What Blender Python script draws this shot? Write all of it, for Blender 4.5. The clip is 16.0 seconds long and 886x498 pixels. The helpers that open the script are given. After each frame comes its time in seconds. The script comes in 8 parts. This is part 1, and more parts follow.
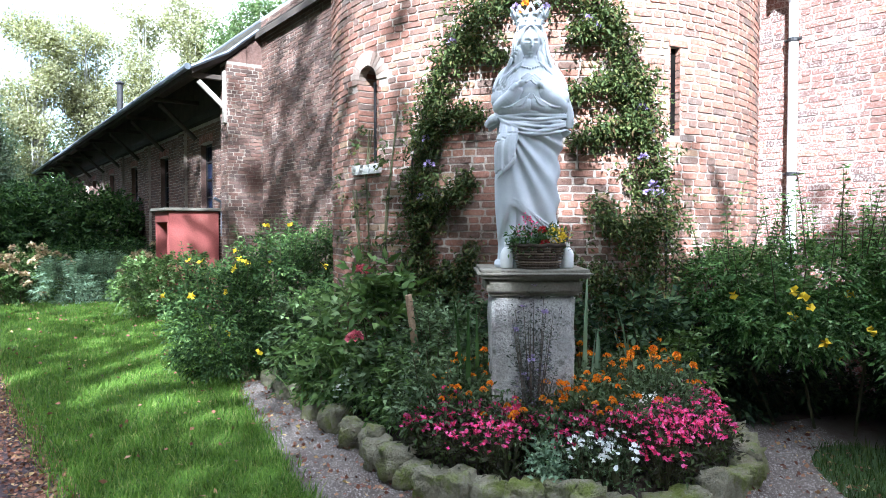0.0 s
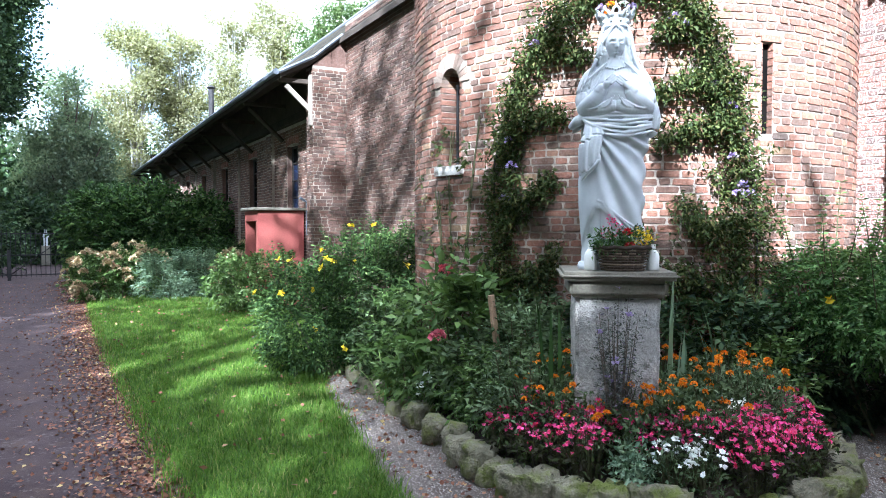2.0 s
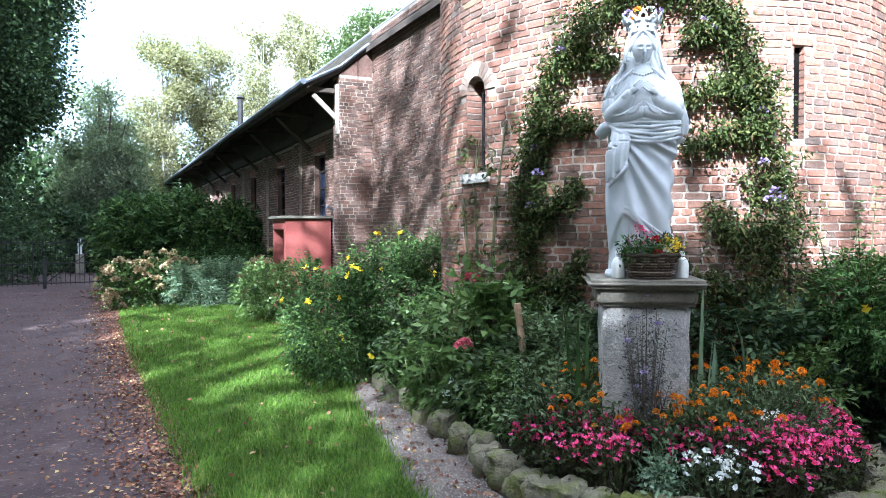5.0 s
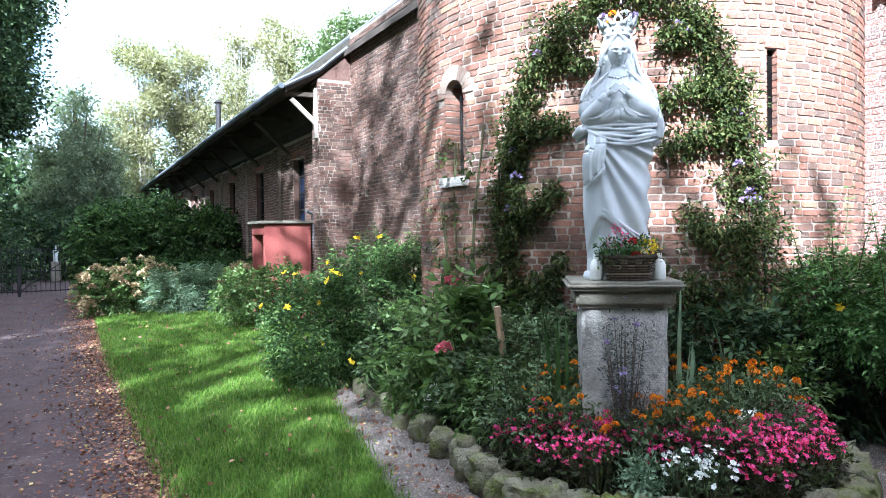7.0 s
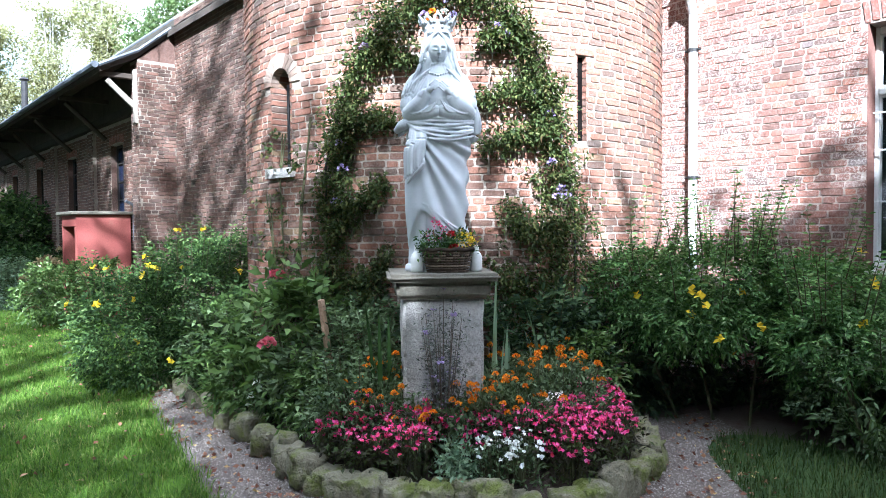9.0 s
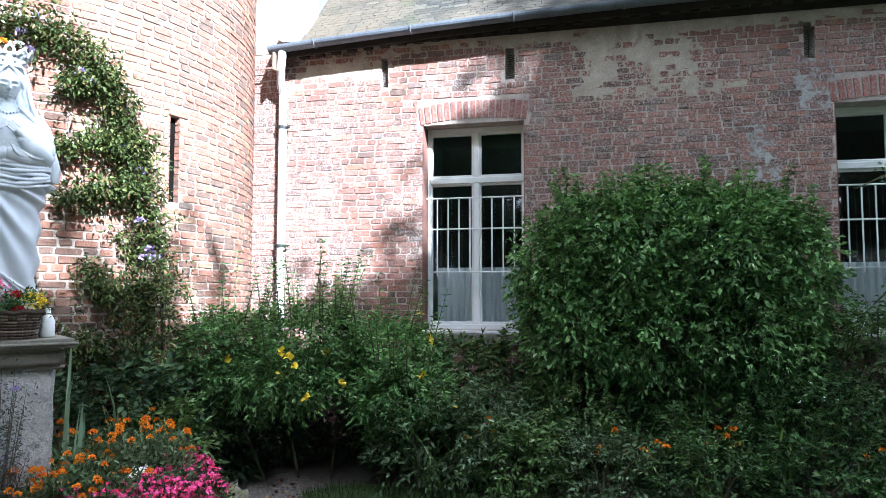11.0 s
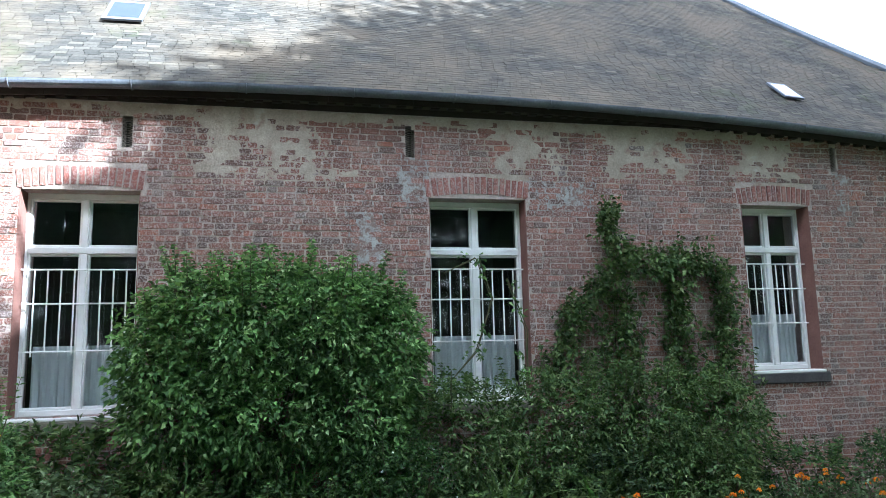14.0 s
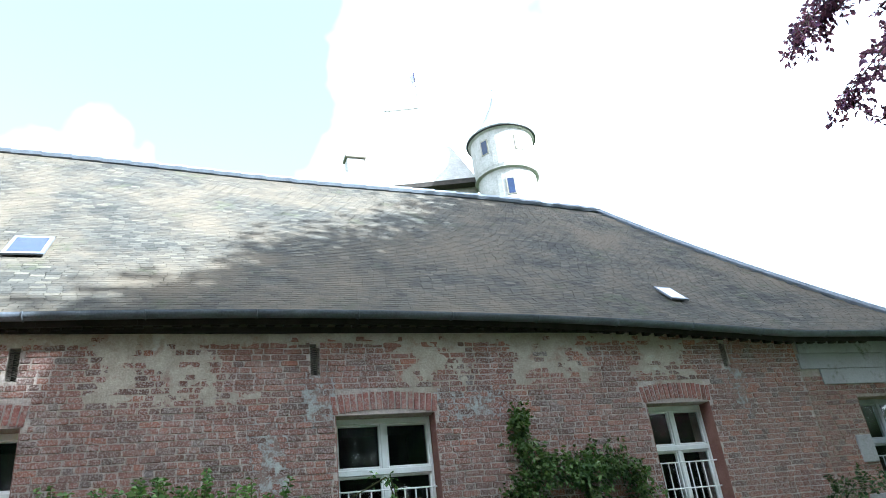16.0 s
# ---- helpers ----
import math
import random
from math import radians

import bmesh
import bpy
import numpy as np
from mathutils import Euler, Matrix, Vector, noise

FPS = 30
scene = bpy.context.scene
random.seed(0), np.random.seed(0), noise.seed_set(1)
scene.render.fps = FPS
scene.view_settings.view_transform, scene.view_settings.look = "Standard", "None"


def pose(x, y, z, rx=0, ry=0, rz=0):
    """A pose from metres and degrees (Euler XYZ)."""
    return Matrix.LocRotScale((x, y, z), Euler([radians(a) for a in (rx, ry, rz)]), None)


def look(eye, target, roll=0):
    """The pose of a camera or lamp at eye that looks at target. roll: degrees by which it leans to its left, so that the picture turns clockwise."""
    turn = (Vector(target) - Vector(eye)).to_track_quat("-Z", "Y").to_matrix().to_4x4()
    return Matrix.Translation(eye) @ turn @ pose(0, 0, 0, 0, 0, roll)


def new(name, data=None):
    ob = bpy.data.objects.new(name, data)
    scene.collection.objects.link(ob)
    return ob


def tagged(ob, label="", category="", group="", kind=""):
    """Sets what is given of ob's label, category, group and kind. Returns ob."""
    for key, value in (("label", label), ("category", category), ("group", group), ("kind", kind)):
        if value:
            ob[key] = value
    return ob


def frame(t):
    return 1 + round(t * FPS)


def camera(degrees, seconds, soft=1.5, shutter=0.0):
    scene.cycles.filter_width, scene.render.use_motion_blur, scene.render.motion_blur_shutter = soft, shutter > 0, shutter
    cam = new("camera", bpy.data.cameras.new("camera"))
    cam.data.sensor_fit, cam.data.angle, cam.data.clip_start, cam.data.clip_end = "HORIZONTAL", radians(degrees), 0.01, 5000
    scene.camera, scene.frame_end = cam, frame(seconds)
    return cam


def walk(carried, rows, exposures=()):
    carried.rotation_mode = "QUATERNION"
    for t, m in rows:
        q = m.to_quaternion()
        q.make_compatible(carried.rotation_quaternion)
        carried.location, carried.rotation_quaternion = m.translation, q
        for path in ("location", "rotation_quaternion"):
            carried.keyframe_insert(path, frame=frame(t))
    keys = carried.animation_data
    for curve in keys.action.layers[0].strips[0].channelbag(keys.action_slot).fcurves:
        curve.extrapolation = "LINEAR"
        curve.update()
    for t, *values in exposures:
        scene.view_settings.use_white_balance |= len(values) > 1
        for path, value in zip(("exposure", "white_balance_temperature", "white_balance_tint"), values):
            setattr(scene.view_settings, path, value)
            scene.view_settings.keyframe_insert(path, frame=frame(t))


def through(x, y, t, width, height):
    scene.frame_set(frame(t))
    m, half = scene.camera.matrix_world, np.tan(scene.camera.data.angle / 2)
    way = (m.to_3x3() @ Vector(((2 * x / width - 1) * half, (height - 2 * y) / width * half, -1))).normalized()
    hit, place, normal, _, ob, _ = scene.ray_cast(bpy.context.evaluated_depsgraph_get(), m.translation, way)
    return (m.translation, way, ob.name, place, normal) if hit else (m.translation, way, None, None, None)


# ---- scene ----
cam = camera(64.93, 16.0, soft=0.9)
PATH = [
    (0, 0.195, 0.157, 1.489, -37.73, -1.94, 0.08),
    (0.5, 0.170, 0.143, 1.500, -35.98, -2.12, 0.17),
    (1, 0.156, 0.141, 1.499, -34.35, -2.21, -0.03),
    (1.5, 0.136, 0.134, 1.504, -32.59, -2.22, -0.04),
    (2, 0.128, 0.129, 1.510, -31.40, -2.09, 0.01),
    (2.5, 0.132, 0.128, 1.515, -30.13, -2.00, 0.00),
    (3, 0.133, 0.134, 1.514, -29.45, -1.92, 0.02),
    (3.5, 0.129, 0.135, 1.517, -29.03, -1.91, 0.18),
    (6, 0.145, 0.138, 1.513, -29.63, -1.25, 0.40),
    (6.5, 0.145, 0.138, 1.516, -30.07, -1.26, 0.65),
    (7, 0.155, 0.134, 1.518, -30.76, -1.23, 0.81),
    (7.5, 0.163, 0.130, 1.510, -32.26, -1.32, 0.82),
    (8, 0.179, 0.121, 1.500, -35.04, -1.63, 0.64),
    (8.2, 0.194, 0.120, 1.493, -36.31, -1.77, 0.53),
    (10.3, 0.300, -0.049, 1.555, -62.93, 1.14, 0.20),
    (10.4, 0.285, -0.048, 1.556, -64.78, 1.62, 0.14),
    (11, 0.149, 0.077, 1.463, -76.97, 3.76, -0.02),
    (11.5, 0.188, 0.051, 1.466, -84.68, 4.89, 0.62),
    (12, 0.235, -0.046, 1.444, -91.65, 4.47, 0.60),
    (12.5, 0.165, -0.107, 1.442, -97.91, 4.76, 0.58),
    (13, 0.108, -0.267, 1.523, -102.49, 3.11, 0.35),
    (13.5, 0.168, -0.509, 1.594, -100.84, 4.35, 0.49),
    (14, 0.027, -0.554, 1.648, -102.14, 7.99, 1.31),
    (14.5, -0.000, -0.635, 1.610, -105.27, 13.55, 2.66),
    (15, -0.045, -0.688, 1.590, -106.91, 17.87, 4.18),
    (15.5, -0.104, -0.738, 1.578, -107.54, 21.99, 4.96),
    (16, -0.063, -0.723, 1.595, -107.11, 25.31, 6.07),
]
walk(cam, [(t, pose(x, y, z, 90 + pitch, roll, yaw)) for t, x, y, z, yaw, pitch, roll in PATH],
     exposures=[(0, 2.63, 5280, 8), (8.2, 2.63, 5280, 8), (10.3, 2.68, 5270, 7), (12.6, 2.72, 5270, 7), (13.6, 3.0, 5280, 7), (14.4, 3.09, 5300, 5), (16, 2.86, 5380, 2)])

# ---------------------------------------------------------------- light
SUN_H = (-0.70, -0.714)
SUN_EL = 36.0
SUN = Vector((SUN_H[0] * math.cos(radians(SUN_EL)), SUN_H[1] * math.cos(radians(SUN_EL)), math.sin(radians(SUN_EL))))
world = bpy.data.worlds.new("sky")
scene.world = world
world.use_nodes = True
wn, wl = world.node_tree.nodes, world.node_tree.links
wn.clear()
w_out, w_bg, w_mix = wn.new("ShaderNodeOutputWorld"), wn.new("ShaderNodeBackground"), wn.new("ShaderNodeMixRGB")
w_sky, w_noise, w_ramp, w_co = wn.new("ShaderNodeTexSky"), wn.new("ShaderNodeTexNoise"), wn.new("ShaderNodeValToRGB"), wn.new("ShaderNodeTexCoord")
w_sky.sky_type, w_sky.sun_disc = "NISHITA", False
w_sky.sun_elevation, w_sky.sun_rotation = radians(SUN_EL), math.atan2(SUN_H[0], SUN_H[1])
w_noise.inputs["Scale"].default_value, w_noise.inputs["Detail"].default_value = 2.3, 5
w_ramp.color_ramp.elements[0].color = (0.06, 0.06, 0.06, 1)
w_ramp.color_ramp.elements[0].position, w_ramp.color_ramp.elements[1].position = 0.40, 0.62
w_mix.inputs[2].default_value = (11.7, 11.3, 11.0, 1)
wl.new(w_co.outputs["Generated"], w_noise.inputs["Vector"])
w_dot, w_map, w_sub = wn.new("ShaderNodeVectorMath"), wn.new("ShaderNodeMapRange"), wn.new("ShaderNodeMath")
w_dot.operation, w_sub.operation = "DOT_PRODUCT", "SUBTRACT"
w_dot.inputs[1].default_value = (0.733, 0.13, 0.668)
w_map.inputs["From Min"].default_value, w_map.inputs["From Max"].default_value = 0.955, 0.998
w_map.inputs["To Min"].default_value, w_map.inputs["To Max"].default_value = 0.0, 0.16
wl.new(w_co.outputs["Generated"], w_dot.inputs[0])
wl.new(w_dot.outputs["Value"], w_map.inputs["Value"])
wl.new(w_noise.outputs["Fac"], w_sub.inputs[0])
wl.new(w_map.outputs[0], w_sub.inputs[1])
wl.new(w_sub.outputs[0], w_ramp.inputs[0])
wl.new(w_ramp.outputs[0], w_mix.inputs[0])
wl.new(w_sky.outputs[0], w_mix.inputs[1])
wl.new(w_mix.outputs[0], w_bg.inputs[0])
wl.new(w_bg.outputs[0], w_out.inputs[0])
w_bg.inputs[1].default_value = 0.088
sun_data = bpy.data.lights.new("sun", "SUN")
sun_data.energy, sun_data.angle, sun_data.color = 5.0, radians(0.55), (1.0, 0.975, 0.93)
sun = new("sun", sun_data)
sun.matrix_world = look(SUN * 40, (0, 0, 0))

# ---------------------------------------------------------------- materials
MATS = {}


def nodes_of(name):
    m = bpy.data.materials.new(name)
    m.use_nodes = True
    n, l = m.node_tree.nodes, m.node_tree.links
    return m, n, l, n["Principled BSDF"], n["Material Output"]


def noise_node(n, l, co, scale, detail=4.0, rough=0.55):
    t = n.new("ShaderNodeTexNoise")
    t.inputs["Scale"].default_value, t.inputs["Detail"].default_value, t.inputs["Roughness"].default_value = scale, detail, rough
    l.new(co, t.inputs["Vector"])
    return t.outputs["Fac"]


def ramp_node(n, l, fac, stops):
    r = n.new("ShaderNodeValToRGB")
    while len(r.color_ramp.elements) < len(stops):
        r.color_ramp.elements.new(0.5)
    for e, (p, c) in zip(r.color_ramp.elements, stops):
        e.position = p
        e.color = (*c, 1) if len(c) == 3 else c
    l.new(fac, r.inputs[0])
    return r.outputs[0]


def mix_node(n, l, fac, a, b, kind="MIX"):
    m = n.new("ShaderNodeMixRGB")
    m.blend_type = kind
    for sock, v in ((m.inputs[0], fac), (m.inputs[1], a), (m.inputs[2], b)):
        if hasattr(v, "links"):
            l.new(v, sock)
        elif isinstance(v, (int, float)):
            sock.default_value = v
        else:
            sock.default_value = (*v, 1)
    return m.outputs[0]


def island_value(n, l):
    g, o, a, f = n.new("ShaderNodeNewGeometry"), n.new("ShaderNodeObjectInfo"), n.new("ShaderNodeMath"), n.new("ShaderNodeMath")
    a.operation, f.operation = "ADD", "FRACT"
    l.new(g.outputs["Random Per Island"], a.inputs[0])
    l.new(o.outputs["Random"], a.inputs[1])
    l.new(a.outputs[0], f.inputs[0])
    return f.outputs[0]


def bump_node(n, l, b, height, strength, distance=0.01):
    bp = n.new("ShaderNodeBump")
    bp.inputs["Strength"].default_value, bp.inputs["Distance"].default_value = strength, distance
    l.new(height, bp.inputs["Height"])
    l.new(bp.outputs[0], b.inputs["Normal"])


def surface(name, stops, coarse=3.0, fine=60.0, rough=0.85, bump=0.4, distance=0.01, metallic=0.0, patch=None, island=False, specular=0.3, grain=0.75):
    """A solid surface: colour stops over coarse noise or per piece, broken by fine grain; patch = (colour, scale, low, high)."""
    m, n, l, b, out = nodes_of(name)
    co = n.new("ShaderNodeNewGeometry").outputs["Position"]
    fine_v = noise_node(n, l, co, fine, 6, 0.65)
    coarse_v = noise_node(n, l, co, coarse, 5, 0.6)
    col = ramp_node(n, l, island_value(n, l) if island else coarse_v, stops)
    speck = ramp_node(n, l, fine_v, [(0.25, (0.62, 0.62, 0.62)), (0.75, (1.25, 1.25, 1.25))])
    col = mix_node(n, l, grain, col, speck, "MULTIPLY")
    if island:
        col = mix_node(n, l, 0.5, col, ramp_node(n, l, coarse_v, [(0.3, (0.7, 0.7, 0.7)), (0.7, (1.2, 1.2, 1.2))]), "MULTIPLY")
    for colour, scale, low, high in patch or ():
        big = noise_node(n, l, co, scale, 7, 0.7)
        col = mix_node(n, l, ramp_node(n, l, big, [(low, (0, 0, 0)), (high, (1, 1, 1))]), col, colour)
    l.new(col, b.inputs["Base Color"])
    b.inputs["Roughness"].default_value, b.inputs["Metallic"].default_value = rough, metallic
    b.inputs["Specular IOR Level"].default_value = specular
    if bump:
        bump_node(n, l, b, fine_v, bump, distance)
    MATS[name] = m
    return m


def leafy(name, stops, rough=0.55, through=0.25, specular=0.12):
    """Leaves and petals: a colour for each one, light shining through."""
    m, n, l, b, out = nodes_of(name)
    co = n.new("ShaderNodeNewGeometry").outputs["Position"]
    col = ramp_node(n, l, island_value(n, l), stops)
    col = mix_node(n, l, 0.6, col, ramp_node(n, l, noise_node(n, l, co, 2.5, 3), [(0.3, (0.65, 0.65, 0.65)), (0.7, (1.25, 1.25, 1.25))]), "MULTIPLY")
    l.new(col, b.inputs["Base Color"])
    b.inputs["Roughness"].default_value = rough
    b.inputs["Specular IOR Level"].default_value = specular
    tr, mx = n.new("ShaderNodeBsdfTranslucent"), n.new("ShaderNodeMixShader")
    mx.inputs[0].default_value = through
    l.new(mix_node(n, l, 1.0, col, (1.25, 1.3, 0.75), "MULTIPLY"), tr.inputs[0])
    l.new(b.outputs[0], mx.inputs[1])
    l.new(tr.outputs[0], mx.inputs[2])
    l.new(mx.outputs[0], out.inputs[0])
    MATS[name] = m
    return m


def glass(name, tint=(0.9, 0.95, 0.95)):
    m, n, l, b, out = nodes_of(name)
    b.inputs["Base Color"].default_value = (*tint, 1)
    b.inputs["Roughness"].default_value = 0.03
    b.inputs["Transmission Weight"].default_value = 1.0
    b.inputs["IOR"].default_value = 1.45
    MATS[name] = m
    return m




def masonry(name, stops, island=True, lichen=0.5, lime=0.35, fine=80.0, bump=1.0, distance=0.014, spread=0.0):
    """Old bricks or joints: a colour for each piece, clustered lichen specks, lime bloom, soot and crumbling relief."""
    m, n, l, b, out = nodes_of(name)
    co = n.new("ShaderNodeNewGeometry").outputs["Position"]
    fine_v = noise_node(n, l, co, fine, 6, 0.7)
    crumb = noise_node(n, l, co, 26.0, 5, 0.65)
    wide = noise_node(n, l, co, 0.7, 6, 0.65)
    col = ramp_node(n, l, island_value(n, l) if island else noise_node(n, l, co, 5.0, 5, 0.6), stops)
    col = mix_node(n, l, 0.8, col, ramp_node(n, l, crumb, [(0.28, (0.62, 0.60, 0.60)), (0.72, (1.25, 1.24, 1.22))]), "MULTIPLY")
    col = mix_node(n, l, 0.6, col, ramp_node(n, l, fine_v, [(0.25, (0.65, 0.65, 0.65)), (0.75, (1.25, 1.25, 1.25))]), "MULTIPLY")
    col = mix_node(n, l, ramp_node(n, l, noise_node(n, l, co, 2.4, 6, 0.7), [(0.56, (0, 0, 0)), (0.78, (lime, lime, lime))]), col, (0.44, 0.375, 0.335))
    area = ramp_node(n, l, wide, [(0.36 - spread, (0, 0, 0)), (0.54 - spread, (lichen, lichen, lichen))])
    speck = ramp_node(n, l, noise_node(n, l, co, 62.0, 5, 0.65), [(0.51 - 0.3 * spread, (0, 0, 0)), (0.57 - 0.3 * spread, (1, 1, 1))])
    col = mix_node(n, l, mix_node(n, l, 1.0, area, speck, "MULTIPLY"), col, (0.50, 0.445, 0.42))
    col = mix_node(n, l, ramp_node(n, l, noise_node(n, l, co, 1.5, 6, 0.7), [(0.58, (0, 0, 0)), (0.80, (0.55, 0.55, 0.55))]), col, (0.055, 0.045, 0.045))
    l.new(col, b.inputs["Base Color"])
    b.inputs["Roughness"].default_value, b.inputs["Specular IOR Level"].default_value = 0.9, 0.15
    bump_node(n, l, b, mix_node(n, l, 0.5, crumb, fine_v), bump, distance)
    MATS[name] = m
    return m


M_BRICK_TOWER = masonry("red_brick_tower", [(0.0, (0.135, 0.093, 0.074)), (0.3, (0.195, 0.109, 0.080)), (0.6, (0.255, 0.122, 0.085)), (0.88, (0.285, 0.144, 0.100)), (0.97, (0.290, 0.199, 0.123)), (1.0, (0.130, 0.097, 0.084))], lichen=0.15, lime=0.45)
M_BRICK_HOUSE = masonry("red_brick_house", [(0.0, (0.118, 0.080, 0.069)), (0.25, (0.176, 0.093, 0.074)), (0.6, (0.223, 0.109, 0.085)), (0.9, (0.260, 0.128, 0.098)), (0.96, (0.304, 0.131, 0.087)), (1.0, (0.147, 0.122, 0.117))], lichen=0.55, lime=0.5, spread=0.045)
M_BRICK_BARN = masonry("brown_brick_barn", [(0.0, (0.085, 0.058, 0.048)), (0.4, (0.125, 0.075, 0.060)), (0.75, (0.165, 0.092, 0.070)), (1.0, (0.185, 0.125, 0.095))], lichen=0.1, lime=0.3)
M_BRICK_ARCH = masonry("red_arch_brick", [(0.0, (0.20, 0.085, 0.070)), (0.6, (0.27, 0.105, 0.083)), (1.0, (0.31, 0.15, 0.12))], lichen=0.5, lime=0.3)
M_PLASTER = surface("tan_lime_plaster", [(0.3, (0.32, 0.27, 0.215)), (0.7, (0.46, 0.40, 0.325))], coarse=5, fine=60, bump=0.7, distance=0.008, patch=[((0.26, 0.165, 0.14), 7.0, 0.56, 0.70), ((0.50, 0.48, 0.43), 3.0, 0.60, 0.74)])
M_VOUSSOIR = surface("dusty_arch_brick", [(0.0, (0.26, 0.17, 0.13)), (1.0, (0.42, 0.34, 0.28))], coarse=4, fine=80, bump=0.5, island=True)
M_MORTAR = masonry("lime_mortar", [(0.3, (0.29, 0.25, 0.205)), (0.7, (0.41, 0.355, 0.30))], island=False, lichen=0.1, lime=0.2, fine=140)
M_MORTAR_HOUSE = masonry("crumbling_lime_mortar", [(0.3, (0.378, 0.318, 0.277)), (0.7, (0.516, 0.448, 0.396))], island=False, lichen=0.6, lime=0.3, fine=140, spread=0.03)
M_MORTAR_PALE = masonry("pale_lime_mortar", [(0.3, (0.38, 0.325, 0.28)), (0.7, (0.50, 0.44, 0.38))], island=False, lichen=0.1, lime=0.2, fine=140)
M_LIME_STREAK = surface("blue_grey_lime_bloom", [(0.3, (0.30, 0.30, 0.285)), (0.7, (0.42, 0.42, 0.40))], coarse=9, fine=60, bump=0.6, distance=0.008, patch=[((0.20, 0.135, 0.115), 26.0, 0.46, 0.56)])
M_SLATE = surface("weathered_slate", [(0.0, (0.033, 0.033, 0.030)), (0.45, (0.050, 0.048, 0.043)), (0.86, (0.065, 0.062, 0.054)), (0.94, (0.078, 0.073, 0.061)), (1.0, (0.098, 0.091, 0.076))],
                  coarse=1.0, fine=40, rough=0.9, bump=0.35, island=True, patch=[((0.092, 0.077, 0.058), 0.8, 0.41, 0.64), ((0.125, 0.12, 0.112), 16.0, 0.64, 0.74), ((0.050, 0.055, 0.032), 1.7, 0.58, 0.76)], specular=0.1)
M_SLATE_DARK = surface("dark_slate_slab", [(0.3, (0.04, 0.038, 0.038)), (0.7, (0.075, 0.07, 0.068))], coarse=6, fine=50, bump=0.5)
M_ZINC = surface("zinc", [(0.3, (0.105, 0.12, 0.145)), (0.7, (0.175, 0.195, 0.225))], coarse=3, fine=50, rough=0.5, bump=0.1, metallic=0.25)
M_WHITE_PAINT = surface("white_paint", [(0.3, (0.68, 0.68, 0.66)), (0.7, (0.80, 0.80, 0.78))], coarse=5, fine=80, rough=0.5, bump=0.1, distance=0.003, grain=0.15)
M_GREY_PAINT = surface("weathered_grey_paint", [(0.3, (0.22, 0.23, 0.25)), (0.7, (0.30, 0.31, 0.33))], coarse=5, fine=80, rough=0.6, bump=0.1, distance=0.003, grain=0.3)
M_STONE_PALE = surface("pale_limestone", [(0.3, (0.390, 0.370, 0.345)), (0.7, (0.598, 0.572, 0.533))], coarse=7, fine=45, bump=1.0, distance=0.03, patch=[((0.17, 0.165, 0.135), 9.0, 0.56, 0.68), ((0.10, 0.10, 0.07), 3.0, 0.62, 0.75)])
M_STONE_SLAB = surface("weathered_stone_slab", [(0.3, (0.15, 0.137, 0.108)), (0.7, (0.235, 0.215, 0.175))], coarse=4, fine=70, bump=0.5, patch=[((0.11, 0.11, 0.07), 6.0, 0.53, 0.70)])
M_STATUE = surface("white_painted_stone", [(0.3, (0.50, 0.525, 0.555)), (0.7, (0.63, 0.655, 0.68))], coarse=6, fine=120, rough=0.6, bump=0.05, distance=0.003, grain=0.12, patch=[((0.48, 0.49, 0.48), 5.0, 0.62, 0.85)])
M_ROCK = surface("mossy_sandstone", [(0.3, (0.15, 0.135, 0.090)), (0.7, (0.31, 0.285, 0.20))], coarse=6, fine=38, bump=1.0, distance=0.04, patch=[((0.15, 0.175, 0.035), 5.0, 0.46, 0.62), ((0.40, 0.39, 0.34), 16.0, 0.64, 0.74), ((0.06, 0.055, 0.035), 9.0, 0.60, 0.7)])
M_BORDER_STONE = surface("grey_border_stone", [(0.3, (0.17, 0.142, 0.108)), (0.7, (0.30, 0.258, 0.20))], coarse=5, fine=45, bump=0.9, distance=0.03, patch=[((0.09, 0.10, 0.05), 6.0, 0.52, 0.66)])
M_KERB = surface("dark_kerb_stone", [(0.3, (0.060, 0.054, 0.042)), (0.7, (0.108, 0.099, 0.078))], coarse=5, fine=60, bump=0.6, patch=[((0.07, 0.09, 0.03), 3.0, 0.48, 0.65)])
# Paler than slate: the sun's glare is put into the colour.
M_PALE_ROOF = surface("turret_slate_painted_glare", [(0.3, (0.204, 0.212, 0.212)), (0.7, (0.255, 0.264, 0.264))], coarse=2, fine=14, bump=0.3)
M_ASPHALT = surface("worn_asphalt", [(0.3, (0.045, 0.032, 0.034)), (0.7, (0.082, 0.060, 0.062))], coarse=1.2, fine=160, bump=0.8, distance=0.008, patch=[((0.085, 0.058, 0.048), 3.0, 0.50, 0.72), ((0.13, 0.112, 0.108), 22.0, 0.56, 0.66), ((0.02, 0.017, 0.02), 9.0, 0.60, 0.70)], specular=0.08)
M_GRAVEL = surface("gravel_bed", [(0.3, (0.105, 0.084, 0.070)), (0.7, (0.17, 0.14, 0.12))], coarse=2, fine=150, bump=0.9, distance=0.015, patch=[((0.085, 0.055, 0.042), 2.5, 0.52, 0.68)])
M_PEBBLE = surface("pebbles", [(0.0, (0.10, 0.080, 0.066)), (0.5, (0.20, 0.170, 0.150)), (1.0, (0.38, 0.345, 0.32))], coarse=8, fine=90, bump=0.2, island=True)
M_SOIL = surface("dark_soil", [(0.3, (0.028, 0.02, 0.014)), (0.7, (0.06, 0.042, 0.03))], coarse=4, fine=60, bump=0.9, distance=0.02)
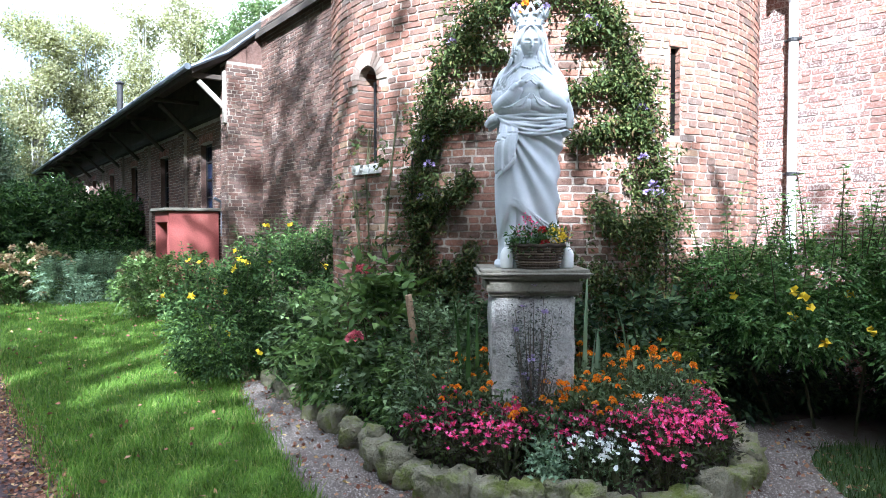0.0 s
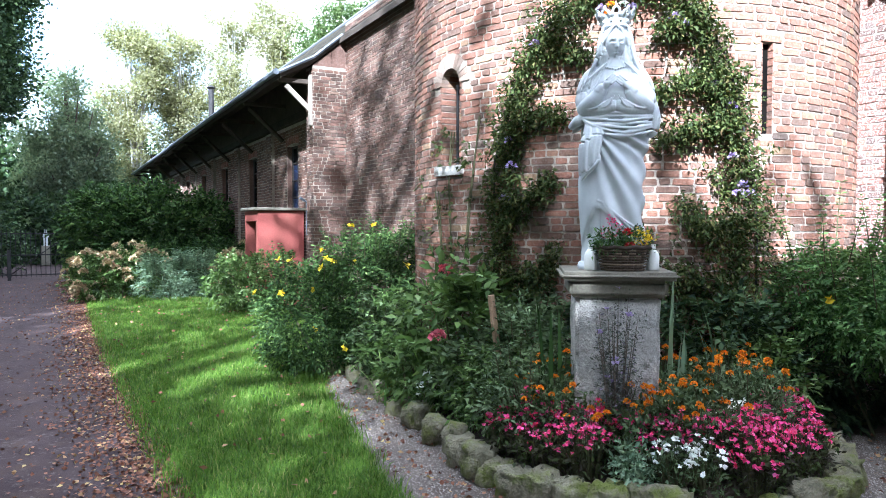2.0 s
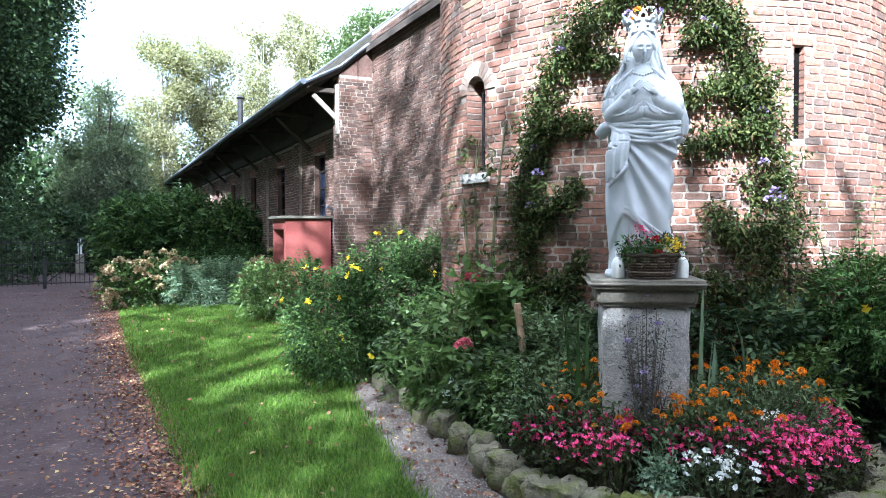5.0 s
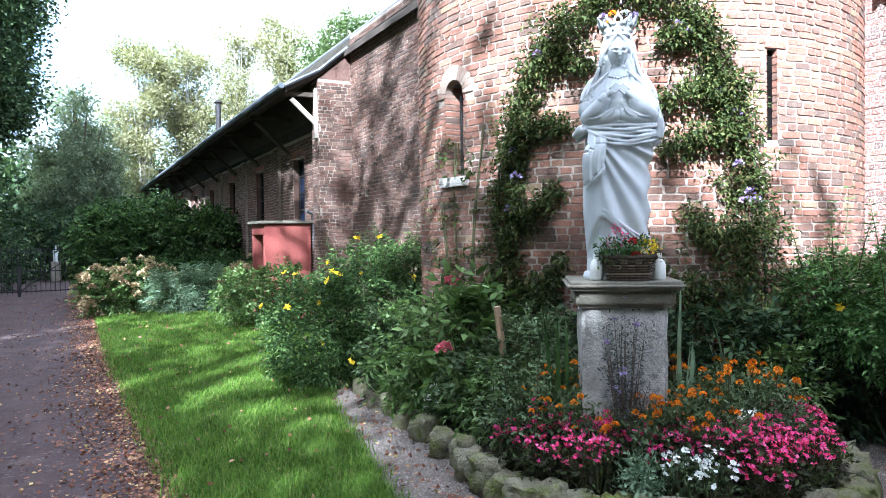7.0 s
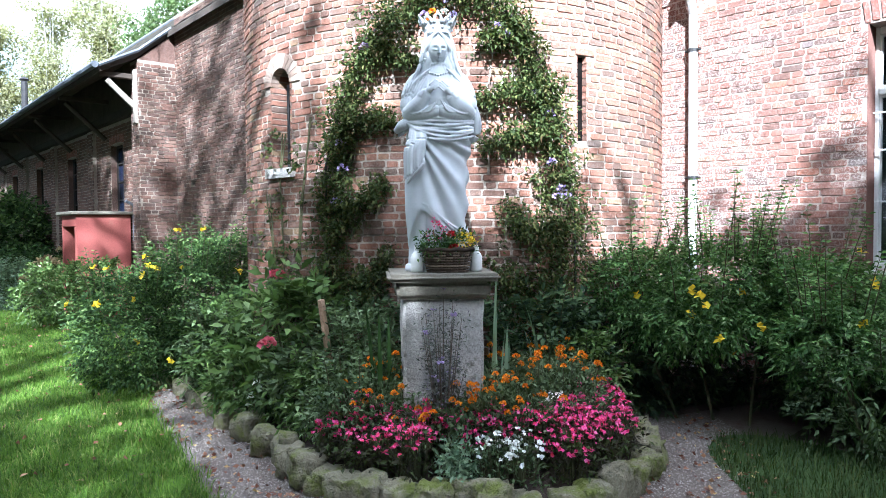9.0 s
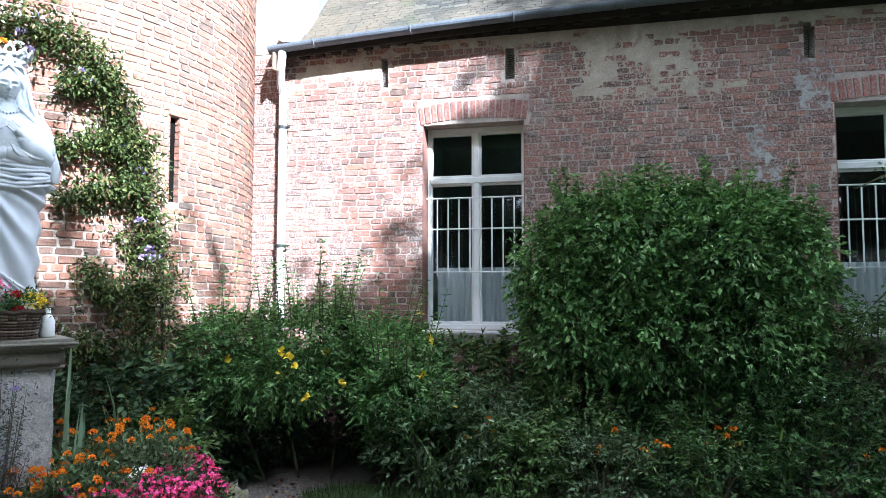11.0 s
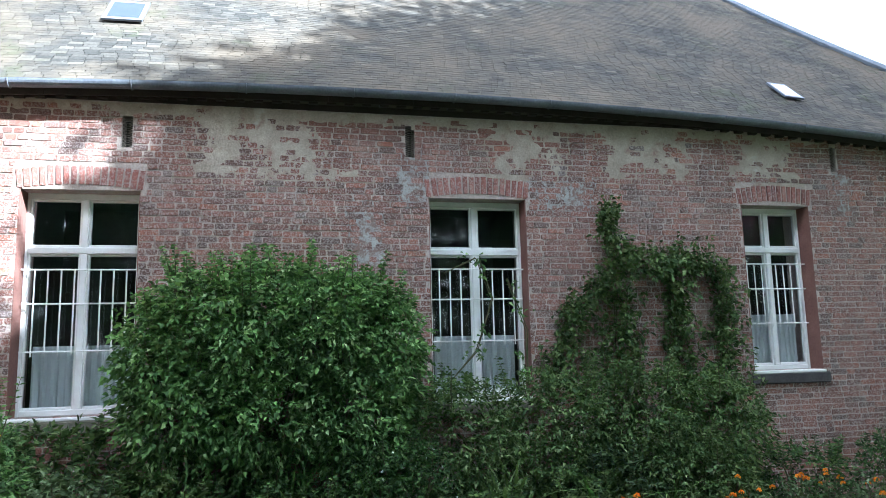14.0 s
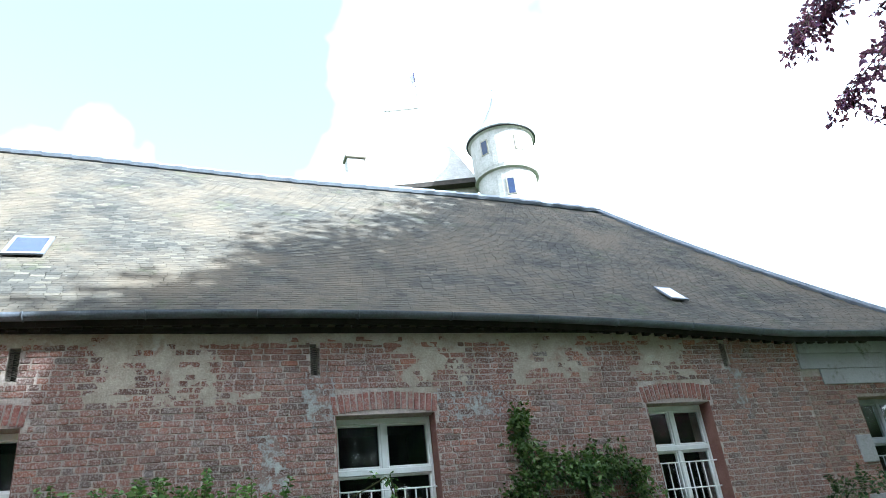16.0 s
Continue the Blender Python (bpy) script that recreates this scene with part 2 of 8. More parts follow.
M_TURF = surface("turf", [(0.3, (0.025, 0.055, 0.012)), (0.7, (0.05, 0.09, 0.02))], coarse=2.5, fine=80, bump=0.8, distance=0.02)
M_SOFFIT = surface("old_brown_boards", [(0.3, (0.045, 0.036, 0.030)), (0.7, (0.085, 0.066, 0.052))], coarse=4, fine=50, bump=0.5)
M_TIMBER = surface("dark_timber", [(0.3, (0.018, 0.015, 0.013)), (0.7, (0.038, 0.031, 0.025))], coarse=4, fine=70, bump=0.4)
M_GREY_WOOD = surface("grey_weathered_wood", [(0.3, (0.22, 0.19, 0.16)), (0.7, (0.36, 0.32, 0.27))], coarse=6, fine=70, bump=0.5)
M_STUMP = surface("brown_stump_wood", [(0.3, (0.13, 0.09, 0.062)), (0.7, (0.24, 0.17, 0.12))], coarse=7, fine=60, bump=0.9, distance=0.02)
M_STAKE = surface("bare_wood_stake", [(0.3, (0.30, 0.19, 0.12)), (0.7, (0.42, 0.29, 0.19))], coarse=9, fine=90, bump=0.4)
M_RED_PAINT = surface("faded_red_paint", [(0.3, (0.272, 0.072, 0.064)), (0.7, (0.357, 0.111, 0.093))], coarse=2, fine=60, rough=0.6, bump=0.15, patch=[((0.306, 0.187, 0.136), 2.0, 0.62, 0.8)])
M_RED_REVEAL = surface("brick_red_reveal_paint", [(0.3, (0.15, 0.072, 0.058)), (0.7, (0.21, 0.11, 0.088))], coarse=5, fine=60, bump=0.3)
M_IRON = surface("black_iron", [(0.3, (0.02, 0.02, 0.022)), (0.7, (0.045, 0.043, 0.043))], coarse=8, fine=90, rough=0.55, bump=0.15, metallic=0.4)
M_WICKER = surface("brown_wicker", [(0.0, (0.04, 0.028, 0.02)), (0.5, (0.09, 0.062, 0.045)), (1.0, (0.20, 0.15, 0.11))], coarse=9, fine=120, bump=0.3, island=True)
M_BARK = surface("bark", [(0.3, (0.07, 0.055, 0.042)), (0.7, (0.15, 0.12, 0.09))], coarse=3, fine=30, bump=0.9, distance=0.03)
M_STEM = surface("green_stem", [(0.3, (0.05, 0.06, 0.025)), (0.7, (0.10, 0.09, 0.045))], coarse=6, fine=60, bump=0.1)
# Dark colour holds the shade of rooms and recesses.
M_ROOM_SHADE = surface("interior_painted_shade", [(0.3, (0.025, 0.022, 0.02)), (0.7, (0.04, 0.036, 0.032))], coarse=2, fine=20, bump=0)
# Near-black colour stands in for the shade inside the tower's openings.
M_VOID = surface("painted_shade_black", [(0.3, (0.005, 0.004, 0.004)), (0.7, (0.009, 0.008, 0.007))], coarse=4, fine=30, rough=0.95, bump=0, specular=0.0)
M_CURTAIN = surface("white_net_curtain", [(0.3, (0.62, 0.63, 0.66)), (0.7, (0.74, 0.75, 0.77))], coarse=4, fine=120, bump=0.3)
M_BAND = surface("grey_white_stone_band", [(0.3, (0.42, 0.43, 0.43)), (0.7, (0.56, 0.56, 0.55))], coarse=1.5, fine=50, bump=0.2)
M_GREY_BAND = surface("weathered_grey_stone", [(0.3, (0.25, 0.245, 0.25)), (0.7, (0.36, 0.355, 0.36))], coarse=2.5, fine=50, bump=0.4, patch=[((0.12, 0.115, 0.10), 5.0, 0.55, 0.7)])
M_CHATEAU = surface("pale_chateau_stone", [(0.3, (0.250, 0.237, 0.219)), (0.7, (0.338, 0.325, 0.306))], coarse=2.5, fine=12, bump=0.4, distance=0.03)
M_FASCIA = surface("brown_eaves_board", [(0.3, (0.16, 0.12, 0.085)), (0.7, (0.25, 0.20, 0.15))], coarse=5, fine=60, bump=0.3)
M_BLUE_GLASS = surface("skylight_glass", [(0.3, (0.009, 0.017, 0.045)), (0.7, (0.013, 0.025, 0.063))], coarse=1, fine=10, rough=0.25, bump=0, specular=0.25)
M_GLASS = glass("window_glass")
M_FABRIC_RED = surface("flag_cloth", [(0.3, (0.10, 0.10, 0.22)), (0.7, (0.16, 0.16, 0.3))], coarse=5, fine=30, bump=0)

L_SHRUB = leafy("shrub_leaf", [(0.0, (0.017, 0.036, 0.013)), (0.5, (0.037, 0.078, 0.023)), (0.85, (0.073, 0.138, 0.041)), (1.0, (0.143, 0.204, 0.074))])
L_DARK = leafy("dark_leaf", [(0.0, (0.020, 0.037, 0.023)), (0.6, (0.049, 0.083, 0.036)), (1.0, (0.102, 0.149, 0.069))])
L_BRIGHT = leafy("bright_leaf", [(0.0, (0.055, 0.094, 0.030)), (0.5, (0.102, 0.167, 0.048)), (0.85, (0.154, 0.230, 0.074)), (1.0, (0.300, 0.395, 0.208))])
L_CLIMB = leafy("climber_leaf", [(0.0, (0.047, 0.093, 0.033)), (0.45, (0.092, 0.179, 0.055)), (0.85, (0.166, 0.289, 0.089)), (1.0, (0.265, 0.357, 0.171))])
L_ROSE = leafy("rose_leaf", [(0.0, (0.035, 0.065, 0.025)), (0.45, (0.068, 0.116, 0.038)), (0.85, (0.119, 0.176, 0.057)), (1.0, (0.201, 0.248, 0.125))])
L_HYP = leafy("hypericum_leaf", [(0.0, (0.021, 0.041, 0.015)), (0.5, (0.048, 0.091, 0.029)), (0.88, (0.097, 0.164, 0.048)), (1.0, (0.184, 0.258, 0.090))])
L_MAPLE = leafy("maple_leaf", [(0.0, (0.128, 0.173, 0.120)), (0.6, (0.225, 0.277, 0.188)), (1.0, (0.230, 0.265, 0.180))], through=0.4)
L_ARCH = leafy("clematis_leaf", [(0.0, (0.025, 0.038, 0.014)), (0.4, (0.05, 0.072, 0.022)), (0.75, (0.085, 0.11, 0.035)), (0.9, (0.14, 0.15, 0.05)), (1.0, (0.13, 0.08, 0.045))])
L_GREY = leafy("grey_green_leaf", [(0.0, (0.096, 0.158, 0.101)), (1.0, (0.264, 0.347, 0.235))])
L_LILAC_GREY = leafy("aster_leaf", [(0.0, (0.06, 0.07, 0.06)), (0.8, (0.14, 0.145, 0.13)), (1.0, (0.24, 0.20, 0.32))])
L_STRAP = leafy("strap_leaf", [(0.0, (0.060, 0.138, 0.035)), (0.6, (0.130, 0.230, 0.060)), (1.0, (0.260, 0.345, 0.120))])
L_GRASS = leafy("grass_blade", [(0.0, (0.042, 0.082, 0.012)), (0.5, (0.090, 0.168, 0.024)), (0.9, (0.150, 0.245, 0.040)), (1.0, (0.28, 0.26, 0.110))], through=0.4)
# Darker copy of the grass blade: the wall's shade is put into its colours.
L_SHADE_GRASS = leafy("grass_blade_painted_shade", [(0.0, (0.022, 0.042, 0.012)), (0.6, (0.048, 0.080, 0.022)), (1.0, (0.10, 0.12, 0.045))], through=0.3)
L_POPLAR = leafy("poplar_leaf", [(0.0, (0.17, 0.172, 0.105)), (0.6, (0.275, 0.275, 0.175)), (1.0, (0.40, 0.385, 0.26))], through=0.5, specular=0.05)
L_FAR_GREEN = leafy("tree_leaf", [(0.0, (0.039, 0.072, 0.050)), (0.6, (0.080, 0.129, 0.078)), (1.0, (0.143, 0.201, 0.098))])
L_WILLOW = leafy("willow_leaf", [(0.0, (0.056, 0.096, 0.036)), (1.0, (0.136, 0.180, 0.072))])
L_COPPER = leafy("copper_beech_leaf", [(0.0, (0.075, 0.040, 0.085)), (0.6, (0.150, 0.065, 0.135)), (1.0, (0.240, 0.10, 0.18))], through=0.35)
L_FALLEN = leafy("fallen_leaf", [(0.0, (0.095, 0.042, 0.030)), (0.5, (0.22, 0.098, 0.064)), (0.85, (0.30, 0.16, 0.10)), (1.0, (0.50, 0.38, 0.16))], through=0.1)
P_ORANGE = leafy("marigold_petal", [(0.0, (0.70, 0.16, 0.01)), (0.5, (0.82, 0.27, 0.01)), (1.0, (0.88, 0.42, 0.03))], through=0.15)
P_PINK = leafy("begonia_petal", [(0.0, (0.62, 0.035, 0.080)), (0.3, (0.66, 0.050, 0.190)), (0.7, (0.74, 0.085, 0.330)), (1.0, (0.82, 0.24, 0.50))], through=0.25)
P_WHITE = leafy("white_petal", [(0.0, (0.70, 0.72, 0.74)), (1.0, (0.82, 0.83, 0.84))], through=0.2)
P_YELLOW = leafy("yellow_petal", [(0.0, (0.72, 0.50, 0.02)), (1.0, (0.82, 0.66, 0.05))], through=0.2)
P_LILAC = leafy("lilac_petal", [(0.0, (0.34, 0.24, 0.55)), (1.0, (0.52, 0.42, 0.70))], through=0.2)
P_RED = leafy("red_petal", [(0.0, (0.30, 0.01, 0.02)), (1.0, (0.50, 0.02, 0.03))], through=0.15)
P_DAHLIA = leafy("dahlia_petal", [(0.0, (0.74, 0.12, 0.22)), (1.0, (0.82, 0.30, 0.38))], through=0.2)
L_BRONZE = leafy("bronze_begonia_leaf", [(0.0, (0.025, 0.020, 0.017)), (0.5, (0.049, 0.049, 0.028)), (1.0, (0.084, 0.126, 0.042))])
L_BED = leafy("bedding_leaf", [(0.0, (0.039, 0.060, 0.029)), (0.5, (0.078, 0.115, 0.048)), (1.0, (0.183, 0.247, 0.142))])
P_HYDRANGEA = leafy("hydrangea_head", [(0.0, (0.26, 0.16, 0.10)), (0.6, (0.40, 0.31, 0.19)), (1.0, (0.50, 0.45, 0.27))], through=0.15)

# ---------------------------------------------------------------- mesh helpers
rng = np.random.default_rng(7)


def link_mesh(name, me, mat, parent=None, label="", smooth=False):
    if mat is not None:
        me.materials.append(mat)
    if smooth:
        me.polygons.foreach_set("use_smooth", [True] * len(me.polygons))
    ob = new(name, me)
    if parent is not None:
        ob.parent = parent
    if label:
        tagged(ob, label)
    return ob


def np_mesh(name, V, F):
    """A mesh from arrays: V (n, 3), F (m, k), all faces with k corners."""
    me = bpy.data.meshes.new(name)
    V, F = np.asarray(V, np.float32), np.asarray(F, np.int32)
    k = F.shape[1]
    me.vertices.add(len(V))
    me.vertices.foreach_set("co", V.ravel())
    me.loops.add(F.size)
    me.loops.foreach_set("vertex_index", F.ravel())
    me.polygons.add(len(F))
    me.polygons.foreach_set("loop_start", np.arange(0, F.size, k, dtype=np.int32))
    me.polygons.foreach_set("loop_total", np.full(len(F), k, np.int32))
    me.update(calc_edges=True)
    return me


class Geo:
    """Gathers vertices and faces for one mesh."""

    def __init__(self):
        self.v, self.f = [], []

    def add(self, verts, faces):
        o = len(self.v)
        self.v += [tuple(p) for p in verts]
        self.f += [tuple(i + o for i in q) for q in faces]
        return self

    def box(self, lo, hi, m=None):
        (x0, y0, z0), (x1, y1, z1) = lo, hi
        vs = [Vector(p) for p in ((x0, y0, z0), (x1, y0, z0), (x1, y1, z0), (x0, y1, z0), (x0, y0, z1), (x1, y0, z1), (x1, y1, z1), (x0, y1, z1))]
        if m is not None:
            vs = [m @ p for p in vs]
        return self.add(vs, [(0, 3, 2, 1), (4, 5, 6, 7), (0, 1, 5, 4), (1, 2, 6, 5), (2, 3, 7, 6), (3, 0, 4, 7)])

    def soft_box(self, lo, hi, bevel=0.01, m=None, segments=1):
        bm = bmesh.new()
        size, mid = [b - a for a, b in zip(lo, hi)], [(a + b) / 2 for a, b in zip(lo, hi)]
        bmesh.ops.create_cube(bm, size=1, matrix=Matrix.Translation(mid) @ Matrix.Diagonal((*size, 1)))
        bmesh.ops.bevel(bm, geom=bm.edges[:], offset=min(bevel, min(size) * 0.45), segments=segments, affect="EDGES")
        return self.from_bm(bm, m)

    def from_bm(self, bm, m=None):
        bm.verts.index_update()
        vs = [(m @ v.co) if m is not None else v.co.copy() for v in bm.verts]
        fs = [[v.index for v in f.verts] for f in bm.faces]
        bm.free()
        return self.add(vs, fs)

    def tube(self, pts, radius, sides=8, cap=True):
        pts = [Vector(p) for p in pts]
        rad = list(radius) if isinstance(radius, (list, tuple)) else [radius] * len(pts)
        rings = []
        for i, p in enumerate(pts):
            d = (pts[min(i + 1, len(pts) - 1)] - pts[max(i - 1, 0)]).normalized()
            a = d.cross(Vector((0, 0, 1)) if abs(d.z) < 0.95 else Vector((1, 0, 0))).normalized()
            b = d.cross(a)
            rings.append([p + (a * math.cos(t) + b * math.sin(t)) * rad[i] for t in (math.tau * k / sides for k in range(sides))])
        fs = []
        for i in range(len(pts) - 1):
            for k in range(sides):
                fs.append((i * sides + k, i * sides + (k + 1) % sides, (i + 1) * sides + (k + 1) % sides, (i + 1) * sides + k))
        if cap:
            fs += [tuple(range(sides))[::-1], tuple((len(pts) - 1) * sides + k for k in range(sides))]
        return self.add([p for r in rings for p in r], fs)

    def limb(self, pts, radius, sides=14, per=5):
        """A smooth, round-ended tube through a few points."""
        P = [Vector(p) for p in pts]
        R = list(radius) if isinstance(radius, (list, tuple)) else [radius] * len(P)
        cen, rad = [], []
        for i in range(len(P) - 1):
            a, b, c, d = P[max(i - 1, 0)], P[i], P[i + 1], P[min(i + 2, len(P) - 1)]
            for k in range(per):
                t = k / per
                cen.append(0.5 * ((2 * b) + (c - a) * t + (2 * a - 5 * b + 4 * c - d) * t * t + (3 * b - a - 3 * c + d) * t ** 3))
                rad.append(R[i] + (R[i + 1] - R[i]) * (t * t * (3 - 2 * t)))
        cen.append(P[-1])
        rad.append(R[-1])
        d0, d1 = (cen[0] - cen[1]).normalized(), (cen[-1] - cen[-2]).normalized()
        caps = [(math.sin(a), max(0.02, math.cos(a))) for a in (0.5, 0.95, 1.35)]
        cen = [cen[0] + d0 * rad[0] * u for u, _ in reversed(caps)] + cen + [cen[-1] + d1 * rad[-1] * u for u, _ in caps]
        rad = [rad[0] * w for _, w in reversed(caps)] + rad + [rad[-1] * w for _, w in caps]
        return self.tube(cen, rad, sides)

    def lathe(self, profile, sides=24, m=None, squash=1.0):
        vs = [Vector((r * math.cos(t), r * math.sin(t) * squash, z)) for r, z in profile for t in (math.tau * k / sides for k in range(sides))]
        if m is not None:
            vs = [m @ p for p in vs]
        fs = [(i * sides + k, i * sides + (k + 1) % sides, (i + 1) * sides + (k + 1) % sides, (i + 1) * sides + k) for i in range(len(profile) - 1) for k in range(sides)]
        fs += [tuple(range(sides))[::-1], tuple((len(profile) - 1) * sides + k for k in range(sides))]
        return self.add(vs, fs)

    def obj(self, name, mat, parent=None, label="", smooth=False):
        me = bpy.data.meshes.new(name)
        me.from_pydata(self.v, [], self.f)
        me.update()
        return link_mesh(name, me, mat, parent, label, smooth)


def thing(name, place, label, category, group="", rz=0.0):
    e = new(name)
    e.matrix_basis = pose(*place, 0, 0, rz)
    return tagged(e, label, category, group)


def unit(v):
    return v / np.maximum(np.linalg.norm(v, axis=-1, keepdims=True), 1e-9)


def leaf_arrays(P, D, length, width, fold=0.25, droop=0.0):
    """Leaves at points P that grow along D: four corners each, folded on the midrib."""
    n = len(P)
    D = unit(D)
    up = unit(rng.normal(size=(n, 3)) + np.array([0, 0, 1.2]))
    S = unit(np.cross(D, up))
    N = np.cross(S, D)
    ln = (length * rng.uniform(0.65, 1.3, n))[:, None]
    wd = (width * rng.uniform(0.7, 1.25, n))[:, None]
    base, tip = P, P + D * ln - np.array([0, 0, 1.0]) * ln * droop
    mid = P + D * ln * 0.45
    V = np.stack([base, mid + S * wd * 0.5 + N * wd * fold, tip, mid - S * wd * 0.5 + N * wd * fold], 1).reshape(-1, 3)
    i = np.arange(n)[:, None] * 4
    F = np.concatenate([i + [0, 1, 2], i + [0, 2, 3]], 1).reshape(-1, 3)
    return V, F


def leaf_object(name, P, D, length, width, mat, parent=None, label="", fold=0.25, droop=0.0):
    V, F = leaf_arrays(np.asarray(P, float), np.asarray(D, float), length, width, fold, droop)
    return link_mesh(name, np_mesh(name, V, F), mat, parent, label)


def clump_points(lobes, clusters, per, spread, shell=0.75):
    """Points in clusters over the outer part of lobes (x, y, z, rx, ry, rz), and the way each grows."""
    w = np.array([(l[3] * l[4] * l[5]) ** 0.67 for l in lobes])
    pick = rng.choice(len(lobes), clusters, p=w / w.sum())
    L = np.array(lobes)[pick]
    d = unit(rng.normal(size=(clusters, 3)))
    r = rng.uniform(shell, 1.06, (clusters, 1)) ** 0.7
    C = L[:, :3] + d * L[:, 3:] * r
    C = np.repeat(C, per, 0)
    O = np.repeat(d, per, 0)
    P = C + rng.normal(size=C.shape) * spread
    D = unit(O * 0.7 + rng.normal(size=C.shape) * 0.75 + np.array([0, 0, 0.12]))
    return P, D


def spray_points(lobes, count, pairs, length, droop=0.15, shell=0.6):
    """Leaves set in pairs along short twigs that grow out of lobes: points, and the way each leaf grows."""
    w = np.array([(l[3] * l[4] * l[5]) ** 0.67 for l in lobes])
    pick = rng.choice(len(lobes), count, p=w / w.sum())
    L = np.array(lobes)[pick]
    d = unit(rng.normal(size=(count, 3)))
    C = L[:, :3] + d * L[:, 3:] * rng.uniform(shell, 1.0, (count, 1)) ** 0.6
    T = unit(d * 0.8 + rng.normal(size=(count, 3)) * 0.55 + np.array([0, 0, 0.15]))
    S = unit(np.cross(T, rng.normal(size=(count, 3)) * 0.5 + np.array([0, 0, 1.0])))
    ln = (length * rng.uniform(0.55, 1.25, count))[:, None]
    P, D = [], []
    for k in range(pairs):
        t = (k + 0.6) / pairs
        p = C + T * ln * t - np.array([0, 0, 1.0]) * ln * droop * t * t
        for sg in (-1, 1):
            P.append(p + rng.normal(size=p.shape) * length * 0.03)
            D.append(S * sg * (1.0 - 0.35 * t) + T * (0.45 + 0.4 * t) + rng.normal(size=p.shape) * 0.25 - np.array([0, 0, droop]))
    P.append(C + T * ln - np.array([0, 0, 1.0]) * ln * droop)
    D.append(T + rng.normal(size=T.shape) * 0.2)
    return np.concatenate(P), np.concatenate(D)


def blades(P, length, width, lean, mat, name, parent=None, label="", steps=3, stiff=0.5):
    """Narrow arching blades from points P, each a strip of quads."""
    n = len(P)
    a = rng.uniform(0, math.tau, n)
    H = np.stack([np.cos(a), np.sin(a), np.zeros(n)], 1)
    S = np.stack([-np.sin(a), np.cos(a), np.zeros(n)], 1)
    ln = (length * rng.uniform(0.6, 1.25, n))[:, None]
    le = (lean * rng.uniform(0.2, 1.3, n))[:, None]
    rows = []
    for k in range(steps + 1):
        t = k / steps
        c = P + H * ln * le * t ** (1 + stiff) + np.array([0, 0, 1.0]) * ln * (t - 0.42 * le * t ** 3)
        w = width * (1 - t) ** 0.6 * 0.5 + 0.0004
        rows += [c - S * w, c + S * w]
    V = np.stack(rows, 1).reshape(-1, 3)
    i = np.arange(n)[:, None] * (2 * steps + 2)
    F = np.concatenate([i + [2 * k, 2 * k + 1, 2 * k + 3, 2 * k + 2] for k in range(steps)], 1).reshape(-1, 4)
    return link_mesh(name, np_mesh(name, V, F), mat, parent, label)


# ---------------------------------------------------------------- structure: wall makers
TC, TR = (5.5, 5.4), 2.13
BARN = pose(4.30, 11.05, 0, 0, 0, -2.8)


def house_map(u, z, d):
    return (6.6 - d, u, z)


def tower_map(u, z, d):
    a = u / TR
    return (TC[0] + (TR + d) * math.cos(a), TC[1] + (TR + d) * math.sin(a), z)


def barn_map(u, z, d):
    return tuple(BARN @ Vector((0.30 - d, u, z)))


def barn_end_map(u, z, d):
    return tuple(BARN @ Vector((u, -d, z)))


def barn_near_map(u, z, d):
    return tuple(BARN @ Vector((0.57 - d, u, z)))


def cuts(a, b, step, extra):
    n = max(1, int(math.ceil((b - a) / step)))
    return sorted({round(a + (b - a) * i / n, 4) for i in range(n + 1)} | {round(e, 4) for e in extra if a < e < b})


def wall_panel(name, put, u0, u1, z0, z1, holes, thick, mat, step=9.0):
    """A wall with thickness, and openings that go through it."""
    us = cuts(u0, u1, step, [e for h in holes for e in h[:2]])
    zs = cuts(z0, z1, 9.0, [e for h in holes for e in h[2:4]])
    g = Geo()
    open_at = lambda u, z: any(h[0] < u < h[1] and h[2] < z < h[3] for h in holes)  # noqa: E731
    for a, b in zip(us, us[1:]):
        for c, d in zip(zs, zs[1:]):
            if open_at((a + b) / 2, (c + d) / 2):
                continue
            for k in (0, -thick):
                q = [put(a, c, k), put(b, c, k), put(b, d, k), put(a, d, k)]
                g.add(q, [(0, 1, 2, 3)])
    for h in list(holes) + [(u0, u1, z0, z1)]:
        hu = cuts(h[0], h[1], step, ())
        for a, b in zip(hu, hu[1:]):
            for z in (h[2], h[3]):
                g.add([put(a, z, 0), put(b, z, 0), put(b, z, -thick), put(a, z, -thick)], [(0, 1, 2, 3)])
        for u in h[:2]:
            g.add([put(u, h[2], 0), put(u, h[3], 0), put(u, h[3], -thick), put(u, h[2], -thick)], [(0, 1, 2, 3)])
    ob = g.obj(name, mat)
    return tagged(ob, kind="structure")


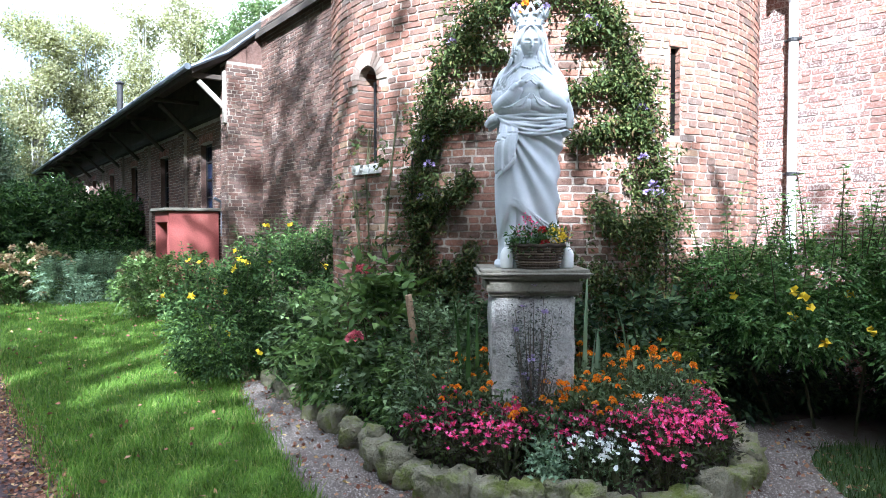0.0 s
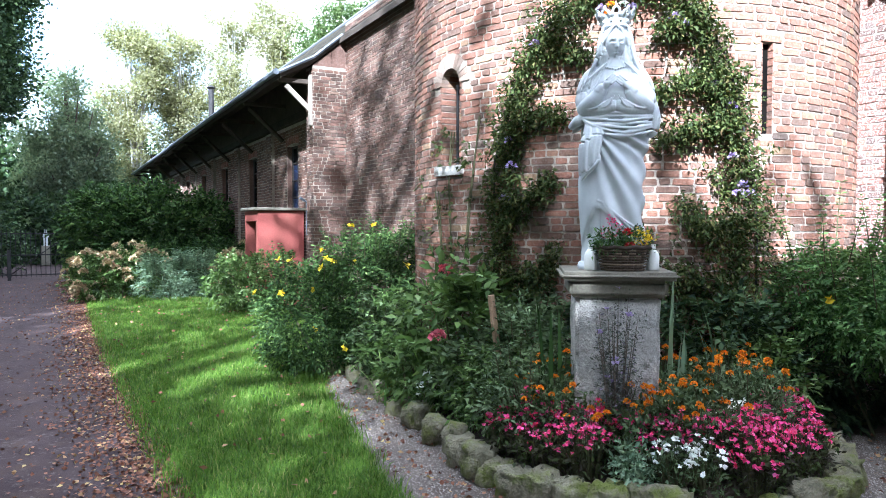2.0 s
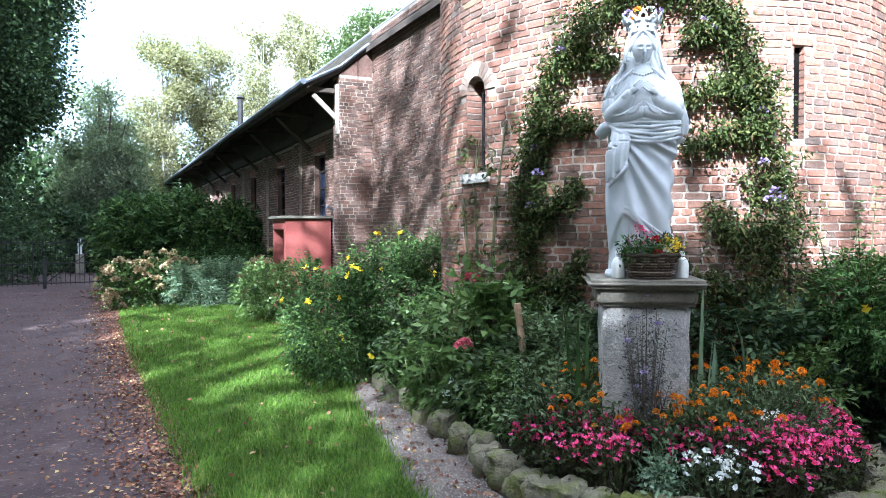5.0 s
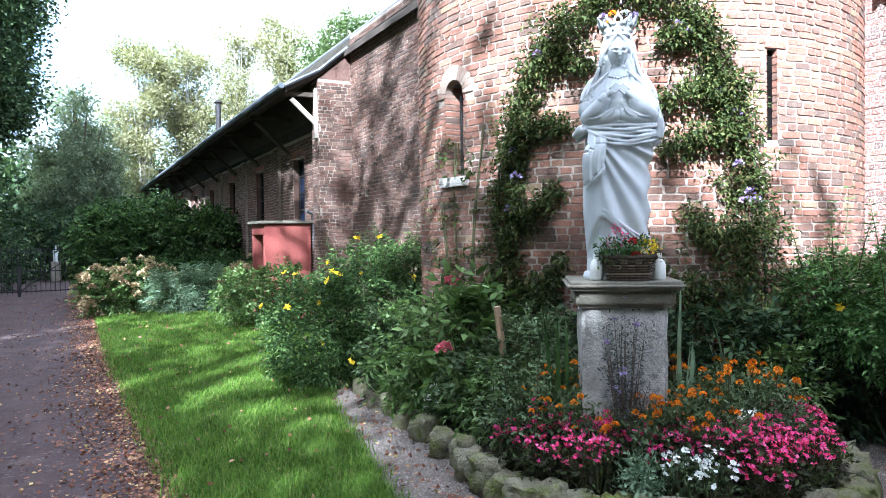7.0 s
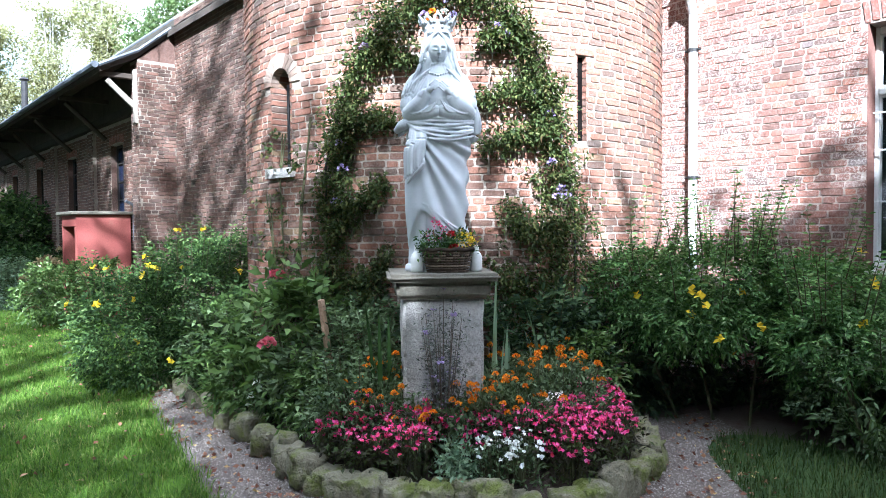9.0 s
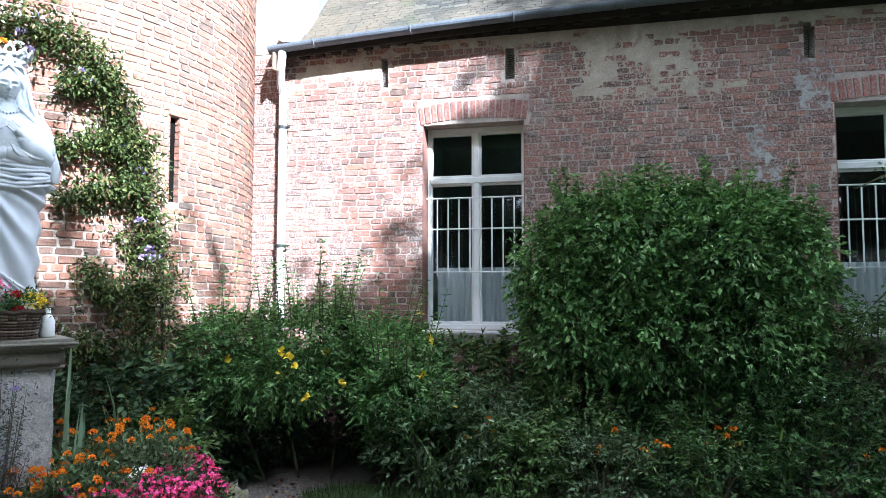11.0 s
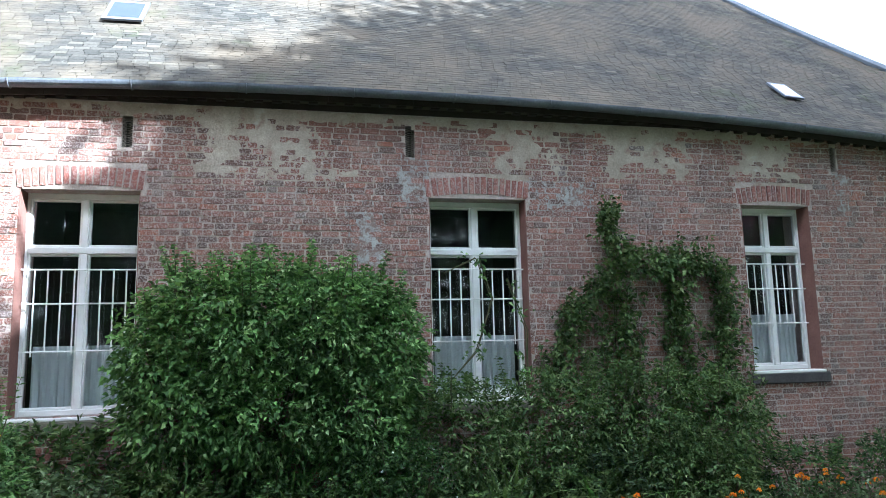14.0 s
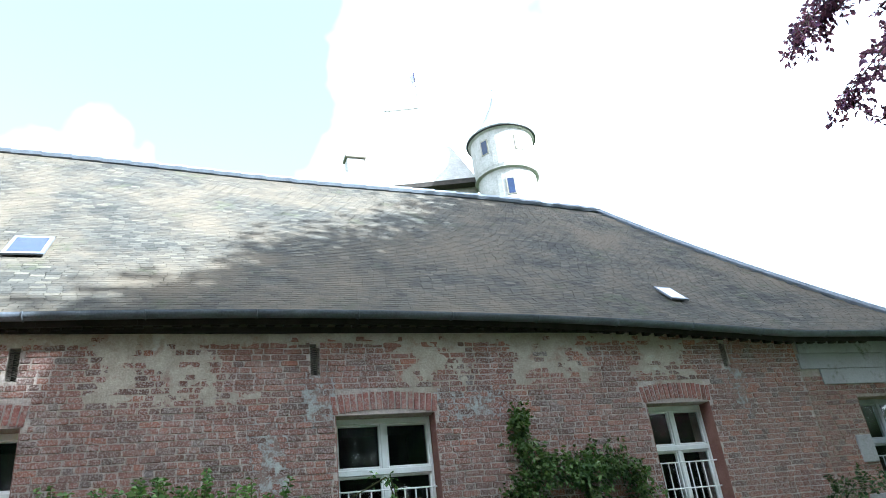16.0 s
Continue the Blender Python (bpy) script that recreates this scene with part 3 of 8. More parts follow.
def brick_rows(u0, u1, z0, z1, holes, course=0.060, joint=0.011, seed=1, long=0.168, short=0.082):
    """(u from, u to, z from, z to) of every brick: stretchers and headers in turn, uneven, cut at openings."""
    r = random.Random(seed)
    out = []
    z = z0
    while z + course - joint < z1:
        u = u0 - r.uniform(0, 0.2)
        head = r.random() < 0.5
        while u < u1:
            ln = (short if head else long) * r.uniform(0.88, 1.12)
            head = (not head) if r.random() < 0.72 else head
            spans = [(max(u, u0), min(u + ln, u1))]
            za, zb = z, z + course - joint
            for h in holes:
                if h[2] < zb - 0.004 and h[3] > za + 0.004:
                    nxt = []
                    for a, b in spans:
                        if b <= h[0] or a >= h[1]:
                            nxt.append((a, b))
                        else:
                            nxt += [(a, h[0] - 0.004)] if a < h[0] - 0.03 else []
                            nxt += [(h[1] + 0.004, b)] if b > h[1] + 0.03 else []
                    spans = nxt
            dz = r.uniform(-0.003, 0.003)
            for a, b in spans:
                if b - a > 0.03:
                    out.append((a, b, za + dz, zb + dz + r.uniform(-0.003, 0.003)))
            u += ln + joint * r.uniform(1.0, 1.6)
        z += course
    return out


BRICK_FACES = [(0, 1, 2, 3), (0, 4, 5, 1), (1, 5, 6, 2), (2, 6, 7, 3), (3, 7, 4, 0)]
WORN_FACES = [tuple(range(8))] + [(k, 8 + k, 8 + (k + 1) % 8, (k + 1) % 8) for k in range(8)]


def worn_outline(w, h, r, grow=0.0):
    """Eight corners of a brick's face with chipped, uneven edges, about its middle."""
    w, h = w / 2 + grow, h / 2 + grow
    j = lambda a: r.uniform(-a, a)  # noqa: E731
    c = [r.uniform(0.004, 0.016) for _ in range(4)]
    d = [r.uniform(0.003, 0.010) for _ in range(4)]
    return [(-w + c[0], -h + j(0.003)), (w - c[1], -h + j(0.003)), (w + j(0.004), -h + d[1]), (w + j(0.004), h - d[2]), (w - c[2], h + j(0.003)), (-w + c[3], h + j(0.003)), (-w + j(0.004), h - d[3]), (-w + j(0.004), -h + d[0])]


def lay_bricks(wall, put, bricks, mat, stretch, seed=2, proud=0.006, name="brickwork"):
    """The bricks of a wall: those in the stretch (u0, u1, z0, z1) as single parts, the rest joined."""
    r = random.Random(seed)
    g = Geo()
    shared = {}
    count = 0
    for a, b, c, d in bricks:
        mid = ((a + b) / 2, (c + d) / 2)
        k = proud + r.uniform(-0.003, 0.003)
        if count < 290 and b - a > 0.07 and stretch[0] < mid[0] < stretch[1] and stretch[2] < mid[1] < stretch[3]:
            whole = 0.18 if b - a > 0.13 else 0.09
            key = (whole, r.randrange(8))
            if key not in shared:
                me = bpy.data.meshes.new("brick")
                front = worn_outline(whole, d - c, r)
                me.from_pydata([(x, 0, z) for x, z in front] + [(x * 1.03, 0.012, z * 1.1) for x, z in front], [], WORN_FACES)
                me.materials.append(mat)
                shared[key] = me
            p, q, o = (Vector(put(mid[0] + e, mid[1], kk)) for e, kk in ((0, k), (0.01, k), (0, k - 0.1)))
            x = (q - p).to_3d()
            x.z = 0
            x.normalize()
            y = (o - p)
            y.z = 0
            y = (y - x * y.dot(x)).normalized()
            zz = x.cross(y)
            if zz.z < 0:
                x, zz = -x, -zz
            f = (b - a) / whole
            ob = new("brick", shared[key])
            ob.parent = wall
            ob.matrix_basis = Matrix(((x.x * f, y.x, zz.x, p.x), (x.y * f, y.y, zz.y, p.y), (x.z * f, y.z, zz.z, p.z), (0, 0, 0, 1)))
            count += 1
            continue
        front = worn_outline(b - a, d - c, r)
        tilt = r.uniform(-0.02, 0.02)
        pts = [put(mid[0] + u, mid[1] + z, k + u * tilt) for u, z in front] + [put(mid[0] + u * 1.03, mid[1] + z * 1.1, -0.006) for u, z in front]
        g.add(pts, WORN_FACES)
    ob = g.obj(name, mat, wall)
    return tagged(ob, kind="stuff")


def soldier_arch(wall, put, u0, u1, z, rise, mat, tall=0.17, seed=3):
    """A flat arch of upright bricks over an opening."""
    r = random.Random(seed)
    n = int((u1 - u0) / 0.060)
    for i in range(n):
        a, b = u0 + (u1 - u0) * i / n + 0.008 + r.uniform(-0.003, 0.003), u0 + (u1 - u0) * (i + 1) / n - 0.008 + r.uniform(-0.003, 0.003)
        t = (i + 0.5) / n * 2 - 1
        lift = rise * (1 - t * t)
        skew = t * 0.025
        k = 0.009 + r.uniform(-0.002, 0.002)
        low, top = z + lift, z + lift + tall + r.uniform(-0.006, 0.006)
        pts = [put(a, low, k), put(b, low, k), put(b + skew, top, k), put(a + skew, top, k), put(a, low, -0.05), put(b, low, -0.05), put(b + skew, top, -0.02), put(a + skew, top, -0.02)]
        Geo().add(pts, BRICK_FACES).obj("arch_brick", mat, wall)


# ---------------------------------------------------------------- ground
ground = Geo()
N = 24
ring = [0, 12, 40, 140, 600]
gv = [(0, 0, -0.05)] + [(r * math.cos(math.tau * k / N), r * math.sin(math.tau * k / N), -0.05) for r in ring[1:] for k in range(N)]
gf = [(0, 1 + k, 1 + (k + 1) % N) for k in range(N)] + [(1 + (i - 1) * N + k, 1 + i * N + k, 1 + i * N + (k + 1) % N, 1 + (i - 1) * N + (k + 1) % N) for i in range(1, len(ring) - 1) for k in range(N)]
tagged(ground.add(gv, gf).obj("ground", M_TURF), "grassy ground under trees reaching into the distance", "ground", kind="structure")


def flat_area(name, poly, z, mat, label, category, wob=0.0):
    bm = bmesh.new()
    f = bm.faces.new([bm.verts.new((x, y, z)) for x, y in poly])
    bmesh.ops.triangulate(bm, faces=[f])
    if wob:
        for _ in range(4):
            bmesh.ops.subdivide_edges(bm, edges=[e for e in bm.edges if e.calc_length() > 0.35], cuts=1)
        bmesh.ops.triangulate(bm, faces=bm.faces[:])
        for v in bm.verts:
            v.co.z += noise.noise(v.co * 1.3) * wob
    return tagged(Geo().from_bm(bm).obj(name, mat, smooth=True), label, category, kind="structure")


def smooth_line(pts, n=6):
    out = []
    P = [Vector((*p, 0)) for p in pts]
    for i in range(len(P) - 1):
        a, b, c, d = P[max(i - 1, 0)], P[i], P[i + 1], P[min(i + 2, len(P) - 1)]
        for k in range(n):
            t = k / n
            out.append(0.5 * ((2 * b) + (c - a) * t + (2 * a - 5 * b + 4 * c - d) * t * t + (3 * b - a - 3 * c + d) * t ** 3))
    return [(p.x, p.y) for p in out] + [pts[-1]]


KERB = smooth_line([(0.86, -7), (0.88, 0), (0.89, 4.0), (0.94, 6.7), (1.01, 9.2), (1.18, 13), (1.34, 16), (1.45, 22), (1.6, 34)], 5)
LAWN_IN = smooth_line([(3.9, 14.5), (4.0, 11.5), (3.1, 7.6), (2.55, 6.3), (2.2, 4.9), (1.9, 3.6), (1.72, 2.2), (1.6, 0), (1.5, -7)], 5)
road_poly = [(x - 0.05, y) for x, y in KERB] + [(-3.4, 34), (-3.2, 14), (-3.4, -7)]
flat_area("road", road_poly, -0.02, M_ASPHALT, "old asphalt drive strewn with fallen leaves", "road", 0.012)
lawn_poly = [(x + 0.05, y) for x, y in KERB if y < 16.2] + [(2.2, 15.6)] + LAWN_IN
flat_area("lawn", lawn_poly, 0.0, M_TURF, "strip of green lawn beside the drive", "lawn", 0.02)
flat_area("gravel_path", [(x + 0.0, y) for x, y in LAWN_IN[4:]] + [(6.6, -7), (6.6, 3.4), (4.6, 4.0), (3.3, 6.5), (3.5, 9)], -0.006, M_GRAVEL, "pale grey gravel path round the flower bed", "path", 0.01)
GRASS_R = smooth_line([(4.2, 1.75), (4.75, 2.2), (5.25, 2.1), (5.30, 1.0), (5.10, -0.6), (4.85, -2.6), (4.8, -5.5), (3.2, -6), (2.9, -2), (3.4, 0.8), (4.2, 1.75)], 4)[:-1]
flat_area("grass_patch", GRASS_R, 0.004, M_TURF, "rough grass in the shade of the wall", "lawn", 0.02)
kerb = tagged(new("kerb"), "low row of worn kerbstones along the lawn", "kerb", kind="structure")
r_ = random.Random(5)
walked = 0.0
for (xa, ya), (xb, yb) in zip(KERB, KERB[1:]):
    seg = math.hypot(xb - xa, yb - ya)
    n = max(1, round(seg / 0.55))
    for i in range(n):
        x0, y0, x1, y1 = xa + (xb - xa) * i / n, ya + (yb - ya) * i / n, xa + (xb - xa) * (i + 1) / n, ya + (yb - ya) * (i + 1) / n
        if y0 > 17 or y0 < -4:
            continue
        ln = math.hypot(x1 - x0, y1 - y0)
        m = pose((x0 + x1) / 2 + r_.uniform(-0.01, 0.01), (y0 + y1) / 2, 0, r_.uniform(-1, 1), r_.uniform(-3, 3), math.degrees(math.atan2(y1 - y0, x1 - x0)))
        Geo().soft_box((-ln / 2 + 0.006, -0.045, -0.12), (ln / 2 - 0.006, 0.045, -0.022 + r_.uniform(-0.008, 0.008)), 0.008, m).obj("kerbstone", M_KERB, kerb)

# ---------------------------------------------------------------- house wall
WINDOWS = [(0.79, 1.77, 1.13, 3.10), (-2.85, -1.86, 1.15, 3.10), (-6.15, -5.31, 1.32, 3.10)]
VENTS = [(2.125, 2.195, 3.50, 3.80), (0.875, 0.965, 3.50, 3.80), (-1.725, -1.635, 3.50, 3.82), (-6.58, -6.50, 3.50, 3.80)]
wall_house = wall_panel("wall_house", house_map, -7.6, 4.2, -0.1, 3.93, WINDOWS + VENTS, 0.42, M_MORTAR_HOUSE)
tagged(wall_house, "long wall of old red bricks with lime patches and lichen", "wall")
arch_holes = [(a - 0.05, b + 0.05, z1, z1 + 0.225) for a, b, z0, z1 in WINDOWS]
house_bricks = brick_rows(-7.6, 3.72, 0.0, 3.92, WINDOWS + VENTS + arch_holes, seed=11)
lay_bricks(wall_house, house_map, house_bricks, M_BRICK_HOUSE, (-0.9, 0.7, 2.35, 3.3), seed=12)
for i, (a, b, z0, z1) in enumerate(WINDOWS):
    soldier_arch(wall_house, house_map, a - 0.03, b + 0.03, z1 + 0.004, 0.045, M_BRICK_ARCH, seed=20 + i)
wall_corner = wall_panel("wall_corner", house_map, 3.0, 4.2, 3.94, 6.2, [], 0.3, M_PLASTER)
tagged(wall_corner, "plain pale wall between tower and roof", "wall")
PLASTER = ((-0.19, 3.66, 0.52, 0.36, 0), (-2.90, 3.72, 0.36, 0.34, 0), (-4.22, 3.70, 0.44, 0.32, 0), (-5.63, 3.70, 0.36, 0.28, 0), (-1.05, 3.30, 0.25, 0.07, 0), (2.6, 3.70, 0.5, 0.16, 0), (-1.95, 3.88, 4.6, 0.07, 0),
           (-1.69, 3.28, 0.13, 0.24, 1), (-1.25, 2.72, 0.16, 0.30, 1), (-6.62, 3.30, 0.12, 0.34, 1), (-3.3, 3.15, 0.35, 0.16, 1))
for i, (y, z, ry, rz, bloom) in enumerate(PLASTER):
    # a skim coat of uneven thickness: bricks show through where it thins out
    step_u, step_z = max(0.014, ry / 90), 0.012
    nu, nz = int(2.8 * ry / step_u), int(2.8 * rz / step_z)
    vs, keep = [], []
    for a in range(nu + 1):
        for c in range(nz + 1):
            u, v = y - 1.4 * ry + a * step_u, z - 1.4 * rz + c * step_z
            edge_d = 1.0 - max(abs(u - y) / ry, abs(v - z) / rz) ** 2
            p = Vector((u * 3.5, v * 3.5, i * 3.1))
            t = 0.55 * edge_d + 0.5 * noise.noise(p) + 0.35 * noise.noise(p * 3.3) + 0.18 * noise.noise(p * 9)
            h = min(0.0095, 0.0040 + 0.0085 * t) if not bloom else min(0.0070, 0.0022 + 0.008 * t)
            vs.append(house_map(u, min(v, 3.925), h))
            keep.append(h > -0.004 and v < 3.925)
    fs = [(a * (nz + 1) + c, (a + 1) * (nz + 1) + c, (a + 1) * (nz + 1) + c + 1, a * (nz + 1) + c + 1) for a in range(nu) for c in range(nz)]
    fs = [f for f in fs if all(keep[k] for k in f) and not any(h[0] - 0.016 < vs[f[0]][1] < h[1] + 0.006 and h[2] - 0.014 < vs[f[0]][2] < h[3] + 0.006 for h in WINDOWS + VENTS)]
    tagged(Geo().add(vs, fs).obj("plaster_patch", M_LIME_STREAK if bloom else M_PLASTER, wall_house, smooth=True), "blue-grey lime bloom" if bloom else "worn tan lime plaster patch", kind="stuff")
for a, b, z0, z1 in VENTS:
    g = Geo()
    for k in range(int((z1 - z0) / 0.022)):
        z = z0 + 0.022 * k
        g.tube([(6.63, a, z), (6.63, a + (b - a) / 2, z + 0.012), (6.63, b, z)], 0.0018, 4, False).tube([(6.63, a, z + 0.022), (6.63, a + (b - a) / 2, z + 0.012), (6.63, b, z + 0.022)], 0.0018, 4, False)
    g.obj("wire_mesh", M_GREY_WOOD, wall_house, "fine wire mesh in a vent slot")
# the farther block with its stone band
FAR_WIN = (-9.35, -8.35, 1.1, 3.08)
wall_far = wall_panel("wall_far_block", house_map, -13.0, -7.6, -0.1, 3.82, [FAR_WIN], 0.42, M_MORTAR)
tagged(wall_far, "brick end of the house with pale stone blocks", "wall")
lay_bricks(wall_far, house_map, brick_rows(-13.0, -7.62, 0.0, 3.40, [FAR_WIN], seed=15), M_BRICK_HOUSE, (0, 0, 0, 0), seed=16)
for a, b, c, d in ((-13, -7.62, 3.44, 3.64), (-13, -7.66, 3.64, 3.82), (-13, -7.9, 3.24, 3.44)):
    Geo().soft_box((6.580, a, c + 0.004), (6.62, b, d), 0.006).obj("stone_band", M_GREY_BAND, wall_far)
for a, b, c, d in ((-8.8, -8.1, 2.30, 2.62), (-9.4, -8.45, 1.62, 1.95), (-8.75, -8.2, 0.9, 1.2)):
    if b < -8.4:
        b = -8.36
    Geo().soft_box((6.575, max(a, -8.34), c), (6.65, b + 0.35 if b < -8.3 else b, d), 0.01).obj("stone_block", M_GREY_BAND, wall_far)


def window(name, a, b, z0, z1, label, deep=0.18, paint=M_WHITE_PAINT, dark_sill=False, fw=0.032):
    """A two-leaved casement with fanlights, guard bars and sill, in the house wall."""
    w = tagged(new(name), label, "window", kind="structure")
    x = 6.6 + deep
    zt = z0 + (z1 - z0) * 0.735
    mid = (a + b) / 2
    for lo, hi, n in (((x, a, z0), (x + 0.07, a + fw, z1), "frame_post"), ((x, b - fw, z0), (x + 0.07, b, z1), "frame_post"),
                      ((x, a + fw, z1 - 0.055), (x + 0.07, b - fw, z1), "frame_head"), ((x, a + fw, z0), (x + 0.07, b - fw, z0 + 0.05), "frame_foot"),
                      ((x - 0.012, a + fw, zt - 0.03), (x + 0.075, b - fw, zt + 0.03), "transom"), ((x - 0.008, mid - 0.030, z0 + 0.05), (x + 0.072, mid + 0.030, zt - 0.03), "mullion"),
                      ((x - 0.004, mid - 0.030, zt + 0.03), (x + 0.07, mid + 0.030, z1 - 0.055), "mullion")):
        Geo().soft_box(lo, hi, 0.006).obj(n, paint, w)
    for s, e in ((a + fw, mid - 0.030), (mid + 0.030, b - fw)):
        for lo, hi in ((z0 + 0.05, zt - 0.03), (zt + 0.03, z1 - 0.055)):
            f = Geo()
            for p, q in (((x + 0.012, s, lo), (x + 0.052, s + 0.018, hi)), ((x + 0.012, e - 0.018, lo), (x + 0.052, e, hi)),
                         ((x + 0.012, s + 0.018, lo), (x + 0.052, e - 0.018, lo + 0.024)), ((x + 0.012, s + 0.018, hi - 0.02), (x + 0.052, e - 0.018, hi))):
                f.soft_box(p, q, 0.004)
            sash = f.obj("sash", paint, w)
            pane = Geo().box((x + 0.028, s + 0.012, lo + 0.018), (x + 0.033, e - 0.012, hi - 0.014)).obj("pane", M_GLASS, sash)
            pane.visible_shadow = False
    # guard rail of white bars before the casements
    g0, g1 = z0 + (z1 - z0) * 0.28, z0 + (z1 - z0) * 0.645
    for z in (g0, g0 + (g1 - g0) * 0.58, g1):
        Geo().tube([(x - 0.05, a - 0.03 if z == g1 else a + 0.02, z), (x - 0.05, b + 0.02 if z == g1 else b - 0.02, z)], 0.008, 6).obj("guard_rail", paint, w)
    for i in range(8):
        y = a + 0.06 + (b - a - 0.12) * (i + 0.5) / 8
        Geo().tube([(x - 0.05, y, g0 - 0.04), (x - 0.05, y, g1)], 0.007, 6).obj("guard_bar", paint, w)
    # short net curtain in the lowest panes
    g = Geo()
    n = 40
    vs = []
    for k in range(n + 1):
        y = a + 0.08 + (b - a - 0.16) * k / n
        dx = 0.012 * math.sin(k * 1.9) + 0.006 * math.sin(k * 0.7)
        vs += [(x + 0.10 + dx, y, z0 + 0.05), (x + 0.10 + dx * 0.7, y, z0 + 0.60)]
    g.add(vs, [(2 * k, 2 * k + 1, 2 * k + 3, 2 * k + 2) for k in range(n)]).obj("net_curtain", M_CURTAIN, w)
    Geo().soft_box((6.555, a - 0.06, z0 - 0.14), (6.72, b + 0.06, z0 - 0.03), 0.012).obj("stone_sill", M_SLATE_DARK if dark_sill else M_STONE_SLAB, w, "weathered stone sill")
    Geo().soft_box((6.56, a - 0.01, z0 - 0.03), (6.70, b + 0.01, z0), 0.006).obj("sill_board", paint, w)
    for y in (a, b):
        s = 1 if y == a else -1
        Geo().box((6.597, y - 0.003 if s > 0 else y - 0.004, z0), (6.6 + deep + 0.002, y + 0.004 if s > 0 else y + 0.003, z1)).obj("reveal", M_RED_REVEAL, w)
    # Closed box whose dark colour stands in for an unlit room.
    room = Geo().box((7.03, a - 0.4, z0 - 0.6), (9.2, b + 0.4, z1 + 0.3)).obj("room_behind", M_ROOM_SHADE, w)
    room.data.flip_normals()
    return w


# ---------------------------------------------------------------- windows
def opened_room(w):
    """Takes the near face off the box painted with room shade, so that it opens on the window."""
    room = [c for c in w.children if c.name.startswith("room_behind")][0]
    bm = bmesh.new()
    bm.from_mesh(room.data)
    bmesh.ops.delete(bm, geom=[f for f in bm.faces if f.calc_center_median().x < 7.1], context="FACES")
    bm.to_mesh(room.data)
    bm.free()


for i, (a, b, z0, z1) in enumerate(WINDOWS):
    w = window(f"window_{i + 1}", a, b, z0, z1, ("white wooden casement window with guard bars, lit by the sun", "white casement window with guard bars and climbing shoots", "white casement window with guard bars and slate sill")[i], dark_sill=i == 2)
    opened_room(w)
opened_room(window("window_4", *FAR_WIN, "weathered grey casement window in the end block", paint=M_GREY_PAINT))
for i, (a, b, z0, z1) in enumerate(VENTS):
    v = tagged(new("wall_vent"), "narrow ventilation slot in the bricks with wire mesh", "vent", "vents under the eaves", "structure")
    g = Geo()
    for k in range(9):
        z = z0 + (z1 - z0) * k / 8
        g.tube([(6.64, a, z), (6.64, b, z + 0.03)], 0.0022, 4, False).tube([(6.64, a, z + 0.03), (6.64, b, z)], 0.0022, 4, False)
    g.obj("wire_mesh", M_IRON, v)
    # Dark sheet in place of the shade within the slot.
    Geo().box((6.78, a - 0.02, z0 - 0.02), (6.80, b + 0.02, z1 + 0.02)).obj("backing", M_ROOM_SHADE, v)

# ---------------------------------------------------------------- house roof
EX, EZ, RX = 6.45, 4.10, 10.4
Y_LEFT, Y_HIP0, Y_HIP1 = 3.2, -10.15, -7.85


# Bow of eave and gutter is shaped to fit the camera's view, lens curve included.
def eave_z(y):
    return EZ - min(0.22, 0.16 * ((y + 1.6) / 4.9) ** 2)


# Ridge slope is fitted to the camera's view as well.
def ridge_z(y):
    return 8.10 + 0.042 * y


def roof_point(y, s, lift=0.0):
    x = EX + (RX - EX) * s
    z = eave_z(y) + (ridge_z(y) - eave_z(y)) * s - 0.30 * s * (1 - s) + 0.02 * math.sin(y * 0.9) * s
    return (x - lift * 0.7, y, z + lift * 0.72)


def hip_y(s):
    return Y_HIP0 + (Y_HIP1 - Y_HIP0) * s


roof_house = tagged(new("roof_house"), "steep roof of old grey slates with moss and lichen", "roof", kind="structure")
deck = Geo()
ns, ny = 12, 30
for i in range(ns):
    for j in range(ny):
        q = []
        for s, t in ((i / ns, j / ny), (i / ns, (j + 1) / ny), ((i + 1) / ns, (j + 1) / ny), ((i + 1) / ns, j / ny)):
            y = hip_y(s) + (Y_LEFT - hip_y(s)) * t
            q.append(roof_point(y, s, -0.02))
        deck.add(q, [(0, 1, 2, 3)])
deck.add([roof_point(Y_LEFT, 1, -0.02), roof_point(Y_HIP1, 1, -0.02), (14.8, Y_HIP1 + 1, 4), (14.8, Y_LEFT, 4)], [(0, 1, 2, 3)])
deck.add([roof_point(Y_HIP1, 1, -0.02), (EX, Y_HIP0, eave_z(Y_HIP0) - 0.02), (14.8, Y_HIP1 + 1, 3.95)], [(0, 1, 2)])
deck.add([(EX, Y_HIP0 - 0.05, 3.86), (EX, -13, 3.86), (14, -13, 3.80), (14, Y_HIP0, 3.80)], [(0, 1, 2, 3)])
deck.obj("roof_deck", M_SLATE, roof_house)
slates = Geo()
r_ = random.Random(31)
rows = 88
n_single = 0
slate_me = []
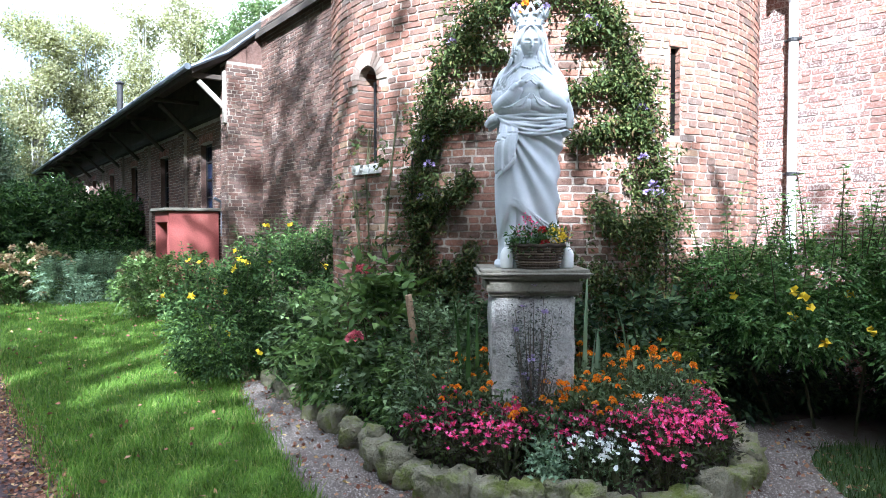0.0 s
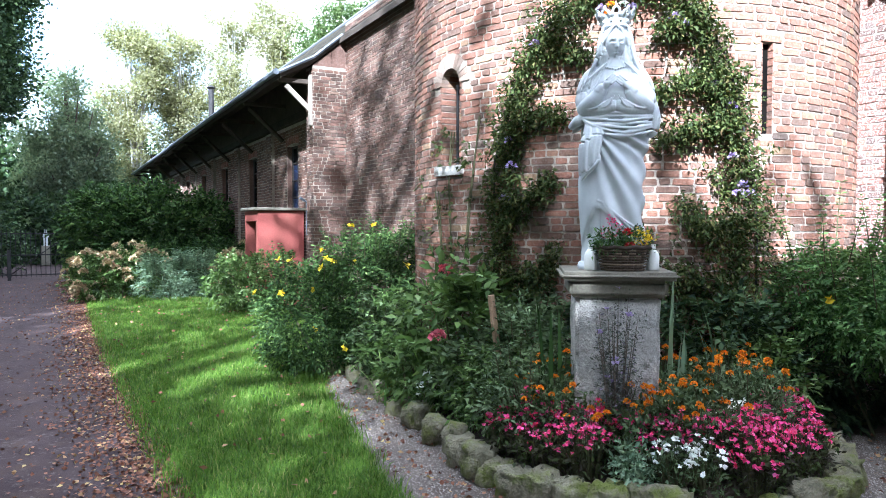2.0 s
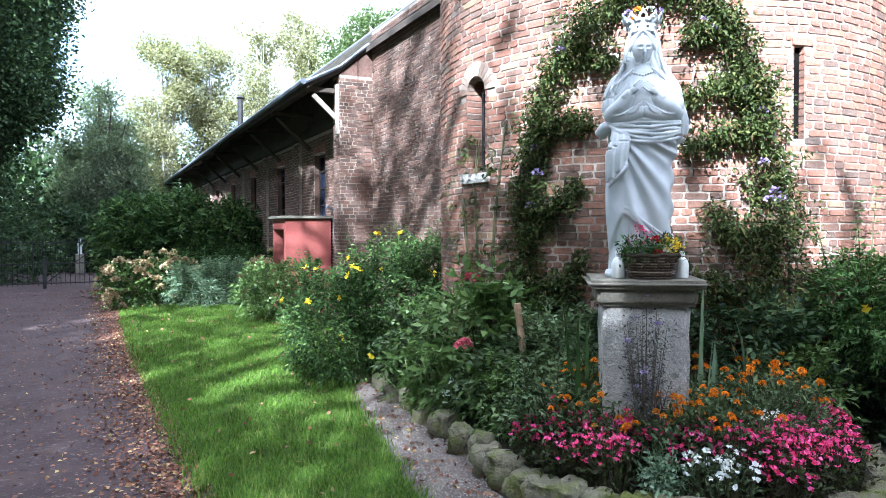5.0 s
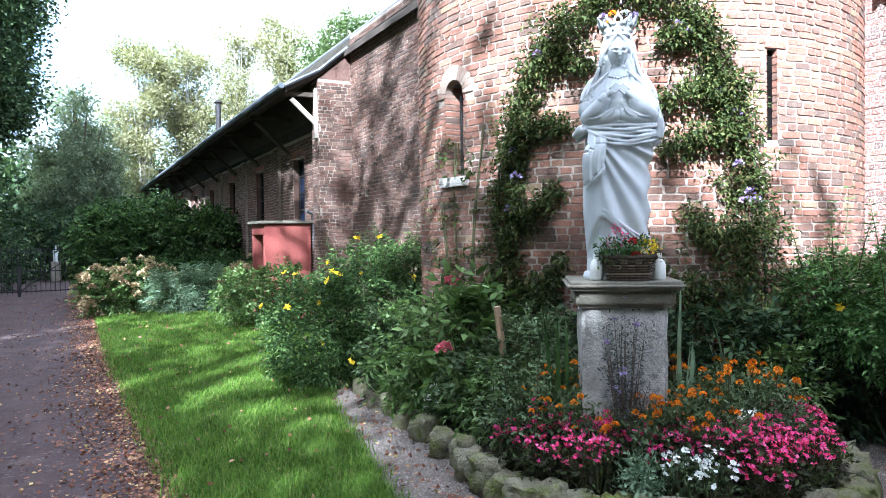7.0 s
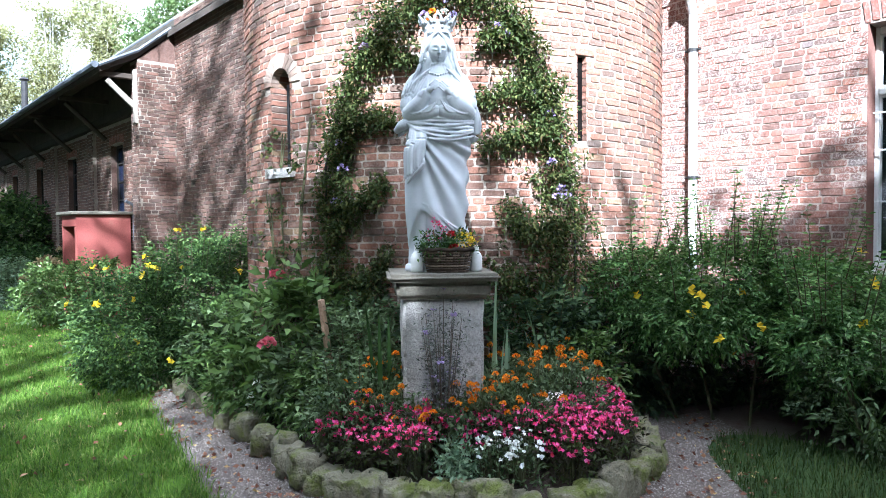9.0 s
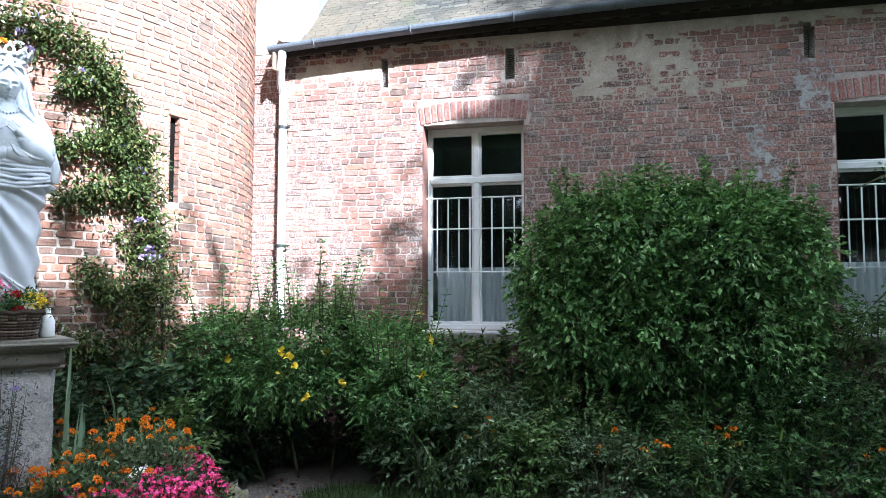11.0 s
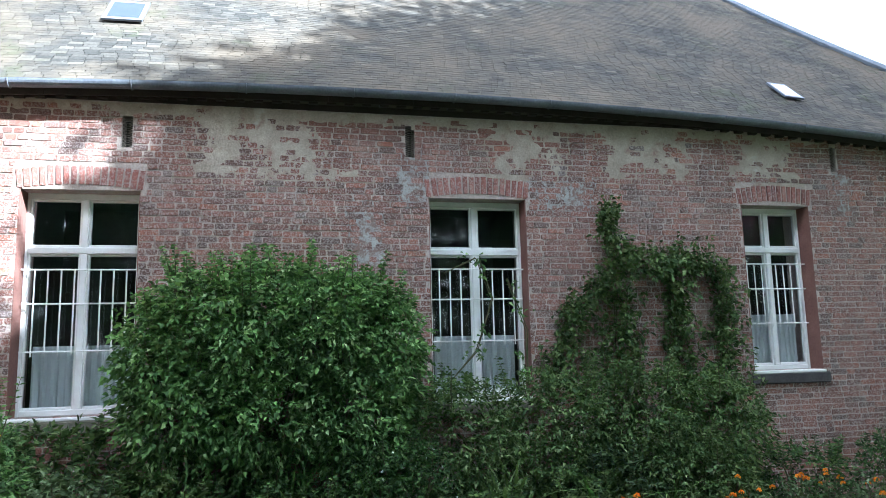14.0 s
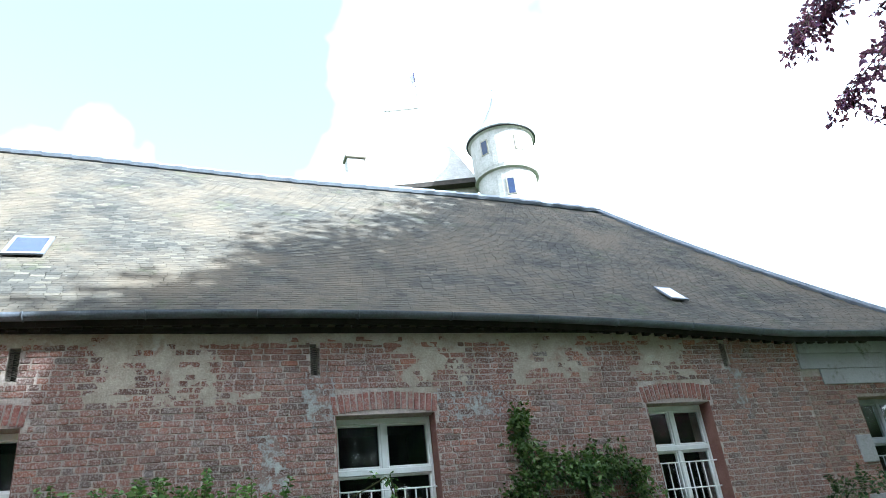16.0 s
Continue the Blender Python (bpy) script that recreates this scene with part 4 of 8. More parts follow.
for row in range(rows):
    s0, s1 = row / rows, min(1.0, (row + 1.35) / rows)
    y = hip_y(s0) + r_.uniform(0, 0.2)
    while y < Y_LEFT - 0.05:
        w = 0.14 * r_.uniform(0.92, 1.08)
        y2 = min(y + w, Y_LEFT)
        l0, l1 = 0.0030 + r_.uniform(0, 0.0015), 0.002
        d0, d1 = r_.uniform(-0.012, 0.012) / rows * 8, 0
        pts = [roof_point(y + 0.004, s0 + d0 * 0.1, l0), roof_point(y2 - 0.004, s0 + d0 * 0.1, l0 + r_.uniform(-0.001, 0.001)), roof_point(y2 - 0.004, s1, l1), roof_point(y + 0.004, s1, l1),
               roof_point(y + 0.004, s0, l0 - 0.006), roof_point(y2 - 0.004, s0, l0 - 0.006)]
        fs = [(0, 1, 2, 3), (4, 5, 1, 0), (4, 0, 3), (5, 2, 1)]
        if n_single < 280 and -3.4 < y < -0.2 and 3 <= row < 18:
            Geo().add(pts, fs).obj("slate", M_SLATE, roof_house)
            n_single += 1
        else:
            slates.add(pts, fs)
        y = y2
tagged(slates.obj("slates", M_SLATE, roof_house), kind="stuff")
ridge = Geo()
for k in range(26):
    ya, yb = Y_LEFT - (Y_LEFT - Y_HIP1) * k / 26, Y_LEFT - (Y_LEFT - Y_HIP1) * (k + 1.05) / 26
    ridge.tube([roof_point(ya, 1, 0.02), roof_point(yb, 1, 0.035)], 0.07, 8)
ridge.obj("ridge_capping", M_ZINC, roof_house, "zinc ridge capping")
Geo().tube([roof_point(hip_y(s), s, 0.02) for s in (k / 14 for k in range(15))], 0.06, 8).obj("hip_capping", M_ZINC, roof_house)
flash = Geo()
for k in range(14):
    q = [roof_point(y, t, h) for t in (k / 14, (k + 1) / 14) for y, h in ((Y_LEFT + 0.03, 0.10), (Y_LEFT - 0.02, 0.05), (Y_LEFT - 0.20, 0.016))]
    flash.add(q, [(0, 1, 4, 3), (1, 2, 5, 4)])
flash.obj("verge_flashing", M_ZINC, roof_house, "lead flashing beside the tower")
for y0, y1, s0, s1, glassy in ((1.02, 1.42, 0.27, 0.37, True), (-6.62, -6.36, 0.155, 0.235, False)):
    sk = tagged(new("skylight"), "small roof light with blue glass" if glassy else "small closed white roof light", "skylight", "roof lights", "structure")
    a, b, c, d = (Vector(roof_point(y, s, 0.03)) for y, s in ((y0, s0), (y1, s0), (y1, s1), (y0, s1)))
    n_ = (b - a).cross(d - a).normalized()
    n_ = n_ if n_.z > 0 else -n_
    f = Geo()
    f.add([a, b, c, d, a + n_ * 0.022, b + n_ * 0.022, c + n_ * 0.022, d + n_ * 0.022], [(0, 1, 5, 4), (1, 2, 6, 5), (2, 3, 7, 6), (3, 0, 4, 7), (4, 5, 6, 7)])
    f.obj("roof_light_frame", M_ZINC, sk)
    ctr = (a + b + c + d) / 4
    q = [ctr + (p - ctr) * 0.8 + n_ * 0.0226 for p in (a, b, c, d)]
    Geo().add(q, [(0, 1, 2, 3)]).obj("roof_light_pane", M_BLUE_GLASS if glassy else M_WHITE_PAINT, sk)
Geo().box((6.585, -7.6, 3.93), (7.0, 3.2, 3.99)).obj('wall_head', M_TIMBER, wall_house)
# eaves: boards, gutter, downpipe
eaves = tagged(new("eaves"), "boarded eaves under the slates", "eaves", kind="structure")
cut_y = [3.22 - 0.82 * k for k in range(20)]
for ya, yb in zip(cut_y, cut_y[1:]):
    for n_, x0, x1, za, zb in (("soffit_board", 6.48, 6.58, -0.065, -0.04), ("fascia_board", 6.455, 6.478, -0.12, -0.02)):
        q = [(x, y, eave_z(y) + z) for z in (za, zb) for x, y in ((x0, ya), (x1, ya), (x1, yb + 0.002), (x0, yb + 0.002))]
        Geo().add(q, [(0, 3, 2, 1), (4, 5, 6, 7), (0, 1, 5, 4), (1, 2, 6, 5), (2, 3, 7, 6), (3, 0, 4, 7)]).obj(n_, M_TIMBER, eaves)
Geo().soft_box((6.34, 3.222, 3.68), (6.58, 3.245, 3.86), 0.004, None).obj("end_board", M_FASCIA, eaves)
for k in range(70):
    y = 3.0 - k * 0.17
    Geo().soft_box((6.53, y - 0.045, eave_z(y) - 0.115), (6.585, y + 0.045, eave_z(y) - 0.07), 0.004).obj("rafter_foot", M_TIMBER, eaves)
gutter = tagged(new("gutter"), "half-round zinc gutter along the eaves", "gutter", kind="structure")
g = Geo()
ys = [3.30 - k * 0.49 for k in range(34)]
prof = [(math.cos(t) * 0.062, math.sin(t) * 0.062) for t in (math.pi + math.pi * k / 10 for k in range(11))] + [(0.056 * math.cos(t), 0.056 * math.sin(t)) for t in (math.tau - math.pi * k / 10 for k in range(11))]
for ya, yb in zip(ys, ys[1:]):
    n = len(prof)
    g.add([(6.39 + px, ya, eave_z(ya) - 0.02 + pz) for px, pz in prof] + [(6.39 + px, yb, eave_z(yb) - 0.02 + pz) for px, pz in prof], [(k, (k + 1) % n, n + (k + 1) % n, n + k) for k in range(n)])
g.obj("trough", M_ZINC, gutter)
for y in ys[1::2]:
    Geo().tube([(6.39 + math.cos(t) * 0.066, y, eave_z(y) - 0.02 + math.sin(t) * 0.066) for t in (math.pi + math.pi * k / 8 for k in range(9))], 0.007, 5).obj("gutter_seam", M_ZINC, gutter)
pipe = tagged(new("downpipe"), "pale downpipe in the corner beside the tower", "downpipe", kind="structure")
Geo().tube([(6.39, 3.16, 3.87), (6.39, 3.165, 3.80), (6.42, 3.19, 3.70), (6.49, 3.22, 3.60), (6.552, 3.225, 3.48), (6.552, 3.225, 0.0)], 0.042, 12).obj("pipe", M_BAND, pipe)
for z in (3.15, 1.95, 0.9):
    Geo().tube([(6.552, 3.225, z - 0.015), (6.552, 3.225, z + 0.015)], 0.05, 12).tube([(6.552, 3.15, z), (6.552, 3.30, z)], 0.012, 6).obj("pipe_clip", M_IRON, pipe)

# ---------------------------------------------------------------- tower
A = lambda deg: radians(deg) * TR  # noqa: E731
T_WIN = (A(-181.5), A(-173.8), 2.02, 2.855)
T_SLIT = (A(-106.9), A(-104.1), 2.18, 2.86)
wall_tower = wall_panel("wall_tower", tower_map, A(-215), A(-40), -0.1, 9.0, [T_WIN, T_SLIT], 0.5, M_MORTAR_PALE, step=0.14)
tagged(wall_tower, "round tower wall of irregular red bricks with pale joints", "wall")
CU = (T_WIN[0] + T_WIN[1]) / 2
hood = [(CU - q_, CU + q_, 2.70 + 0.063 * k, 2.765 + 0.063 * k) for k, q_ in enumerate((0.27, 0.255, 0.22, 0.15))]
t_bricks = brick_rows(A(-205), A(-55), 0.0, 4.9, [T_WIN, T_SLIT, *hood, (A(-107.2), A(-102.2), 2.86, 2.92)], course=0.058, joint=0.014, seed=41)
lay_bricks(wall_tower, tower_map, t_bricks, M_BRICK_TOWER, (A(-160), A(-122), 1.15, 2.6), seed=42, proud=0.007)
for i in range(13):
    t = math.pi * (i + 0.5) / 13
    cu, cz = (T_WIN[0] + T_WIN[1]) / 2, 2.72
    du = math.sin(0.5 * math.pi / 13) * 1.0
    pts = []
    for k in (0.014, -0.06):
        for rr, tt in ((0.138, t - 0.108), (0.138, t + 0.108), (0.262, t + 0.112), (0.262, t - 0.112)):
            pts.append(tower_map(cu + math.cos(tt) * rr, cz + math.sin(tt) * rr, k))
    Geo().add(pts, BRICK_FACES).obj("voussoir", M_VOUSSOIR, wall_tower)
# tympanum behind the arch, sill, slot lintel, black sheets standing in for shade
g = Geo()
g.add([tower_map(u, z, k) for k in (0.05, -0.1) for u, z in ((A(-183), 1.93), (A(-172.5), 1.93), (A(-172.5), 2.01), (A(-183), 2.01))], BRICK_FACES).obj("stone_sill", M_STONE_PALE, wall_tower)
Geo().add([tower_map(u, z, k) for k in (0.012, -0.1) for u, z in ((A(-107.2), 2.865), (A(-102.2), 2.865), (A(-102.2), 2.915), (A(-107.2), 2.915))], BRICK_FACES).obj("lintel_brick", M_BRICK_TOWER, wall_tower)
for u in (T_SLIT[0] + 0.004, T_SLIT[1] - 0.004):
    for k in range(12):
        za, zb = T_SLIT[2] + 0.0567 * k + 0.004, T_SLIT[2] + 0.0567 * (k + 1) - 0.004
        Geo().add([tower_map(u + e_, z_, d_) for e_ in (-0.004, 0.004) for z_, d_ in ((za, 0.004), (zb, 0.004), (zb, -0.2), (za, -0.2))], BRICK_FACES).obj("jamb_brick", M_BRICK_TOWER, wall_tower)
for h, dd in ((T_WIN, -0.30), (T_SLIT, -0.045)):
    Geo().add([tower_map(u, z, k) for k in (dd, dd - 0.05) for u, z in ((h[0] - 0.05, h[2] - 0.05), (h[1] + 0.05, h[2] - 0.05), (h[1] + 0.05, h[3] + 0.3), (h[0] - 0.05, h[3] + 0.3))], BRICK_FACES).obj("dark_back", M_VOID, wall_tower)
for k in range(15):
    za, zb = 2.025 + 0.054 * k, 2.066 + 0.054 * k
    for u, s_ in ((T_WIN[0], 1), (T_WIN[1], -1)):
        pts = [tower_map(u + s_ * e_, z_, d_) for e_ in (0.006, -0.02) for z_, d_ in ((za, 0.008), (zb, 0.008), (zb, -0.27), (za, -0.27))]
        Geo().add(pts, BRICK_FACES).obj("jamb_brick", M_BRICK_TOWER, wall_tower)
Geo().tube([tower_map((T_WIN[0] + T_WIN[1]) / 2 + 0.02, z, -0.06) for z in (2.02, 2.72)], 0.012, 6).obj("iron_bar", M_IRON, wall_tower)
Geo().lathe([(TR - 0.5, 8.9), (TR + 0.02, 8.9), (TR + 0.02, 9.0), (0.1, 9.02)], 40, pose(*TC, 0)).obj("tower_top", M_SLATE, wall_tower)

# ---------------------------------------------------------------- barn
B_WINS = [(1.82 + 3.22 * k, 2.58 + 3.22 * k, 1.70, 3.03) for k in range(8)]
wall_barn = wall_panel("wall_barn", barn_map, 0.0, 27.0, -0.1, 3.42, B_WINS, 0.4, M_MORTAR)
tagged(wall_barn, "long barn wall of brown brick with tall windows in shade", "wall")
lay_bricks(wall_barn, barn_map, brick_rows(0, 26.0, 0.0, 3.4, B_WINS, course=0.060, seed=51), M_BRICK_BARN, (1.0, 6.0, 2.0, 3.3), seed=52)
for i in range(8):
    a, b, z0, z1 = B_WINS[i]
    w = tagged(new("barn_window"), "tall dusty barn window with glazing bars", "window", "barn windows", "structure")
    for lo, hi, n in (((a, z0), (a + 0.04, z1), "jamb"), ((b - 0.04, z0), (b, z1), "jamb"), ((a + 0.04, z1 - 0.04), (b - 0.04, z1), "head"), ((a + 0.04, z0), (b - 0.04, z0 + 0.04), "foot"),
                      (((a + b) / 2 - 0.012, z0 + 0.04), ((a + b) / 2 + 0.012, z1 - 0.04), "glazing_bar")):
        Geo().box((0.40, lo[0], lo[1]), (0.45, hi[0], hi[1]), BARN).obj(n, M_TIMBER, w)
    for k in range(1, 4):
        z = z0 + (z1 - z0) * k / 4
        Geo().box((0.405, a + 0.04, z - 0.01), (0.44, b - 0.04, z + 0.01), BARN).obj("glazing_bar", M_TIMBER, w)
    for q_ in (a, b):
        Geo().box((0.303, q_ - 0.004, z0), (0.40, q_ + 0.012 if q_ == a else q_ + 0.004, z1), BARN).obj("reveal", M_BRICK_BARN, w)
    Geo().box((0.43, a + 0.02, z0 + 0.02), (0.436, b - 0.02, z1 - 0.02), BARN).obj("pane", M_BLUE_GLASS, w)
    soldier_arch(wall_barn, barn_map, a - 0.05, b + 0.05, z1, 0.03, M_BRICK_ARCH, 0.14, 60 + i)
for k in range(8):
    u0 = 3.50 + 3.22 * k
    pier = wall_panel("barn_pier", lambda u, z, d: barn_map(u, z, d + 0.07), u0, u0 + 0.38, -0.1, 3.40, [], 0.075, M_MORTAR)
    tagged(pier, "flat brick pier between barn windows", "pier", "piers of the barn wall")
    lay_bricks(pier, lambda u, z, d: barn_map(u, z, d + 0.07), brick_rows(u0, u0 + 0.38, 0.0, 3.38, [], seed=70 + k), M_BRICK_BARN, (0, 0, 0, 0), seed=80 + k)
wall_end = wall_panel("wall_barn_end", barn_end_map, 0.0, 0.57, -0.1, 4.10, [], 0.35, M_MORTAR)
tagged(wall_end, "narrow brick end wall of the barn", "wall")
lay_bricks(wall_end, barn_end_map, brick_rows(0, 0.57, 0.0, 4.10, [], course=0.058, seed=55), M_BRICK_BARN, (0, 0, 0, 0), seed=56)
Geo().add([BARN @ Vector(p) for p in ((0, 0, 4.1), (0.57, 0, 4.1), (0.57, 0, 4.58), (0, 0.35, 4.1), (0.57, 0.35, 4.1), (0.57, 0.35, 4.58))], [(0, 1, 2), (3, 5, 4), (0, 2, 5, 3), (1, 4, 5, 2)]).obj("gable_wedge", M_BRICK_BARN, wall_end)
side_map = lambda u, z, d: tuple(BARN @ Vector((-d, u, z)))  # noqa: E731
lay_bricks(wall_end, side_map, brick_rows(0.0, 0.35, 0.0, 4.1, [], course=0.058, seed=65), M_BRICK_BARN, (0, 0, 0, 0), seed=66, name="side_bricks")
B_HOLE = (-0.72, -0.58, 2.16, 2.24)
wall_near = wall_panel("wall_barn_near", barn_near_map, -4.2, 0.0, -0.1, 4.85, [B_HOLE], 0.35, M_MORTAR)
tagged(wall_near, "tall shaded brick wall between barn and tower", "wall")
lay_bricks(wall_near, barn_near_map, brick_rows(-4.2, 0, 0.0, 4.85, [B_HOLE], course=0.058, seed=57), M_BRICK_BARN, (-2.4, -0.3, 1.8, 3.6), seed=58)
# Dark sheet in place of the shade within the hole.
Geo().box((0.75, -0.8, 2.1), (0.77, -0.5, 2.3), BARN).obj("dark_back", M_ROOM_SHADE, wall_near)


def barn_roof(x, y):
    """Height of the barn roof over its own plan."""
    return 3.93 + 0.52 * (x + 0.55) if x < 0.0 else 4.216 + 0.84 * x


roof_barn = tagged(new("roof_barn"), "long slate barn roof with deep overhanging eaves", "roof", kind="structure")
r_ = random.Random(33)
g = Geo()
deck = Geo()
XS = [-0.55, 0.0, 1.0, 2.0, 3.25]
for xa, xb in zip(XS, XS[1:]):
    for ya, yb in ((0.0, 9.0), (9.0, 18.0), (18.0, 28.0)):
        q = [BARN @ Vector((x, y, barn_roof(x, y) - k)) for k in (0.0, 0.09) for x, y in ((xa, ya), (xb, ya), (xb, yb), (xa, yb))]
        deck.add(q, [(0, 1, 2, 3), (7, 6, 5, 4), (0, 1, 5, 4), (2, 3, 7, 6), (3, 0, 4, 7)])
for x0, x1, top in ((0.45, 3.25, 0),):
    q = [BARN @ Vector((x, y, barn_roof(x, y) - k)) for k in (0.0, 0.09) for x, y in ((x0, -8.0), (x1, -8.0), (x1, 0.0), (x0, 0.0))]
    deck.add(q, [(0, 1, 2, 3), (7, 6, 5, 4), (0, 1, 5, 4), (3, 0, 4, 7)])
deck.add([BARN @ Vector(p) for p in ((3.25, -8, 6.9), (3.25, 28, 6.9), (7.5, 28, 3.6), (7.5, -8, 3.6))], [(0, 1, 2, 3)])
deck.obj("roof_deck", M_SOFFIT, roof_barn)
for row in range(34):
    x0 = -0.57 + row * 0.112
    x1 = min(x0 + 0.16, 3.26)
    y = (0.0 if x0 < 0.44 else -8.0) - 0.04 + r_.uniform(0, 0.2)
    while y < 28:
        w = 0.30 * r_.uniform(0.85, 1.15)
        l0 = 0.022 + r_.uniform(0, 0.012)
        pts = [BARN @ Vector(p) for p in ((x0, y + 0.005, barn_roof(x0, y) + l0), (x0, y + w - 0.005, barn_roof(x0, y) + l0), (x1, y + w - 0.005, barn_roof(x1, y) + 0.008), (x1, y + 0.005, barn_roof(x1, y) + 0.008),
                                          (x0, y + 0.005, barn_roof(x0, y) + l0 - 0.012), (x0, y + w - 0.005, barn_roof(x0, y) + l0 - 0.012))]
        g.add(pts, [(0, 1, 2, 3), (4, 5, 1, 0), (4, 0, 3), (5, 2, 1)])
        y += w
tagged(g.obj("slates", M_SLATE, roof_barn), kind="stuff")
Geo().tube([BARN @ Vector((x, -0.05, barn_roof(x, 0) + 0.01)) for x in (-0.57, 0, 0.5)], 0.03, 6).obj("verge_flashing", M_ZINC, roof_barn)
Geo().tube([BARN @ Vector((-0.62, y, 3.93)) for y in (-0.05, 14, 28)], 0.05, 8).obj("barn_gutter", M_ZINC, roof_barn)
Geo().tube([BARN @ Vector((3.25, y, 6.96)) for y in (-8, 10, 28)], 0.07, 8).obj("ridge_capping", M_ZINC, roof_barn)
for k in range(11):
    y = 0.12 + k * 2.55
    Geo().soft_box((-0.52, y - 0.035, 3.80), (0.32, y + 0.035, 3.88), 0.01, BARN).obj("outrigger", M_SOFFIT, roof_barn)
    Geo().tube([BARN @ Vector(p) for p in ((0.24, y, 3.15), (-0.05, y, 3.42), (-0.42, y, 3.76))], 0.045, 6).obj("strut", M_GREY_WOOD if k == 0 else M_SOFFIT, roof_barn)
Geo().soft_box((0.18, 0, 3.42), (0.34, 27, 3.56), 0.01, BARN).obj("wall_plate", M_TIMBER, roof_barn)
for k in range(9):
    Geo().soft_box((0.30, k * 3.0, 3.56), (0.34, k * 3.0 + 2.99, 4.44), 0.006, BARN).obj("eaves_boarding", M_SOFFIT, roof_barn)
Geo().box((0.30, 26.9, 0), (6.5, 27.0, 5.0), BARN).obj("far_gable", M_TIMBER, roof_barn)
post = tagged(new("corner_post"), "pale weathered wooden post at the barn corner", "post", kind="structure")
Geo().soft_box((-0.05, 0.02, 3.12), (0.05, 0.12, 3.95), 0.01, BARN).obj("post", M_GREY_WOOD, post)
flue = thing("flue_pipe", (7.55, 32.0, 6.4), "dark metal flue pipe on the barn ridge", "flue")
Geo().tube([(0, 0, -0.4), (0, 0, 1.05)], 0.12, 12).obj("pipe", M_IRON, flue)
Geo().lathe([(0.16, 1.08), (0.20, 1.12), (0.03, 1.24)], 14).obj("cowl", M_IRON, flue)

# ---------------------------------------------------------------- red porch of the barn
porch = thing("cellar_porch", (3.78, 12.45, 0), "faded red boxed porch with open doorway on the barn wall", "porch", rz=-2.8)
Geo().soft_box((0, 0, 0), (0.85, 0.05, 1.74), 0.008).obj("side_panel", M_RED_PAINT, porch)
Geo().soft_box((0, 0.95, 0), (0.85, 1.0, 1.74), 0.008).obj("side_panel", M_RED_PAINT, porch)
Geo().soft_box((0, 0.052, 1.55), (0.05, 0.948, 1.74), 0.008).obj("door_head", M_RED_PAINT, porch)
Geo().soft_box((0, 0.052, 0), (0.05, 0.14, 1.545), 0.008).obj("door_post", M_RED_PAINT, porch)
Geo().soft_box((-0.08, -0.06, 1.745), (0.9, 1.06, 1.80), 0.01).obj("lid", M_STONE_SLAB, porch, "grey felted lid")
# Dark sheet in place of the shade within the doorway.
Geo().box((0.80, 0.06, 0), (0.82, 0.94, 1.7)).obj("dark_back", M_ROOM_SHADE, porch)
Geo().tube([(0.9, -0.04, 1.3), (0.9, -0.04, 1.9), (0.75, -0.07, 1.98)], 0.03, 8).obj("drain_pipe", M_ZINC, porch)

# ---------------------------------------------------------------- pedestal and statue
PED = (3.208, 3.192)
PED_TOP = 1.236
ped = thing("pedestal", (*PED, 0), "square rough limestone pedestal with moulded slab", "pedestal", rz=-38)


def rough_block(lo, hi, amount, seed, cuts_=6):
    bm = bmesh.new()
    size, mid = [b - a for a, b in zip(lo, hi)], [(a + b) / 2 for a, b in zip(lo, hi)]
    bmesh.ops.create_cube(bm, size=1, matrix=Matrix.Translation(mid) @ Matrix.Diagonal((*size, 1)))
    bmesh.ops.bevel(bm, geom=bm.edges[:], offset=0.02, segments=2, affect="EDGES")
    bmesh.ops.subdivide_edges(bm, edges=bm.edges[:], cuts=cuts_, use_grid_fill=True)
    for v in bm.verts:
        p = v.co * 5 + Vector((seed, 0, 0))
        v.co += Vector((noise.noise(p), noise.noise(p + Vector((9, 3, 1))), 0)) * amount
    return bm


Geo().from_bm(rough_block((-0.236, -0.236, 0.05), (0.236, 0.236, 1.09), 0.014, 3)).obj("shaft", M_STONE_PALE, ped, smooth=True)
Geo().from_bm(rough_block((-0.276, -0.276, 1.085), (0.276, 0.276, 1.186), 0.004, 5, 3)).obj("neck_block", M_STONE_SLAB, ped, smooth=True)
Geo().from_bm(rough_block((-0.330, -0.330, 1.187), (0.330, 0.330, 1.236), 0.004, 8, 3)).obj("slab", M_STONE_SLAB, ped, smooth=True)


